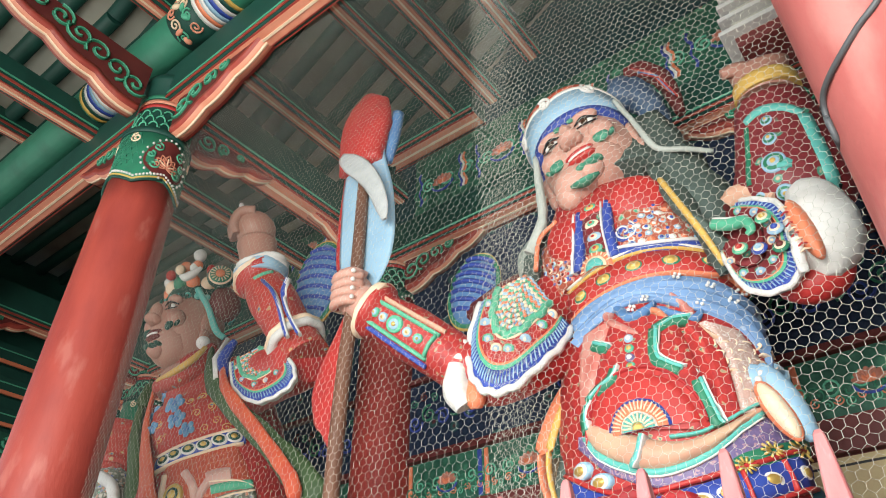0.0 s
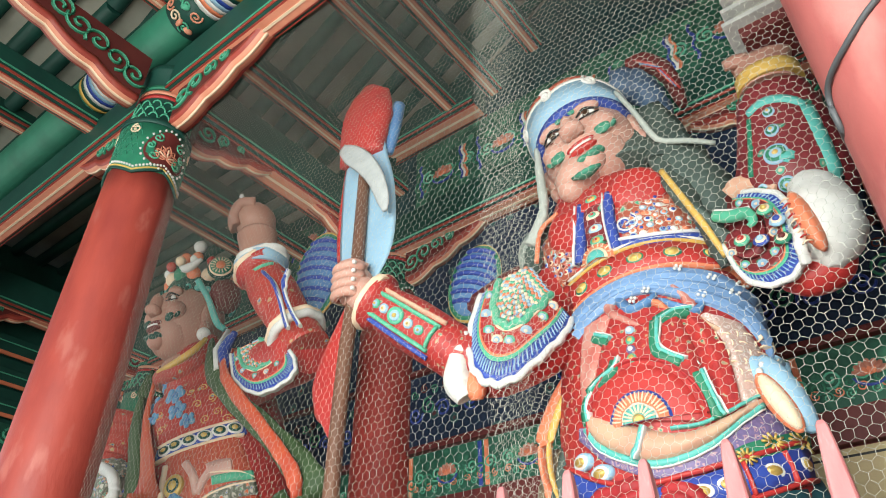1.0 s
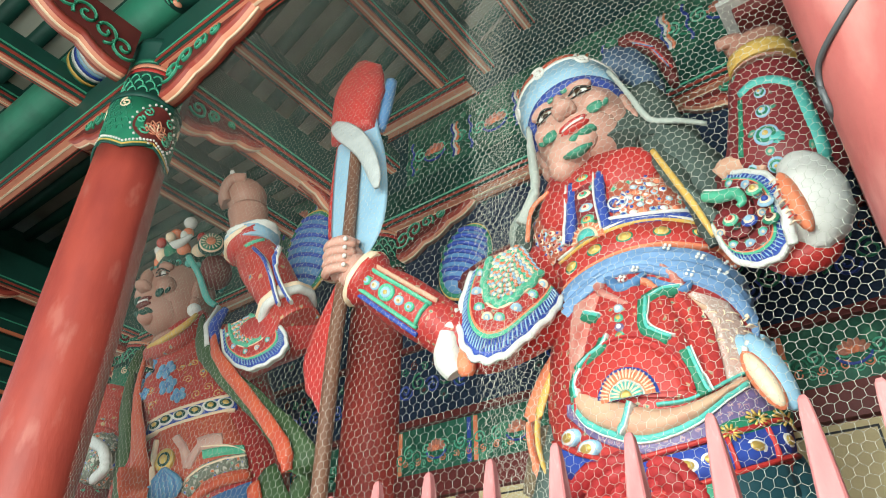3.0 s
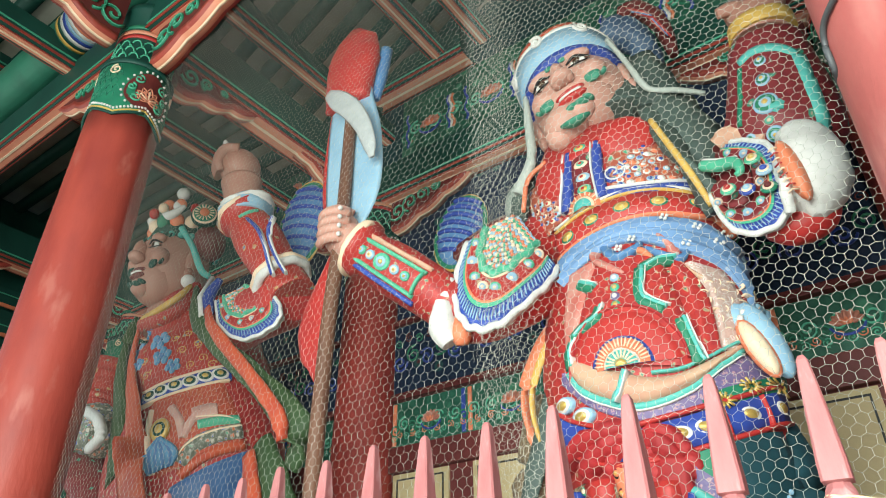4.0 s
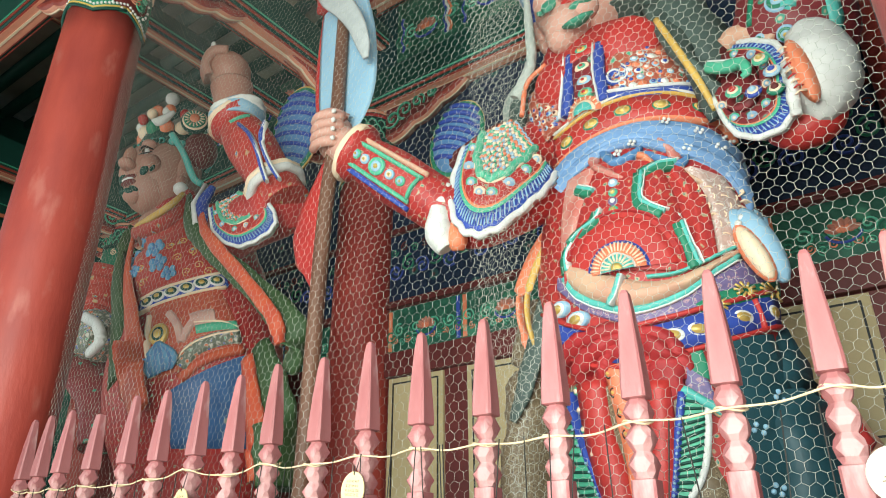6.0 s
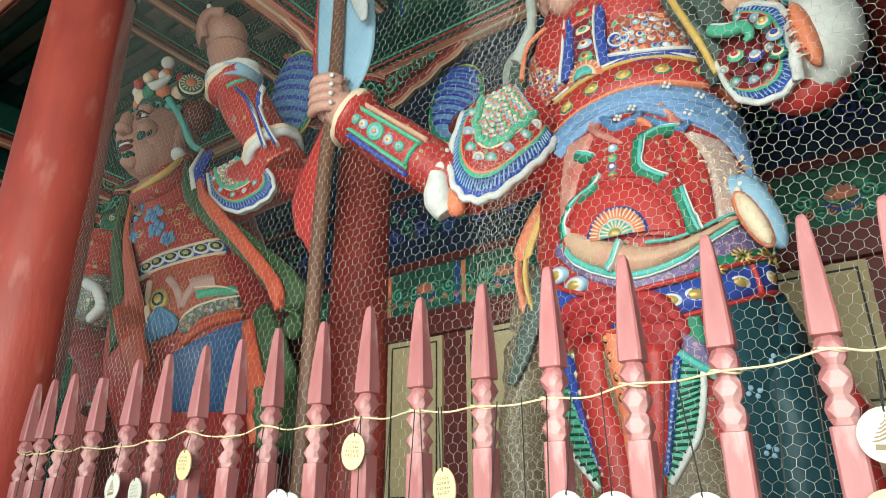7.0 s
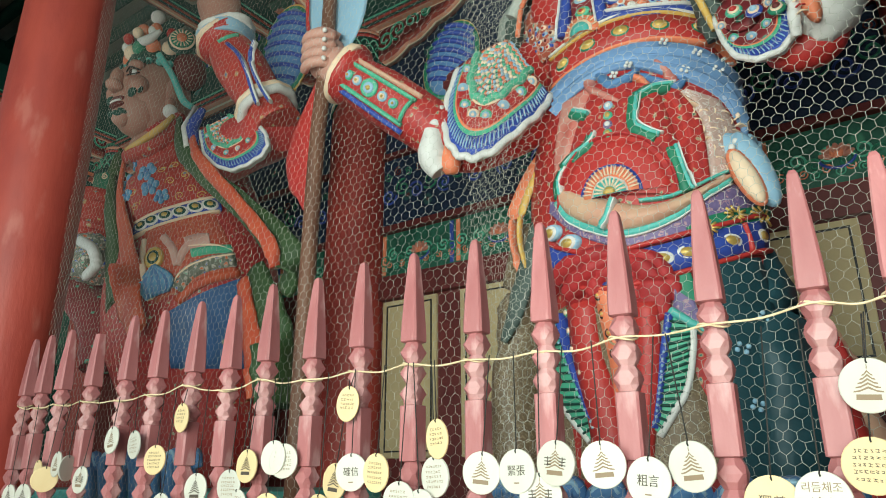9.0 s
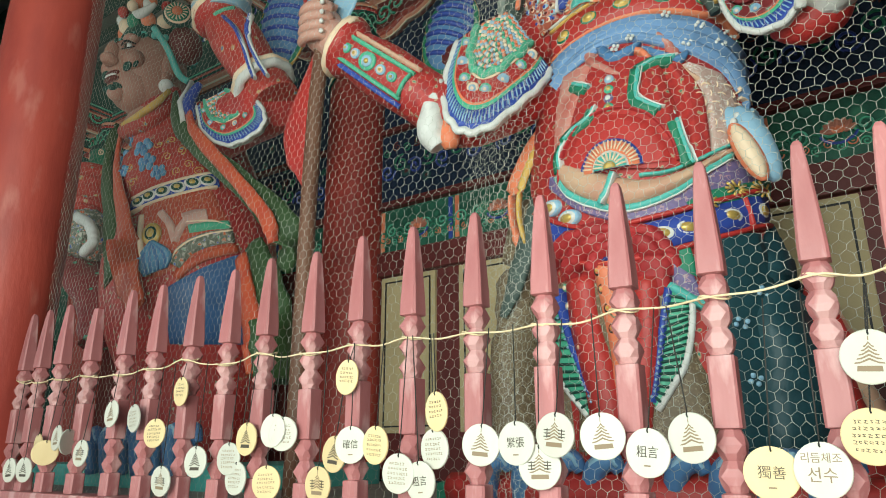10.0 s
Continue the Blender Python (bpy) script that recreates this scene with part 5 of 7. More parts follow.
def arm(bm, shoulder, elbow, wrist, r_up, r_el, r_wr, guard, cap_mat, puff=True, puff_scale=1.0, heading=0, field="redflower", guard_edge="ltgreen", cover=1.0, flare=1.0, frill=1.0, plain=False):
    """Sleeve with a flared shoulder cover, an elbow puff and a forearm guard with bosses."""
    S, E, W = Vector(shoulder), Vector(elbow), Vector(wrist)
    b2 = bmesh.new()
    mid = S.lerp(E, 0.55) + Vector((0, 0, 0.02))
    tube(b2, [(*S, r_up), (*mid, r_up * 1.08), (*E.lerp(mid, 0.25), r_el * 1.25), (*E, r_el * 1.0)], R["red"], 24, 20)
    tube(b2, [(*E, r_el * 1.02), (*E.lerp(W, 0.3), r_el * 0.98), (*E.lerp(W, 0.7), r_wr * 1.25), (*W, r_wr)], R[guard], 24, 20)
    me = bpy.data.meshes.new("tmp")
    b2.to_mesh(me)
    bm.from_mesh(me)
    bpy.data.meshes.remove(me)
    on = Caster(b2, (0, 0, 0), heading)
    b2.free()
    u_of = lambda p: p.dot(on.r)

    def uz(p, d=0.0, perp=None):
        return (u_of(p) + (perp[0] * d if perp else 0), p.z + (perp[1] * d if perp else 0))

    def perp(a, b):
        du, dz = u_of(b) - u_of(a), b.z - a.z
        l = math.hypot(du, dz)
        return (-dz / l, du / l)
    q = perp(E, W)
    fw = r_wr * 1.1
    for off, wd, mt in () if plain else ((0.66, 0.020, "blue"), (0.46, 0.016, guard_edge), (-0.42, 0.016, guard_edge), (-0.62, 0.018, "tan")):
        strip(bm, on, [uz(E.lerp(W, f), off * fw * (1.25 - 0.25 * f), q) for f in (0.28, 0.5, 0.75, 0.93)], wd, mt, 0.006, 14)
    for f in (0.30, 0.92):
        strip(bm, on, [uz(E.lerp(W, f), d * fw, q) for d in (-0.42, 0, 0.46)], 0.016, guard_edge, 0.006, 8)
    for i, f in enumerate(() if plain else (0.40, 0.50, 0.63, 0.76, 0.86)):
        big = 0.034 if i == 2 else 0.019
        medal(bm, on, *uz(E.lerp(W, f), 0.02 * fw, q), [(big, ("ltgreen", "ltblue")[i % 2]), (big * 0.62, ("ltblue", "cream")[i % 2]), (big * 0.28, "gold")], 1, 0.008)
    # wrist frill
    d = (W - E).normalized()
    tube(bm, [(*(W - d * 0.035), r_wr * 1.05 * frill), (*(W - d * 0.005), r_wr * 1.3 * frill), (*(W + d * 0.02), r_wr * 1.42 * frill)], R["red"], 10, 20, wobble=0.1)
    tube(bm, [(*(W + d * 0.010), r_wr * 1.40 * frill), (*(W + d * 0.035), r_wr * 1.46 * frill), (*(W + d * 0.045), r_wr * 1.30 * frill)], R["cream" if frill == 1 else "gold"], 8, 20, wobble=0.12)
    return on


def cape(bm, rim, hub, out, bulge, inner="scales", field="redflower", edge="ltgreen", bits=("orange", "ltblue", "cream", "ltgreen"), wide=0.12):
    """A shoulder cape that fans from the shoulder to a scalloped rim: scaled centre, wavy green line, flowered band with bosses, blue band, white rim."""
    n = Vector(out).normalized()
    hub = Vector(hub)
    P = [Vector(p) for p in rim]
    P = [P[0] * 2 - P[1]] + P + [P[-1] * 2 - P[-2]]
    m = 72

    def edge_at(s):
        x = s * (len(P) - 3)
        i = min(int(x), len(P) - 4)
        x -= i
        a, b, c, d = P[i:i + 4]
        return 0.5 * (2 * b + (c - a) * x + (2 * a - 5 * b + 4 * c - d) * x * x + (3 * b - a - 3 * c + d) * x ** 3)
    size = max((edge_at(k / 20) - hub).length for k in range(21))

    def at(s, f, lift=0.0):
        w = 1 + (0.011 * math.sin(s * 62) if f > 0.93 else 0)
        return hub + (edge_at(s) - hub) * f * w + n * (bulge * (1 - f ** 4) + lift)
    ss = [k / m for k in range(m + 1)]
    for f0, f1, mt, lf in ((0.0, 0.53, inner, 0), (0.57, 0.77, field, 0.002), (0.77, 0.79, "orange", 0.006), (0.79, 0.825, edge, 0.007), (0.825, 0.955, "blue", 0.002), (0.955, 1.0, "white", 0.008)):
        fs = [f0 + (f1 - f0) * k / 4 for k in range(5)]
        rows = [[at(s, max(f0, 0.01), -0.03) for s in ss]] + [[at(s, max(f, 0.01), lf) for s in ss] for f in fs] + [[at(s, f1, -0.03) for s in ss]]
        rows = [r + [q - n * 0.035 for q in reversed(r)] for r in rows]
        loft(bm, rows, R[mt], False)
    t = size * wide
    if bits:
        line(bm, [at(s, 0.55 + 0.018 * math.sin(40 * s), 0.004) for s in ss], t * 0.20, R[edge], 7)
        line(bm, [at(s, 0.585, 0.004) for s in ss], t * 0.06, R["cream"], 5)
    line(bm, [at(s, 0.985, 0.0) for s in ss], t * 0.17, R["white"], 7)
    for k in range(8):
        s = (k + 0.6) / 8.2
        q = at(s, 0.675, 0.0)
        s_, u_ = frame_of(n)
        for r, mt, h in ((0.26, ("ltgreen", "ltblue", "ltgreen", "cream")[k % 4], 0.006), (0.17, "ltblue", 0.009), (0.08, "cream", 0.011)):
            loft(bm, [[q + n * hh + (s_ * math.cos(a) + u_ * math.sin(a)) * r * t * g for a in [2 * math.pi * j / 12 for j in range(12)]] for g, hh in ((1, -0.01), (1, h), (0.1, h + 0.003))], R[mt])
    for k in range(46):
        s = (k + 0.5) / 46
        line(bm, [at(s, 0.835, 0.003), at(s, 0.88, 0.006), at(s, 0.92, 0.005)], t * 0.035, R["ltblue"], 5)
    for i in range(10):                                     # rows of small scales
        f = 0.07 + 0.047 * i
        cnt = 6 + 3 * i
        for k in range(cnt if bits else 0):
            q = at((k + 0.5 * (i % 2) + 0.3) / cnt, f, 0.0)
            d = (edge_at((k + 0.5) / cnt) - hub).normalized() * t * 0.13
            tube(bm, [(*(q - d), t * 0.05), (*(q + n * 0.003), t * 0.10), (*(q + d), t * 0.05)], R[bits[(k + i) % len(bits)]], 4, 6)


def quilt(bm, c, rx, rz, tilt, root):
    """A hanging quilted sleeve end, blue with ridges and a green and gold rim."""
    M = Matrix.Translation(c) @ Euler((0, radians(tilt), radians(20))).to_matrix().to_4x4()
    ball(bm, M @ Matrix.Diagonal((rx, 0.06, rz, 1)), R["midblue"], 24, 14)
    for k in range(7):
        z = rz * (-0.72 + 0.24 * k)
        w = rx * math.sqrt(max(0.05, 1 - (z / rz) ** 2)) * 0.92
        tube(bm, [(*(M @ Vector((x, -0.062 * math.sqrt(max(0.0, 1 - (x / rx) ** 2 - (z / rz) ** 2)) - 0.002, z + 0.02 * math.cos(x * 9)))), 0.013) for x in (-w, -w * 0.5, 0, w * 0.5, w)], R["blue"], 12, 6)
    for mt, f, r in (("green", 1.0, 0.018), ("yellow", 1.07, 0.010)):
        line(bm, [M @ Vector((rx * f * math.cos(a), 0, rz * f * math.sin(a))) for a in [2 * math.pi * j / 40 for j in range(41)]], r, R[mt], 6)
    tube(bm, [(*(M @ Vector((0, 0.03, -rz * 0.7))), 0.06), (*Vector(root).lerp(Vector(c), 0.4), 0.08), (*root, 0.10)], R["maroon"], 12, 12)


quilt(bm, (-1.085, 1.30, 3.42), 0.115, 0.205, 16, (-0.62, 1.26, 3.22))
# arm that holds the staff, hand closed round it
arm(bm, (-0.52, 1.18, 3.14), (-0.735, 0.80, 2.665), (-1.065, 0.60, 2.955), 0.115, 0.105, 0.085, "redflower", "scales", heading=0, cover=1.06, flare=1.12)
tube(bm, [(-0.728, 0.71, 2.77, 0.010), (-0.758, 0.70, 2.67, 0.036), (-0.772, 0.71, 2.58, 0.050), (-0.750, 0.73, 2.525, 0.036)], R["white"], 20, 20, wobble=0.06)
tube(bm, [(-0.722, 0.735, 2.62, 0.02), (-0.712, 0.735, 2.55, 0.038), (-0.715, 0.745, 2.515, 0.022)], R["orange"], 12, 14)
tube(bm, [(-0.72, 0.80, 2.60, 0.055), (-0.64, 0.82, 2.605, 0.065), (-0.56, 0.90, 2.68, 0.08), (-0.48, 1.02, 2.79, 0.09)], R["red"], 16, 18)
tube(bm, [(-1.09, 0.59, 2.975, 0.075), (-1.14, 0.585, 3.02, 0.078), (-1.18, 0.58, 3.06, 0.07)], R["skin"], 10, 16)
fist(bm, (-1.185, 0.575, 3.07), (-0.02, 0.0, 1), (0.35, -0.93, -0.1), 0.090, "skin")
cape(bm, [(-0.718, 0.80, 2.964), (-0.726, 0.74, 2.809), (-0.713, 0.70, 2.672), (-0.668, 0.68, 2.564), (-0.612, 0.69, 2.519), (-0.54, 0.72, 2.533), (-0.468, 0.80, 2.631), (-0.425, 0.88, 2.724), (-0.413, 0.95, 2.816)],
     (-0.568, 0.98, 3.122), (0.2, -0.85, -0.35), 0.085)
# raised arm that carries the pagoda
b2 = bmesh.new()
tube(b2, [(0.397, 1.120, 3.085, 0.150), (0.419, 1.100, 3.130, 0.200), (0.440, 1.080, 3.224, 0.185), (0.453, 1.050, 3.362, 0.155), (0.462, 1.020, 3.494, 0.125)], R["maroonflower"], 24, 24)
me = bpy.data.meshes.new("tmp")
b2.to_mesh(me)
bm.from_mesh(me)
bpy.data.meshes.remove(me)
fore = Caster(b2, (0, 0, 0), 0)
b2.free()
for q, w, mt in (([(0.373, 0.900, 3.370), (0.432, 0.900, 3.377), (0.502, 0.900, 3.353), (0.547, 0.900, 3.317)], 0.034, "turq"), ([(0.550, 0.900, 3.309), (0.553, 0.900, 3.200), (0.552, 0.900, 3.074), (0.546, 0.900, 2.963)], 0.050, "turq"),
                 ([(0.370, 0.900, 3.343), (0.348, 0.900, 3.246), (0.317, 0.900, 3.111)], 0.020, "green")):
    strip(bm, fore, [(a[0], a[2]) for a in q], w, mt, 0.004, 18, True, 0.006)
for (x, y, z), r in (((0.413, 0.900, 3.139), 0.040), ((0.427, 0.900, 3.241), 0.024), ((0.410, 0.900, 3.036), 0.028), ((0.438, 0.900, 3.322), 0.020), ((0.338, 0.900, 3.063), 0.020)):
    medal(bm, fore, x, z, [(r, "ltblue"), (r * 0.8, "green"), (r * 0.5, "ltblue"), (r * 0.25, "yellow")], 1, 0.006)
tube(bm, [(0.02, 1.30, 3.06, 0.10), (0.195, 1.160, 3.136, 0.10), (0.331, 1.100, 2.985, 0.10)], R["maroon"], 16, 14)
tube(bm, [(0.222, 0.990, 3.115, 0.030), (0.263, 0.980, 3.131, 0.036), (0.327, 0.970, 3.103, 0.030), (0.375, 0.950, 3.040, 0.018)], R["tan"], 16, 12, wobble=0.3)
tube(bm, [(0.419, 0.940, 3.010, 0.030), (0.464, 0.920, 2.969, 0.072), (0.473, 0.910, 2.882, 0.104), (0.464, 0.900, 2.794, 0.106), (0.455, 0.900, 2.725, 0.082), (0.448, 0.900, 2.669, 0.020)], R["white"], 28, 24, (0, 1, 0), 0.08)
tube(bm, [(0.492, 0.960, 2.785, 0.04), (0.443, 0.950, 2.713, 0.066), (0.377, 0.940, 2.688, 0.060), (0.312, 0.960, 2.718, 0.04)], R["red"], 20, 18)
cape(bm, [(0.238, 1.000, 3.129), (0.307, 0.940, 3.064), (0.374, 0.900, 2.992), (0.407, 0.860, 2.883), (0.401, 0.840, 2.777), (0.383, 0.830, 2.678), (0.324, 0.840, 2.644), (0.251, 0.860, 2.667), (0.200, 0.900, 2.748), (0.162, 0.960, 2.909)],
     (0.189, 1.000, 2.979), (-0.05, -0.9, -0.35), 0.02, "maroonflower", "maroonflower", "ltgreen", None, 0.15)
tube(bm, [(0.169, 0.920, 3.006, 0.020), (0.220, 0.900, 2.969, 0.022), (0.272, 0.880, 2.946, 0.020), (0.287, 0.860, 2.896, 0.014), (0.269, 0.860, 2.882, 0.008)], R["ltgreen"], 28, 8)
tube(bm, [(0.172, 0.930, 3.035, 0.006), (0.234, 0.900, 2.986, 0.008), (0.284, 0.880, 2.963, 0.006)], R["white"], 16, 6)
for k, (x, y, z) in enumerate(((0.237, 0.860, 2.841), (0.292, 0.850, 2.811), (0.353, 0.830, 2.781), (0.329, 0.860, 2.921), (0.354, 0.840, 2.853))):
    q = Vector((x, y, z))
    for r, mt, h in ((0.026, ("ltgreen", "blue", "green", "ltgreen", "ltblue")[k], 0.0), (0.018, "cream", 0.006), (0.012, ("red", "ltblue", "maroon", "gold", "blue")[k], 0.012)):
        blob(bm, q + Vector((0, -h, 0)), (r, 0.012, r), R[mt], (-20, 0, 0), 12, 8)
blob(bm, (0.430, 0.815, 2.801), (0.030, 0.05, 0.115), R["orange"], (0, -8, 0))
for k in range(9):
    q = Vector((0.414, 0.772, 2.711)) + Vector((-0.002 * k, 0, 0.020 * k))
    line(bm, [q + Vector((-0.016, 0.014, 0)), q + Vector((0, 0.002, 0.002)), q + Vector((0.016, 0.014, 0.003))], 0.0030, R["red" if k % 2 else "cream"], 5)
tube(bm, [(0.411, 0.850, 2.897, 0.014), (0.405, 0.810, 2.799, 0.018), (0.393, 0.800, 2.717, 0.018), (0.388, 0.820, 2.666, 0.014)], R["white"], 20, 10, wobble=0.3)
tube(bm, [(0.461, 1.000, 3.498, 0.105), (0.468, 0.990, 3.572, 0.095), (0.475, 0.980, 3.648, 0.11, 0.07)], R["skin2"], 12, 16)
tube(bm, [(0.469, 1.000, 3.511, 0.118), (0.472, 0.990, 3.569, 0.114)], R["yellow"], 4, 20)
for j in range(4):
    o = Vector((0.018 * j, 0.03 * j, 0.006 * j))
    tube(bm, [(*(Vector((0.434, 0.950, 3.649)) + o), 0.030), (*(Vector((0.393, 0.930, 3.647)) + o), 0.028), (*(Vector((0.352, 0.920, 3.642)) + o), 0.020)], R["skin2"], 8, 8)
# long coat tails behind the hip and beside the leg
for pts, mt in (([(-0.418, 1.070, 2.804, 0.008, 0.014), (-0.467, 1.040, 2.686, 0.010, 0.02), (-0.549, 1.020, 2.562, 0.012, 0.030), (-0.613, 1.010, 2.419, 0.012, 0.034), (-0.621, 1.010, 2.303, 0.012, 0.030), (-0.600, 1.020, 2.200, 0.010, 0.016)], "orange"),
                ([(-0.451, 1.010, 2.645, 0.008, 0.010), (-0.517, 0.985, 2.530, 0.009, 0.014), (-0.572, 0.975, 2.399, 0.009, 0.015), (-0.579, 0.975, 2.296, 0.009, 0.014), (-0.568, 0.990, 2.207, 0.007, 0.008)], "yellow"),
                                ([(-0.56, 1.16, 2.40, 0.06, 0.10), (-0.64, 1.14, 2.12, 0.08, 0.12), (-0.68, 1.14, 1.86, 0.09, 0.14), (-0.68, 1.15, 1.42, 0.10, 0.16)], "mail"),
                ([(-0.508, 1.000, 2.382, 0.010, 0.03), (-0.547, 1.000, 2.266, 0.014, 0.035), (-0.586, 1.000, 2.154, 0.016, 0.04), (-0.634, 1.000, 2.037, 0.014, 0.03), (-0.672, 1.000, 1.958, 0.008, 0.015)], "veil"),
                ([(0.14, 1.25, 2.14, 0.05, 0.12), (0.16, 1.18, 1.95, 0.09, 0.15), (0.18, 1.15, 1.70, 0.10, 0.16), (0.17, 1.15, 1.42, 0.10, 0.16)], "darkteal"),
                ([(0.22, 1.30, 2.0, 0.02, 0.05), (0.28, 1.28, 1.80, 0.03, 0.08), (0.31, 1.25, 1.60, 0.05, 0.08), (0.33, 1.22, 1.42, 0.06, 0.08)], "red"),
                ([(0.26, 1.34, 1.95, 0.02, 0.05), (0.32, 1.32, 1.75, 0.04, 0.06), (0.38, 1.30, 1.42, 0.06, 0.06)], "tan")):
    tube(bm, pts, R[mt], 26, 14, wobble=0.08 if mt in ("orange", "yellow") else 0.22)
# blue wave plinth
for i in range(9):
    u = -0.62 + 0.11 * i
    p = [(u, 0.80, 1.38, 0.03), (u + 0.02, 0.77, 1.46, 0.032), (u + 0.07, 0.76, 1.49, 0.028), (u + 0.09, 0.77, 1.46, 0.018)]
    tube(bm, p, R["midblue"], 14, 8)
    tube(bm, [(q[0], q[1] - 0.022, q[2] + 0.012, q[3] * 0.35) for q in p], R["ltblue"], 14, 6)
tube(bm, [(-0.80, 0.88, 1.40, 0.05), (-0.2, 0.80, 1.40, 0.06), (0.45, 0.90, 1.40, 0.05)], R["red"], 20, 10)
box(bm, (-0.85, 0.84, 1.355), (0.5, 1.65, 1.42), 0.02, R["green"])
finish("guardian_statue", bm, "painted guardian statue in red flowered robes and blue sash", "statue")

# ---- staff with blade and streamers, held by the figure
staff = thing("halberd", (0, 0, 0), "brown wooden staff with blue-grey blade and red streamer", "halberd")
b = bmesh.new()
tube(b, [(-1.205, 0.555, 1.37, 0.030), (-1.20, 0.56, 2.6, 0.030), (-1.19, 0.575, 3.1, 0.029), (-1.20, 0.585, 3.7, 0.027), (-1.21, 0.59, 4.05, 0.022)], n=24, sides=12)
part("shaft", b, WOOD, staff, "", True)
b = bmesh.new()
tube(b, [(-1.22, 0.615, 3.03, 0.03, 0.006), (-1.185, 0.62, 3.25, 0.15, 0.012), (-1.20, 0.62, 3.55, 0.165, 0.014), (-1.235, 0.62, 3.85, 0.13, 0.012), (-1.20, 0.62, 4.10, 0.07, 0.008)], n=24, sides=12, up=(0, 1, 0))
blade = part("blade", b, LTBLUE, staff, "pale blue-grey curved blade", True)
b = bmesh.new()
tube(b, [(-1.329, 0.550, 3.913, 0.030, 0.010), (-1.243, 0.535, 3.815, 0.052, 0.012), (-1.144, 0.530, 3.698, 0.052, 0.012), (-1.069, 0.530, 3.568, 0.044, 0.012), (-1.029, 0.540, 3.445, 0.034, 0.010), (-1.021, 0.550, 3.379, 0.014, 0.008)], n=24, sides=12, up=(0, 1, 0))
part("white_band", b, material("pale_grey_band_paint", (0.46, 0.48, 0.48), 0.55, (0.36, 0.38, 0.39), 20, 0.7), blade, "", True)
b = bmesh.new()
tube(b, [(-1.25, 0.60, 3.84, 0.13, 0.05), (-1.24, 0.60, 4.05, 0.16, 0.07), (-1.24, 0.61, 4.22, 0.14, 0.06), (-1.25, 0.62, 4.35, 0.05, 0.03)], n=20, sides=20, up=(0, 1, 0), wobble=0.15)
wrap = part("red_wrap", b, BRIGHTRED, staff, "red cloth wrapped over the blade", True)
b = bmesh.new()
tube(b, [(-1.07, 0.66, 4.15, 0.03, 0.03), (-1.10, 0.66, 3.98, 0.035, 0.03), (-1.12, 0.66, 3.85, 0.02, 0.02)], n=12, sides=10)
part("blue_fold", b, MIDBLUE, wrap, "", True)
b = bmesh.new()
tube(b, [(-1.25, 0.62, 3.03, 0.03, 0.01), (-1.33, 0.64, 2.85, 0.075, 0.015), (-1.37, 0.65, 2.70, 0.09, 0.018), (-1.33, 0.65, 2.55, 0.05, 0.012), (-1.31, 0.65, 2.46, 0.008, 0.008)], n=24, sides=14, up=(0, 1, 0), wobble=0.2)
part("red_streamer", b, BRIGHTRED, staff, "", True)
b = bmesh.new()
tube(b, [(-1.38, 0.64, 3.86, 0.012, 0.01), (-1.385, 0.64, 3.55, 0.016, 0.012), (-1.36, 0.64, 3.30, 0.02, 0.012), (-1.28, 0.63, 3.12, 0.02, 0.01)], n=18, sides=8)
part("red_edge", b, BRIGHTRED, blade, "", True)

# ---- small stone-coloured pagoda on the raised hand
PAGODAGREY = material("greyish_white_paint", (0.46, 0.45, 0.43), 0.6, (0.36, 0.35, 0.34), 16, 0.7)
pagoda = thing("model_pagoda", (0, 0, 0), "small grey-white tiered pagoda resting on a raised palm", "pagoda")
for i in range(5):
    z, w = 3.710 + 0.088 * i, 0.150 - 0.012 * i
    b = bmesh.new()
    box(b, (0.549 - w * 0.70, 1.0 - w * 0.70, z), (0.549 + w * 0.70, 1.0 + w * 0.70, z + 0.06), 0.006)
    part("storey", b, MAROON if i == 0 else PLASTER, pagoda)
    b = bmesh.new()
    for f, dz, hh in ((1.0, 0.055, 0.022), (0.88, 0.077, 0.012)):
        box(b, (0.549 - w * f, 1.0 - w * f, z + dz), (0.549 + w * f, 1.0 + w * f, z + dz + hh), 0.004)
    part("tier_roof", b, PAGODAGREY, pagoda)

# ---- second figure with the raised fist
bm = bmesh.new()
tube(bm, [(-2.86, 1.32, 1.42, 0.40, 0.38), (-2.83, 1.32, 1.9, 0.40, 0.38), (-2.85, 1.25, 2.30, 0.49, 0.45), (-2.85, 1.23, 2.60, 0.50, 0.45), (-2.88, 1.20, 2.85, 0.46, 0.38), (-2.91, 1.18, 3.05, 0.45, 0.35),
          (-2.93, 1.17, 3.25, 0.37, 0.28), (-3.0, 1.10, 3.38, 0.26, 0.22), (-3.06, 1.02, 3.52, 0.15, 0.15)], R["redflower"], 56, 40, (0, 1, 0))
two = Caster(bm, (-2.87, 1.27, 0), 48)
sheet(bm, two, [(-0.520, 3.336), (-0.419, 3.022), (-0.309, 2.800)], [(-0.191, 3.416), (0.007, 3.095), (0.118, 2.913)], "floral", 0.014, 20, 12)
sheet(bm, two, [(-0.255, 2.741), (-0.212, 2.560), (-0.133, 2.332)], [(0.111, 2.860), (0.206, 2.705), (0.254, 2.555)], "redmail", 0.014, 20, 12)
sheet(bm, two, [(-0.060, 2.304), (0.085, 2.403), (0.273, 2.515)], [(-0.022, 2.024), (0.160, 2.028), (0.355, 2.047)], "bluerobe", 0.018, 20, 12)
bt = [(-0.292, 2.760), (-0.198, 2.798), (-0.059, 2.844), (0.080, 2.896), (0.130, 2.912)]
strip(bm, two, bt, 0.080, "blue", 0.016, 24, True, 0.006)
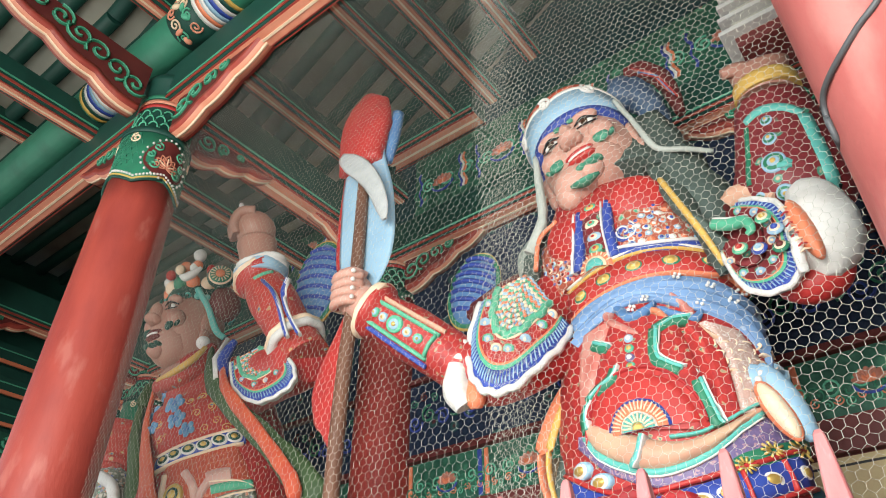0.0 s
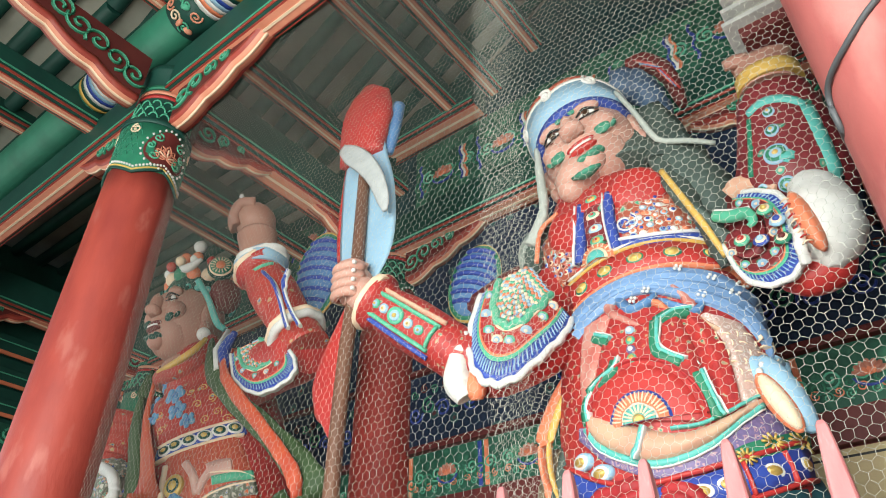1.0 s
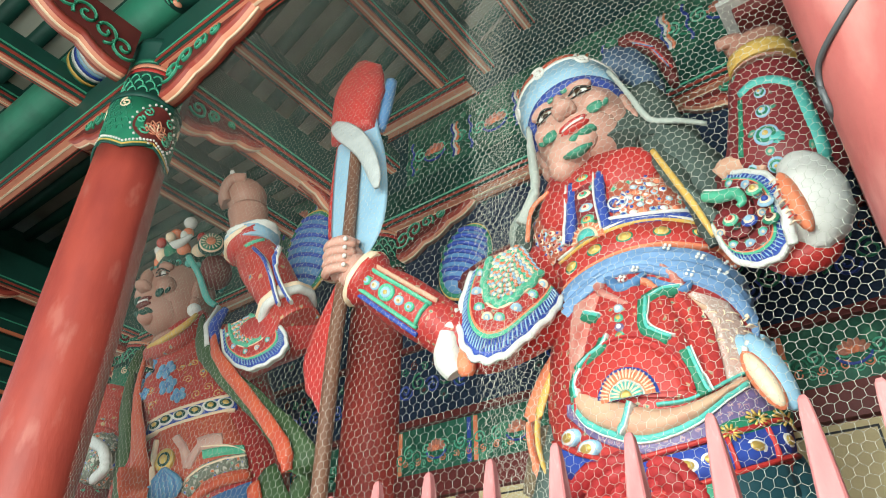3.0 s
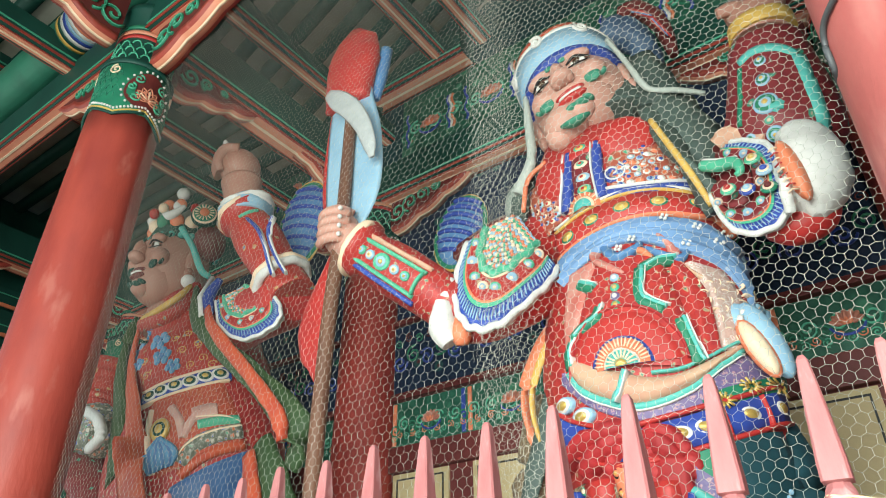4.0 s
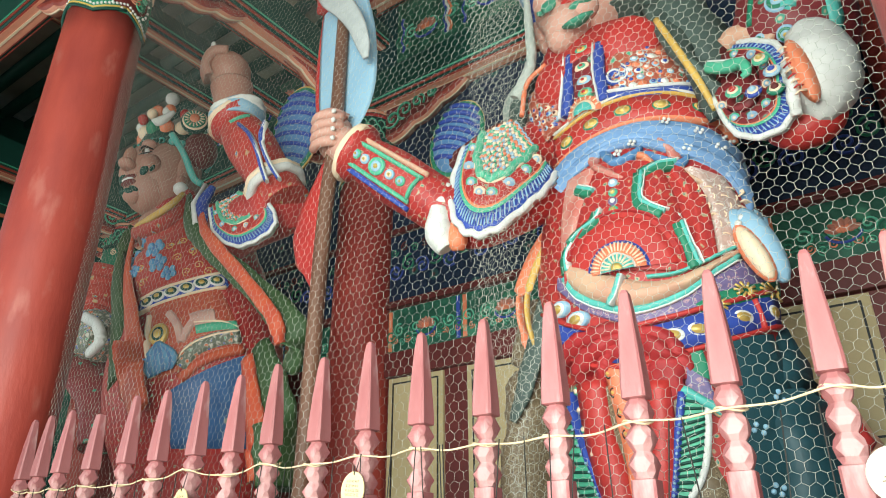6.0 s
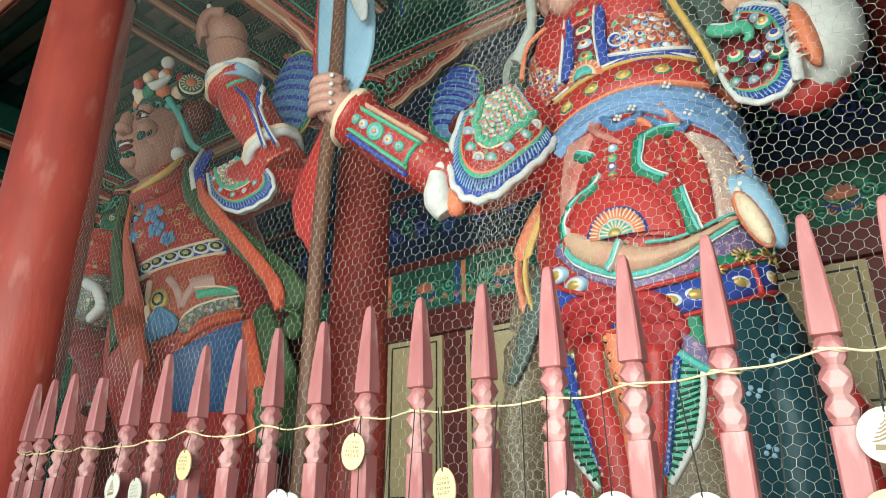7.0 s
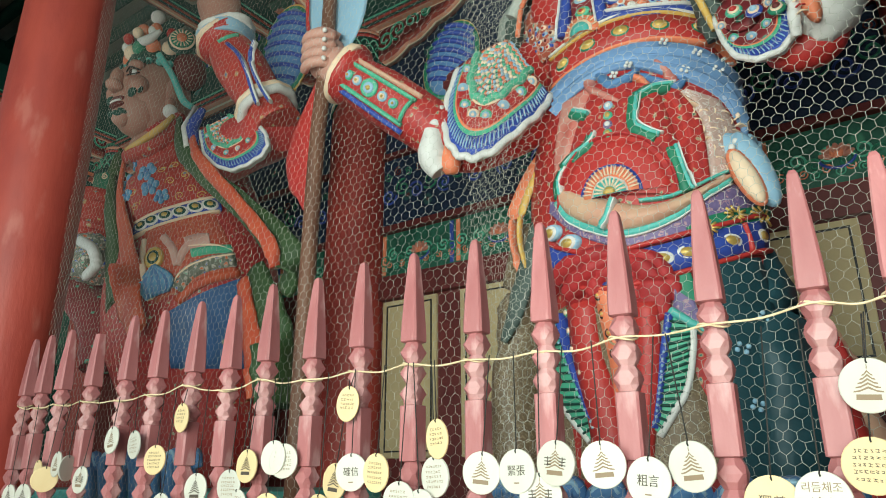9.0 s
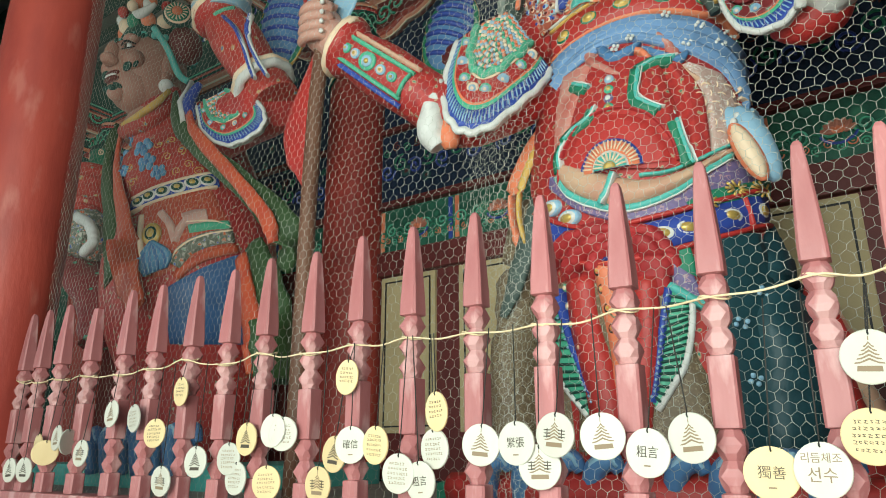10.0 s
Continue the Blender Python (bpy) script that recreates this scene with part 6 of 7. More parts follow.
for dz in (0.046, -0.046):
    strip(bm, two, [(u, z + dz) for u, z in bt], 0.014, "cream", 0.020, 24, True, 0.006)
for u, z in ((-0.249, 2.778), (-0.199, 2.801), (-0.131, 2.822), (-0.059, 2.844), (0.011, 2.874), (0.080, 2.896)):
    medal(bm, two, u, z, [(0.044, "white"), (0.034, "dkgreen"), (0.018, "gold")], 0.75, 0.026)
# blue blossoms with gold sprigs
for (u, z), r in (((-0.445, 3.167), 0.055), ((-0.280, 3.119), 0.060), ((-0.243, 3.012), 0.055), ((-0.170, 2.944), 0.045), ((-0.382, 3.002), 0.040), ((-0.405, 3.289), 0.035)):
    for k in range(5):
        a = 2 * math.pi * k / 5 + u * 9
        q, n = two.at(u + r * 0.6 * math.cos(a), z + r * 0.6 * math.sin(a), 0.014)
        blob(bm, q, (r * 0.45, r * 0.30, r * 0.45), R["skyblue"], seg=10, rings=6)
    medal(bm, two, u, z, [(r * 0.30, "midblue")], 1, 0.026)
for (u, z), h in (((-0.194, 3.120), 1), ((-0.130, 3.141), -1), ((-0.025, 2.987), 1), ((-0.077, 2.945), -1), ((0.031, 2.950), 1), ((-0.138, 3.034), -1), ((-0.310, 2.910), 1), ((-0.344, 3.012), -1), ((-0.069, 3.070), 1)):
    curl(bm, two, u, z, 0.026, "gold", "yellow", h, u * 20)
    curl(bm, two, u + 0.030, z - 0.025, 0.018, "gold", "ltgreen", -h, u * 9)
    curl(bm, two, u - 0.028, z + 0.020, 0.014, "gold", "yellow", h, u * 5)
# beast mask on the belly: pink ribbon, pale brow, green lip, scaled crescent, clasp with a blue tassel
for pts, w, mt in (([(-0.125, 2.696), (-0.071, 2.627), (-0.033, 2.535)], 0.045, "ribbon"), ([(-0.038, 2.535), (-0.013, 2.613), (0.020, 2.677)], 0.045, "ribbon"), ([(-0.008, 2.650), (0.043, 2.673), (0.102, 2.686)], 0.085, "ribbon"),
                   ([(0.022, 2.602), (0.119, 2.630), (0.208, 2.652)], 0.050, "ltgreen"), ([(0.008, 2.639), (0.129, 2.657), (0.215, 2.640)], 0.014, "cream"),
                   ([(-0.028, 2.411), (0.018, 2.491), (0.104, 2.549), (0.231, 2.599)], 0.085, "scales"), ([(-0.019, 2.352), (0.043, 2.419), (0.128, 2.476), (0.257, 2.532)], 0.050, "redorange"),
                   ([(-0.048, 2.433), (0.001, 2.513), (0.093, 2.572), (0.223, 2.623)], 0.018, "cream"), ([(-0.222, 2.685), (-0.206, 2.530), (-0.151, 2.359)], 0.030, "cream")):
    strip(bm, two, pts, w, mt, 0.016, 18, True, 0.012)
medal(bm, two, *(-0.148, 2.572), [(0.050, "gold"), (0.034, "dkgreen"), (0.022, "gold")], 1.2, 0.036)
for k in range(9):
    q0, n = two.at(*(-0.136, 2.525), 0.035)
    q1, _ = two.at(*((np.array((-0.169, 2.428)) * (8 - k) + np.array((-0.053, 2.461)) * k) / 8), 0.045)
    q2, _ = two.at(*((np.array((-0.156, 2.354)) * (8 - k) + np.array((-0.059, 2.397)) * k) / 8), 0.030)
    tube(bm, [(*q0, 0.014), (*q1, 0.020), (*q2, 0.007)], R[("skyblue", "midblue")[k % 2]], 10, 8)
# face and crown
face(bm, (-3.08, 0.96, 3.72), (0.20, 0.235, 0.30), "skin2", "dkgreen", 4, -4, lips="maroon")
tube(bm, [(-3.08, 1.02, 3.46, 0.16), (-3.05, 1.05, 3.35, 0.19)], R["skin2"], 6, 20)
tube(bm, [(-3.112, 0.860, 3.352, 0.014), (-2.879, 0.820, 3.326, 0.020), (-2.745, 0.840, 3.374, 0.020), (-2.741, 0.900, 3.473, 0.014)], R["yellow"], 20, 8)
tube(bm, [(-3.180, 0.920, 3.349, 0.05), (-2.912, 0.880, 3.324, 0.06), (-2.800, 0.920, 3.396, 0.06), (-2.839, 1.000, 3.530, 0.05)], R["floral"], 20, 12)
lathe(bm, [(0.20, 3.86), (0.215, 3.90), (0.21, 3.96), (0.17, 3.98)], 32, (-3.08, 1.0, 0), R["dkgreen"])
for k in range(15):
    a = radians(-150 + 16 * k)
    blob(bm, (-3.08 + 0.215 * math.cos(a), 1.0 + 0.215 * math.sin(a), 3.88), (0.022,) * 3, R["turq"], seg=8, rings=6)
for k in range(7):
    a = radians(-130 + 26 * k)
    c = Vector((-3.08 + 0.20 * math.cos(a), 1.0 + 0.20 * math.sin(a), 3.99))
    blob(bm, c, (0.045, 0.045, 0.05), R[("orange", "cream", "green")[k % 3]], seg=10, rings=7)
    blob(bm, c + Vector((0.03 * math.cos(a), 0.03 * math.sin(a), 0.09)), (0.032, 0.032, 0.036), R[("white", "red", "cream")[k % 3]], seg=10, rings=7)
for c, r in (((-2.93, 0.83, 4.18), 0.042), ((-3.05, 0.82, 4.13), 0.04), ((-2.93, 0.83, 4.10), 0.035)):
    blob(bm, c, (r, r, r), R["white" if r > 0.041 else "orange"])
tube(bm, [(-3.02, 0.78, 4.03, 0.012), (-2.95, 0.79, 4.0, 0.03), (-2.86, 0.82, 4.05, 0.012)], R["white"], 12, 8)
dd = Vector((0.75, -0.66, 0.05)).normalized()
s, u = frame_of(dd)
for k, (r, mt) in enumerate(((0.085, "dkgreen"), (0.075, "cream"), (0.066, "green"), (0.03, "orange"))):
    c = Vector((-2.80, 0.93, 4.02)) + dd * 0.010 * k
    loft(bm, [[c + dd * h + (s * math.cos(a) + u * math.sin(a)) * r * f for a in [2 * math.pi * j / 24 for j in range(24)]] for f, h in ((1, -0.02), (1, 0), (0.9, 0.008), (0.05, 0.010))], R[mt])
for k in range(16):
    a = 2 * math.pi * k / 16
    c = Vector((-2.80, 0.93, 4.02)) + dd * 0.03
    line(bm, [c + (s * math.cos(a) + u * math.sin(a)) * 0.035, c + (s * math.cos(a) + u * math.sin(a)) * 0.06], 0.004, R["cream"], 5)
blob(bm, (-2.86, 1.04, 3.88), (0.09, 0.11, 0.12), R["maroon"])
tube(bm, [(-2.90, 0.85, 3.92, 0.02), (-2.85, 0.92, 3.80, 0.02), (-2.83, 1.0, 3.66, 0.022), (-2.80, 1.05, 3.62, 0.02)], R["turq"], 14, 8)
blob(bm, (-2.845, 0.94, 3.555), (0.042,) * 3, R["white"])
# arm raised to a fist
arm(bm, (-2.60, 1.08, 3.18), (-1.86, 0.93, 3.14), (-2.17, 0.80, 3.66), 0.14, 0.120, 0.105, "floral", "scales", heading=48, cover=0.76, flare=0.92, plain=True)
cape(bm, [(-2.40, 0.86, 3.25), (-2.281, 0.83, 3.063), (-2.072, 0.81, 2.92), (-1.917, 0.81, 2.902), (-1.807, 0.82, 2.945), (-1.817, 0.83, 3.029), (-1.934, 0.84, 3.161), (-2.10, 0.86, 3.26)],
     (-2.28, 0.90, 3.29), (0.62, -0.74, -0.25), 0.03, wide=0.10)
tube(bm, [(-2.46, 0.90, 3.42, 0.02), (-2.47, 0.86, 3.30, 0.035), (-2.40, 0.84, 3.17, 0.02)], R["blue"], 14, 10)
line(bm, [(-2.50, 0.88, 3.44), (-2.51, 0.83, 3.30), (-2.43, 0.81, 3.15)], 0.014, R["white"], 8)
for zz, rr, tt in ((0.20, 0.135, 0.024), (0.25, 0.140, 0.018)):
    cc = Vector((-1.86, 0.93, 3.14)).lerp(Vector((-2.17, 0.80, 3.66)), zz)
    s_, u_ = frame_of((-0.31, -0.13, 0.52))
    line(bm, [cc + (s_ * math.cos(a) + u_ * math.sin(a)) * rr * (1 + 0.03 * math.sin(9 * a)) for a in [2 * math.pi * j / 36 for j in range(37)]], tt, R["white" if zz < 0.22 else "cream"], 8)
tube(bm, [(-2.17, 0.80, 3.66, 0.13), (-2.18, 0.795, 3.72, 0.145), (-2.19, 0.79, 3.76, 0.12)], R["ltblue"], 10, 24, wobble=0.1)
for wave in ([(-1.823, 0.765, 3.176), (-1.846, 0.745, 3.253), (-1.873, 0.725, 3.350), (-1.931, 0.715, 3.457), (-2.028, 0.715, 3.558)], [(-1.746, 0.775, 3.167), (-1.786, 0.750, 3.244), (-1.820, 0.725, 3.330), (-1.841, 0.715, 3.422), (-1.826, 0.720, 3.493)]):
    tube(bm, [(*p, 0.020, 0.010) for p in wave], R["white"], 24, 8)
    tube(bm, [(p[0], p[1] - 0.008, p[2], 0.013, 0.010) for p in wave], R["blue"], 24, 8)
tube(bm, [(-2.17, 0.80, 3.70, 0.135), (-2.18, 0.795, 3.735, 0.152), (-2.185, 0.79, 3.755, 0.135)], R["white"], 10, 26, wobble=0.25)
tube(bm, [(-2.18, 0.79, 3.68, 0.11), (-2.21, 0.78, 3.82, 0.105), (-2.23, 0.77, 3.92, 0.115)], R["skin2"], 12, 18)
fist(bm, (-2.26, 0.76, 4.03), (-0.75, 0.45, 0.35), (-0.45, -0.72, 0.5), 0.128, "skin2")
# blue quilted sleeve end behind, seen past the staff
quilt(bm, (-2.16, 1.20, 3.84), 0.14, 0.29, 6, (-2.30, 1.15, 3.30))
# scarf, olive with an orange border, falling from the shoulder, and orange robe edges
for pts, mt in (([(-2.769, 0.960, 3.471, 0.02, 0.04), (-2.528, 0.840, 3.185, 0.02, 0.055), (-2.229, 0.820, 2.932, 0.02, 0.055), (-1.946, 0.850, 2.696, 0.025, 0.060), (-1.743, 0.880, 2.513, 0.03, 0.075), (-1.664, 0.900, 2.377, 0.03, 0.08), (-1.716, 0.920, 2.280, 0.03, 0.06)], "olive"),
                ([(-2.539, 0.900, 3.335, 0.016, 0.030), (-2.323, 0.800, 3.076, 0.016, 0.034), (-2.051, 0.790, 2.816, 0.016, 0.034), (-1.825, 0.800, 2.599, 0.016, 0.034), (-1.723, 0.820, 2.468, 0.018, 0.036), (-1.702, 0.840, 2.370, 0.02, 0.026)], "redorange"),
                ([(-3.404, 0.980, 3.476, 0.02, 0.030), (-3.325, 0.920, 3.125, 0.03, 0.060), (-3.069, 0.840, 2.767, 0.03, 0.08), (-2.872, 0.800, 2.359, 0.03, 0.09)], "olive"),
                ([(-3.270, 0.940, 3.414, 0.014, 0.022), (-3.070, 0.840, 3.036, 0.016, 0.045), (-2.734, 0.745, 2.615, 0.02, 0.085), (-2.666, 0.745, 2.375, 0.02, 0.095), (-2.538, 0.745, 2.172, 0.018, 0.07)], "redorange"),
                ([(-3.763, 1.000, 2.911, 0.10, 0.10), (-3.422, 0.900, 2.750, 0.15, 0.14), (-3.226, 0.880, 2.644, 0.10, 0.10)], "scales"),
                ([(-3.635, 1.000, 3.226, 0.14, 0.10), (-3.572, 0.950, 2.970, 0.16, 0.12), (-3.512, 0.920, 2.807, 0.13, 0.12)], "floral"),
                ([(-3.324, 0.780, 2.802, 0.02, 0.03), (-3.122, 0.760, 2.708, 0.03, 0.03), (-3.055, 0.760, 2.601, 0.03, 0.03), (-3.191, 0.780, 2.567, 0.02, 0.03)], "white"),
                ([(-3.816, 1.000, 2.739, 0.16, 0.10), (-3.511, 1.000, 2.552, 0.22, 0.10), (-3.271, 1.000, 2.327, 0.2, 0.10), (-3.171, 1.000, 2.081, 0.18, 0.10)], "maroonflower")):
    tube(bm, pts, R[mt], 30, 14, wobble=0.2)
for pts, mt in (([(-2.091, 0.980, 2.399, 0.02, 0.05), (-2.002, 0.960, 2.218, 0.03, 0.055), (-1.926, 0.950, 2.027, 0.03, 0.06), (-1.878, 0.950, 1.828, 0.03, 0.06)], "redorange"),
                ([(-2.053, 1.020, 2.459, 0.03, 0.07), (-1.923, 1.000, 2.242, 0.04, 0.11), (-1.857, 1.000, 2.027, 0.05, 0.12), (-1.817, 1.000, 1.804, 0.05, 0.12)], "olive")):
    tube(bm, pts, R[mt], 24, 14, wobble=0.2)
for i in range(7):
    a = -2.72 + 0.12 * i
    p = [(a, 0.74, 1.42, 0.03), (a + 0.02, 0.71, 1.56, 0.035), (a + 0.07, 0.70, 1.60, 0.03), (a + 0.09, 0.71, 1.55, 0.018)]
    tube(bm, p, R["midblue"], 14, 8)
    tube(bm, [(q[0], q[1] - 0.022, q[2] + 0.012, q[3] * 0.35) for q in p], R["ltblue"], 14, 6)
box(bm, (-3.5, 0.76, 1.355), (-1.75, 1.65, 1.46), 0.02, R["turq"])
finish("guardian_statue", bm, "painted guardian statue with raised fist and jewelled crown", "statue")


# ---------------------------------------------------------------- painted rear wall
VINEGREEN = ornate("green_vine_painting", (0.018, 0.085, 0.055), (0.06, 0.22, 0.13), (0.30, 0.09, 0.05), 7, r0=0.10, r1=0.26, speck=(0.04, 0.16, 0.10))
LOTUSPINK = material("faded_lotus_pink", (0.50, 0.20, 0.14), 0.5, (0.36, 0.12, 0.08), 20, 0.8)
NAVY = ornate("dark_navy_painting", (0.014, 0.030, 0.066), (0.03, 0.09, 0.09), (0.10, 0.03, 0.035), 6, r0=0.08, r1=0.2)


def lotus(parent, x, y, z, s, flip=1):
    """A painted lotus in low relief on a wall that faces -y."""
    b = bmesh.new()
    for k in range(7):
        a = (k - 3) * 0.42
        blob(b, (x + s * 0.55 * math.sin(a) * flip, y - 0.004 - 0.002 * (k % 2), z + s * 0.45 * math.cos(a) - s * 0.2), (s * 0.20, 0.008, s * 0.42), 0, (0, math.degrees(a) * flip, 0), 10, 6)
    for k in range(3):
        blob(b, (x + (k - 1) * s * 0.22, y - 0.010, z - s * 0.05), (s * 0.14, 0.006, s * 0.26), 1, (0, (k - 1) * 25, 0), 10, 6)
    for t in range(1):
        line(b, [(x + s * (0.95 * math.cos(q)), y - 0.004, z - s * 0.1 + s * 0.75 * math.sin(q)) for q in [3.4 + 2.6 * i / 12 for i in range(13)]], s * 0.09, 2)
    part("painted_lotus", b, [LOTUSPINK, ORANGE, BLUE], parent)


def scrolls(parent, x0, x1, y, z, s, n, mats):
    b = bmesh.new()
    for i in range(n):
        x = x0 + (x1 - x0) * (i + 0.5) / n
        zz = z + s * 0.35 * (1 if i % 2 else -1)
        line(b, [(p, y - 0.003, q) for p, q in spiral(x, zz, s, 1.5, 22, i * 1.3, 1 if i % 2 else -1)], s * 0.13, i % 2, 5)
    part("painted_scroll", b, mats, parent)


frieze = thing("wall_painting", (0, 0, 0), "green painted friezes with lotus and scrolls above beige panels", "wall panelling", kind="structure")
WY = 1.86


def band(nm, x0, x1, z0, z1, out, mat, parent=frieze, bevel=0.004):
    b = bmesh.new()
    box(b, (x0, WY - out, z0), (x1, WY + 0.01, z1), bevel)
    return part(nm, b, mat, parent)


for x0, x1 in ((-4.78, -2.30), (-1.94, 0.62), (0.98, 1.6)):
    band("maroon_wall_board", x0, x1, 1.37, 2.45, 0.02, MAROON)
    band("maroon_rail", x0, x1, 2.45, 2.585, 0.06, MAROON)
    f = band("lower_frieze", x0, x1, 2.59, 2.845, 0.03, VINEGREEN)
    band("thin_rail", x0, x1, 2.85, 2.89, 0.06, MAROON)
    g = band("upper_frieze", x0, x1, 2.895, 3.32, 0.03, NAVY)
    band("thin_rail", x0, x1, 3.325, 3.36, 0.05, MAROON)
    band("dark_panel", x0, x1, 3.365, 4.23, 0.02, NAVY)
    up = band("painted_panel", x0, x1, 4.52, 5.19, 0.03, VINEGREEN)
    for k in range(5):
        cx = x0 + (x1 - x0) * (k + 0.5) / 5
        lotus(f, cx + 0.02, WY - 0.032, 2.715, 0.070)
        lotus(up, cx, WY - 0.032, 4.86, 0.10)
        for mat, dx in ((BLUE, 0.16), (ORANGE, 0.20), (BLUE, -0.20), (WHITE, 0.18)):
            b = bmesh.new()
            line(b, [(cx + dx + 0.012 * math.sin(i * 1.4), WY - 0.034, 4.72 + 0.30 * i / 9) for i in range(10)], 0.011)
            part("painted_stripe", b, mat, up)
        for s in (-1, 1):
            b = bmesh.new()
            box(b, (cx + s * 0.235 - 0.012, WY - 0.036, 2.60), (cx + s * 0.235 + 0.012, WY - 0.028, 2.835))
            part("painted_bar", b, (ORANGE, BLUE)[s > 0], f)
    scrolls(f, x0, x1, WY - 0.032, 2.70, 0.040, 44, [GREEN, LTGREEN])
    scrolls(f, x0, x1, WY - 0.032, 2.65, 0.022, 60, [LTGREEN, ORANGE])
    scrolls(g, x0, x1, WY - 0.032, 3.10, 0.055, 26, [BLUE, GREEN])
    scrolls(g, x0, x1, WY - 0.032, 3.22, 0.030, 34, [GREEN, MAROON])
    scrolls(up, x0, x1, WY - 0.032, 4.85, 0.060, 30, [GREEN, LTGREEN])
for x0, x1, z0, z1 in ((-1.92, -1.55, 1.60, 2.445), (-0.04, 0.41, 1.885, 2.445), (-1.40, -0.95, 1.60, 2.445), (-3.4, -2.95, 1.6, 2.445)):
    pan = band("beige_panel", x0, x1, z0, z1 - 0.003, 0.035, BEIGE)
    w = 0.030
    for a0, a1, b0, b1 in ((x0 + w, x1 - w, z1 - w - 0.008, z1 - w), (x0 + w, x1 - w, z0 + w, z0 + w + 0.008), (x0 + w, x0 + w + 0.008, z0 + w + 0.009, z1 - w - 0.009), (x1 - w - 0.008, x1 - w, z0 + w + 0.009, z1 - w - 0.009)):
        b = bmesh.new()
        box(b, (a0, WY - 0.039, b0), (a1, WY - 0.034, b1))
        part("black_line", b, BLACK, pan)
band("dark_shelf", -0.06, 0.62, 1.80, 1.87, 0.10, MAROON)

# timbers and painting on the end wall
endwall = thing("end_wall_painting", (0, 0, 0), "green end wall timbers with thin salmon lines and vines", "wall panelling", kind="structure")
for z, h in ((3.62, 0.13), (3.86, 0.13), (4.10, 0.16), (4.62, 0.18)):
    b = bmesh.new()
    box(b, (-5.41, 0.12, z), (-5.32, 1.85, z + h), 0.006)
    part("timber", b, DKGREEN, endwall)
    b = bmesh.new()
    box(b, (-5.322, 0.12, z - 0.012), (-5.305, 1.85, z + 0.016))
    part("salmon_line", b, ORANGE, endwall)
    b = bmesh.new()
    box(b, (-5.322, 0.12, z + h * 0.6), (-5.314, 1.85, z + h * 0.6 + 0.008))
    part("pale_line", b, LTGREEN, endwall)
b = bmesh.new()
box(b, (-5.41, 0.12, 2.4), (-5.36, 1.85, 3.58))
part("vine_panel", b, VINEGREEN, endwall)
b = bmesh.new()
for i in range(26):
    cy, cz = 0.25 + 0.24 * (i % 7), 3.45 - 0.22 * (i // 7) + 0.05 * (i % 2)
    line(b, [(-5.355, p, q) for p, q in spiral(cy, cz, 0.08, 1.6, 22, i, 1 if i % 2 else -1)], 0.013, i % 2, 5)
part("painted_scroll", b, [GREEN, LTGREEN], endwall)
for i in range(4):
    b = bmesh.new()
    for k in range(6):
        a = 2 * math.pi * k / 6
        blob(b, (-5.352, 0.42 + 0.38 * i + 0.05 * math.cos(a), 3.30 - 0.2 * (i % 2) + 0.05 * math.sin(a)), (0.010, 0.035, 0.035), 0, seg=8, rings=6)
    part("painted_blossom", b, ORANGE, endwall)


# ---------------------------------------------------------------- wooden wish plaques on dark strings
INK = material("brown_black_ink", (0.065, 0.048, 0.034), 0.6, bump=0)
FADEDINK = material("faded_brown_ink", (0.24, 0.165, 0.10), 0.6, bump=0)
STRING = material("dark_string", (0.03, 0.028, 0.025), 0.8, bump=0)
PALER = material("bleached_birch_wood", (0.55, 0.53, 0.47), 0.6, (0.49, 0.44, 0.35), 16, 0.7, vary=0.10, stretch=(1, 1, 0.2))


def written(body, size, x, z, parent, ink):
    cu = bpy.data.curves.new("writing", 'FONT')
    cu.body, cu.size, cu.align_x, cu.align_y, cu.extrude = body, size, 'CENTER', 'CENTER', 0.0002
    tmp = bpy.data.objects.new("tmp", cu)
    scene.collection.objects.link(tmp)
    me = bpy.data.meshes.new_from_object(tmp.evaluated_get(bpy.context.evaluated_depsgraph_get()))
    bpy.data.objects.remove(tmp)
    me.transform(Matrix.Translation((x, -0.0026, z)) @ Euler((radians(90), 0, 0)).to_matrix().to_4x4())
    me.materials.clear()
    me.materials.append(ink)
    ob = new("writing", me)
    ob.parent = parent
    return ob


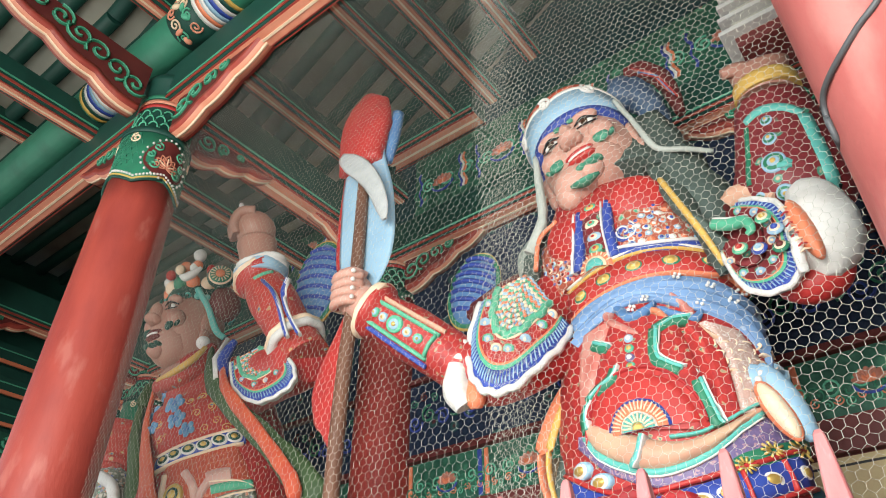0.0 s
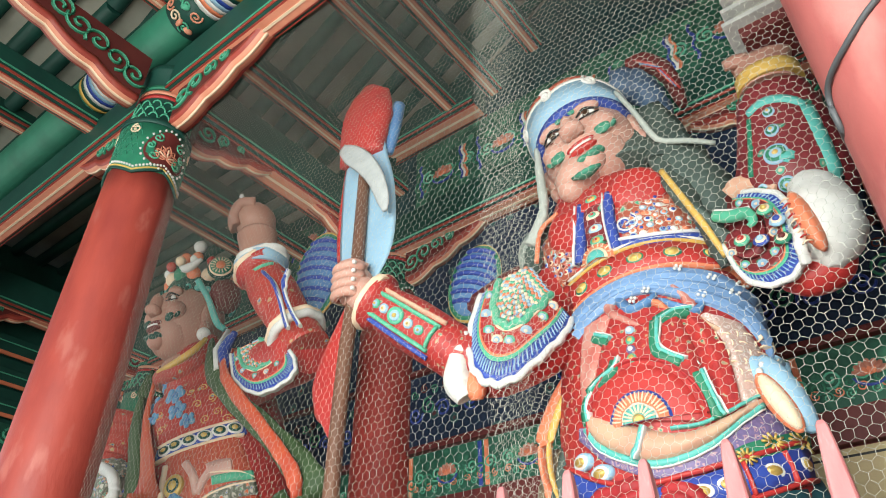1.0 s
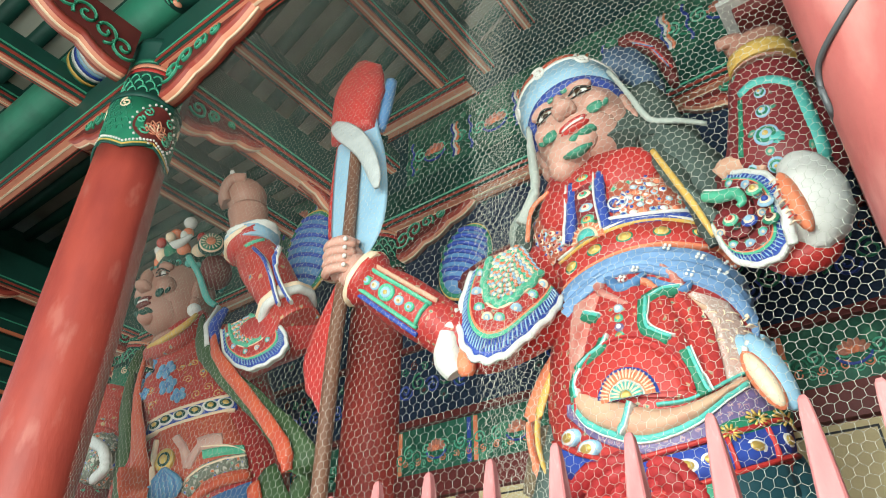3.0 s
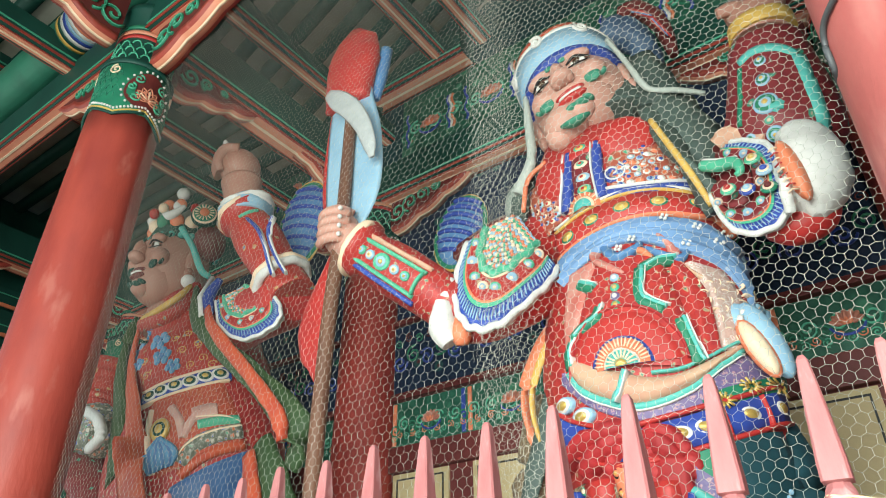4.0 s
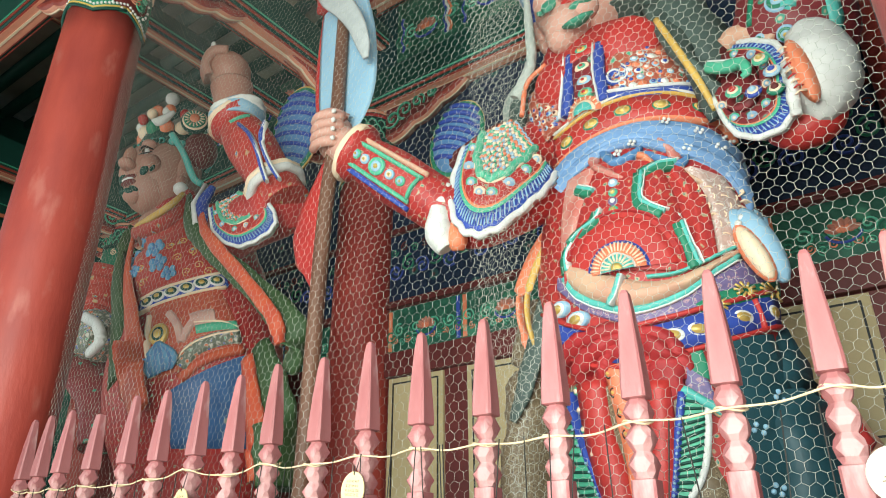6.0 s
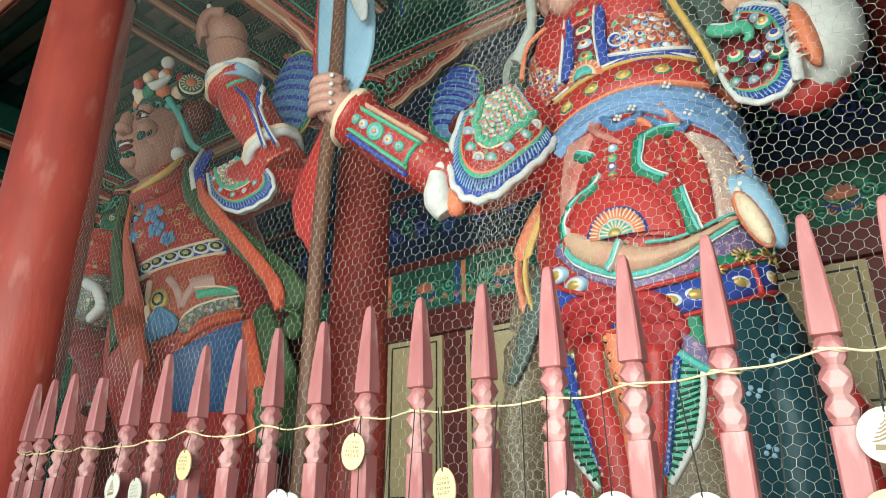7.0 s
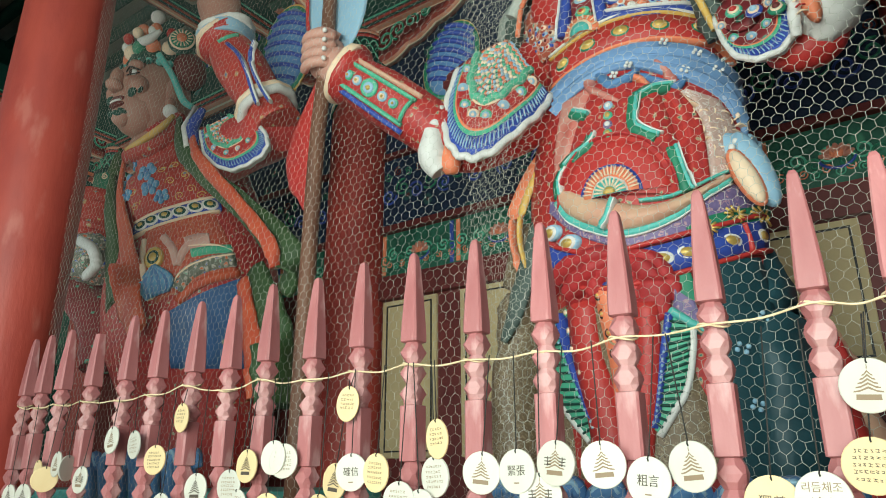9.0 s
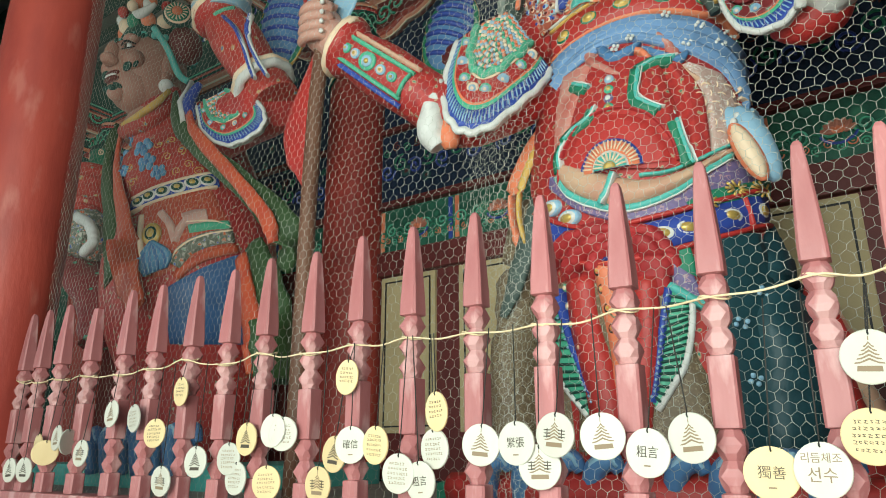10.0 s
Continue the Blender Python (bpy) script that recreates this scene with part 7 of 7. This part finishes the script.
def plaque(x, z, kind, r=0.0345):
    yaw = random.uniform(-14, 14)
    wide = 1.0
    if kind in "nk":
        yaw = random.choice((-1, 1)) * random.uniform(30, 40) + 30
    if kind in "N":
        wide = 0.72
    if kind == "e":
        yaw = 115
    yy = -0.030 - random.uniform(0.002, 0.014)
    words = {"p": "round pale wooden plaque with a printed pagoda hanging on string", "c": "round wooden plaque with a printed pagoda and written signs", "t": "round pale wooden plaque with lines of handwriting",
             "T": "round yellowish wooden plaque with dark handwriting", "N": "oval wooden plaque with lines of handwriting", "n": "round wooden plaque turned aside on its string", "k": "wooden plaque turned aside showing a printed pagoda",
             "b": "blank round wooden plaque half behind another", "e": "wooden plaque hanging edge-on"}
    ob = thing("wish_plaque", (x, yy, z), words.get(kind, "round pale wooden plaque with brush-written characters"), "wooden plaque", "wish plaques on the fence")
    ob.rotation_euler = (radians(random.uniform(-3, 3)), radians(random.uniform(-6, 6)), radians(yaw))
    b = bmesh.new()
    n = 36
    rings = [[Vector((k * r * wide * math.cos(2 * math.pi * j / n), y, k * r * math.sin(2 * math.pi * j / n))) for j in range(n)] for k, y in ((0.96, -0.0022), (1.0, -0.0014), (1.0, 0.0014), (0.96, 0.0022))]
    loft(b, rings)
    for f in b.faces:
        f.smooth = False
    disc = part("disc", b, PALEWOOD if kind in "TkNn" or random.random() < 0.2 else PALER, ob)
    if kind in "pck":
        b = bmesh.new()
        m = Matrix(((1, 0, 0, 0), (0, 0, -1, -0.0025), (0, 1, 0, 0), (0, 0, 0, 1)))
        for k in range(5):
            w, zz = r * (0.50 - 0.08 * k), r * (-0.26 + 0.15 * k)
            prism(b, [(-w, zz), (-w * 0.6, zz + r * 0.015), (0, zz + r * 0.14), (w * 0.6, zz + r * 0.015), (w, zz), (w * 0.95, zz + r * 0.05), (w * 0.55, zz + r * 0.085), (0, zz + r * 0.22), (-w * 0.55, zz + r * 0.085), (-w * 0.95, zz + r * 0.05)], 0.0003, m)
        prism(b, [(-r * 0.42, -r * 0.53), (r * 0.42, -r * 0.53), (r * 0.40, -r * 0.33), (-r * 0.40, -r * 0.33)], 0.0003, m)
        prism(b, [(-r * 0.02, r * 0.60), (r * 0.02, r * 0.60), (r * 0.012, r * 0.76), (-r * 0.012, r * 0.76)], 0.0003, m)
        part("printed_pagoda", b, FADEDINK if random.random() < 0.6 else INK, disc)
    if kind in "tTN":
        b = bmesh.new()
        for k in range(5 if kind != "N" else 4):
            zz = r * (0.48 - 0.24 * k)
            half = 0.62 * wide * math.sqrt(max(0.1, 1 - (zz / r) ** 2)) * r
            xx = -half
            while xx < half - 0.003:
                w = random.uniform(0.0025, 0.005)
                x1, h = min(xx + w, half), random.uniform(0.0012, 0.0022)
                zz += random.uniform(-0.0004, 0.0004)
                pen = 0.00042
                for p0, p1 in (((xx, zz + h), (x1, zz + h * random.uniform(0.2, 1))), ((xx, zz - h * random.uniform(0, 1)), (x1, zz - h)), ((random.uniform(xx, x1), zz + h), (random.uniform(xx, x1), zz - h))):
                    dx, dz = p1[0] - p0[0], p1[1] - p0[1]
                    l = math.hypot(dx, dz) + 1e-6
                    ex, ez = -dz / l * pen, dx / l * pen
                    q = [b.verts.new((px_, -0.0026, pz_)) for px_, pz_ in ((p0[0] - ex, p0[1] - ez), (p1[0] - ex, p1[1] - ez), (p1[0] + ex, p1[1] + ez), (p0[0] + ex, p0[1] + ez))]
                    b.faces.new(q)
                xx += w + random.uniform(0.0012, 0.003)
        tagged(part("handwriting", b, INK if kind != "t" else FADEDINK, disc), kind="stuff")
    if kind == "c":
        b = bmesh.new()
        for s in (-1, 1):
            for k in range(3):
                box(b, (s * r * 0.38 - 0.006, -0.0031, -0.004 + 0.005 * k), (s * r * 0.38 + 0.006, -0.0027, -0.0025 + 0.005 * k))
            box(b, (s * r * 0.38 - 0.0008, -0.0031, -0.005), (s * r * 0.38 + 0.0008, -0.0027, 0.009))
        tagged(part("brush_marks", b, INK, disc), kind="stuff")
    signs = {"h": "確信", "g": "粗言", "z": "緊張", "d": "獨善"}
    if kind in signs:
        written(signs[kind], 0.0175, 0, 0.0, disc, INK)
        b = bmesh.new()
        box(b, (-0.005, -0.0027, -r * 0.55), (0.005, -0.0022, -r * 0.49))
        part("small_mark", b, FADEDINK, disc)
    if kind == "s":
        written("리듬체조", 0.0135, 0, 0.014, disc, FADEDINK)
        written("선수", 0.020, 0, -0.007, disc, FADEDINK)
    b = bmesh.new()
    inv = Matrix.Rotation(-radians(yaw), 4, 'Z')
    top = inv @ Vector((random.uniform(-0.008, 0.008), 0.010, 1.722 - z))
    line(b, [(0, 0, r * 0.82), top * 0.5 + Vector((0, 0, r * 0.4)), top], 0.0011)
    line(b, [(0.001, -0.003, r * 0.80), (0, -0.004, r * 0.9), (0, 0, r * 1.02)], 0.0012)
    part("string", b, STRING, ob)
    return ob


for kind, x, z in (("p", -1.768, 1.463), ("p", -1.675, 1.465), ("n", -1.621, 1.53), ("n", -1.576, 1.512), ("p", -1.52, 1.552), ("e", -1.471, 1.541), ("c", -1.384, 1.511), ("p", -1.252, 1.609), ("t", -1.151, 1.595), ("T", -1.052, 1.557), ("N", -0.977, 1.653), ("c", -1.011, 1.448), ("p", -0.882, 1.492)):
    plaque(x, z, kind)
for kind, x, z in (("t", -0.778, 1.499), ("t", -0.752, 1.459), ("k", -0.723, 1.54), ("t", -0.65, 1.452), ("b", -0.634, 1.556), ("t", -0.608, 1.549), ("c", -0.501, 1.452), ("k", -0.464, 1.509), ("N", -0.434, 1.654), ("h", -0.418, 1.526), ("T", -0.354, 1.525), ("t", -0.302, 1.476), ("g", -0.255, 1.463)):
    plaque(x, z, kind)
for kind, x, z in (("t", -0.227, 1.518), ("N", -0.216, 1.581), ("p", -0.132, 1.524), ("z", -0.059, 1.526), ("c", -0.021, 1.49), ("c", 0.009, 1.538), ("p", 0.088, 1.535), ("g", 0.155, 1.511), ("p", 0.218, 1.531), ("d", 0.313, 1.485), ("s", 0.374, 1.49), ("p", 0.445, 1.626), ("T", 0.433, 1.53)):
    plaque(x, z, kind)
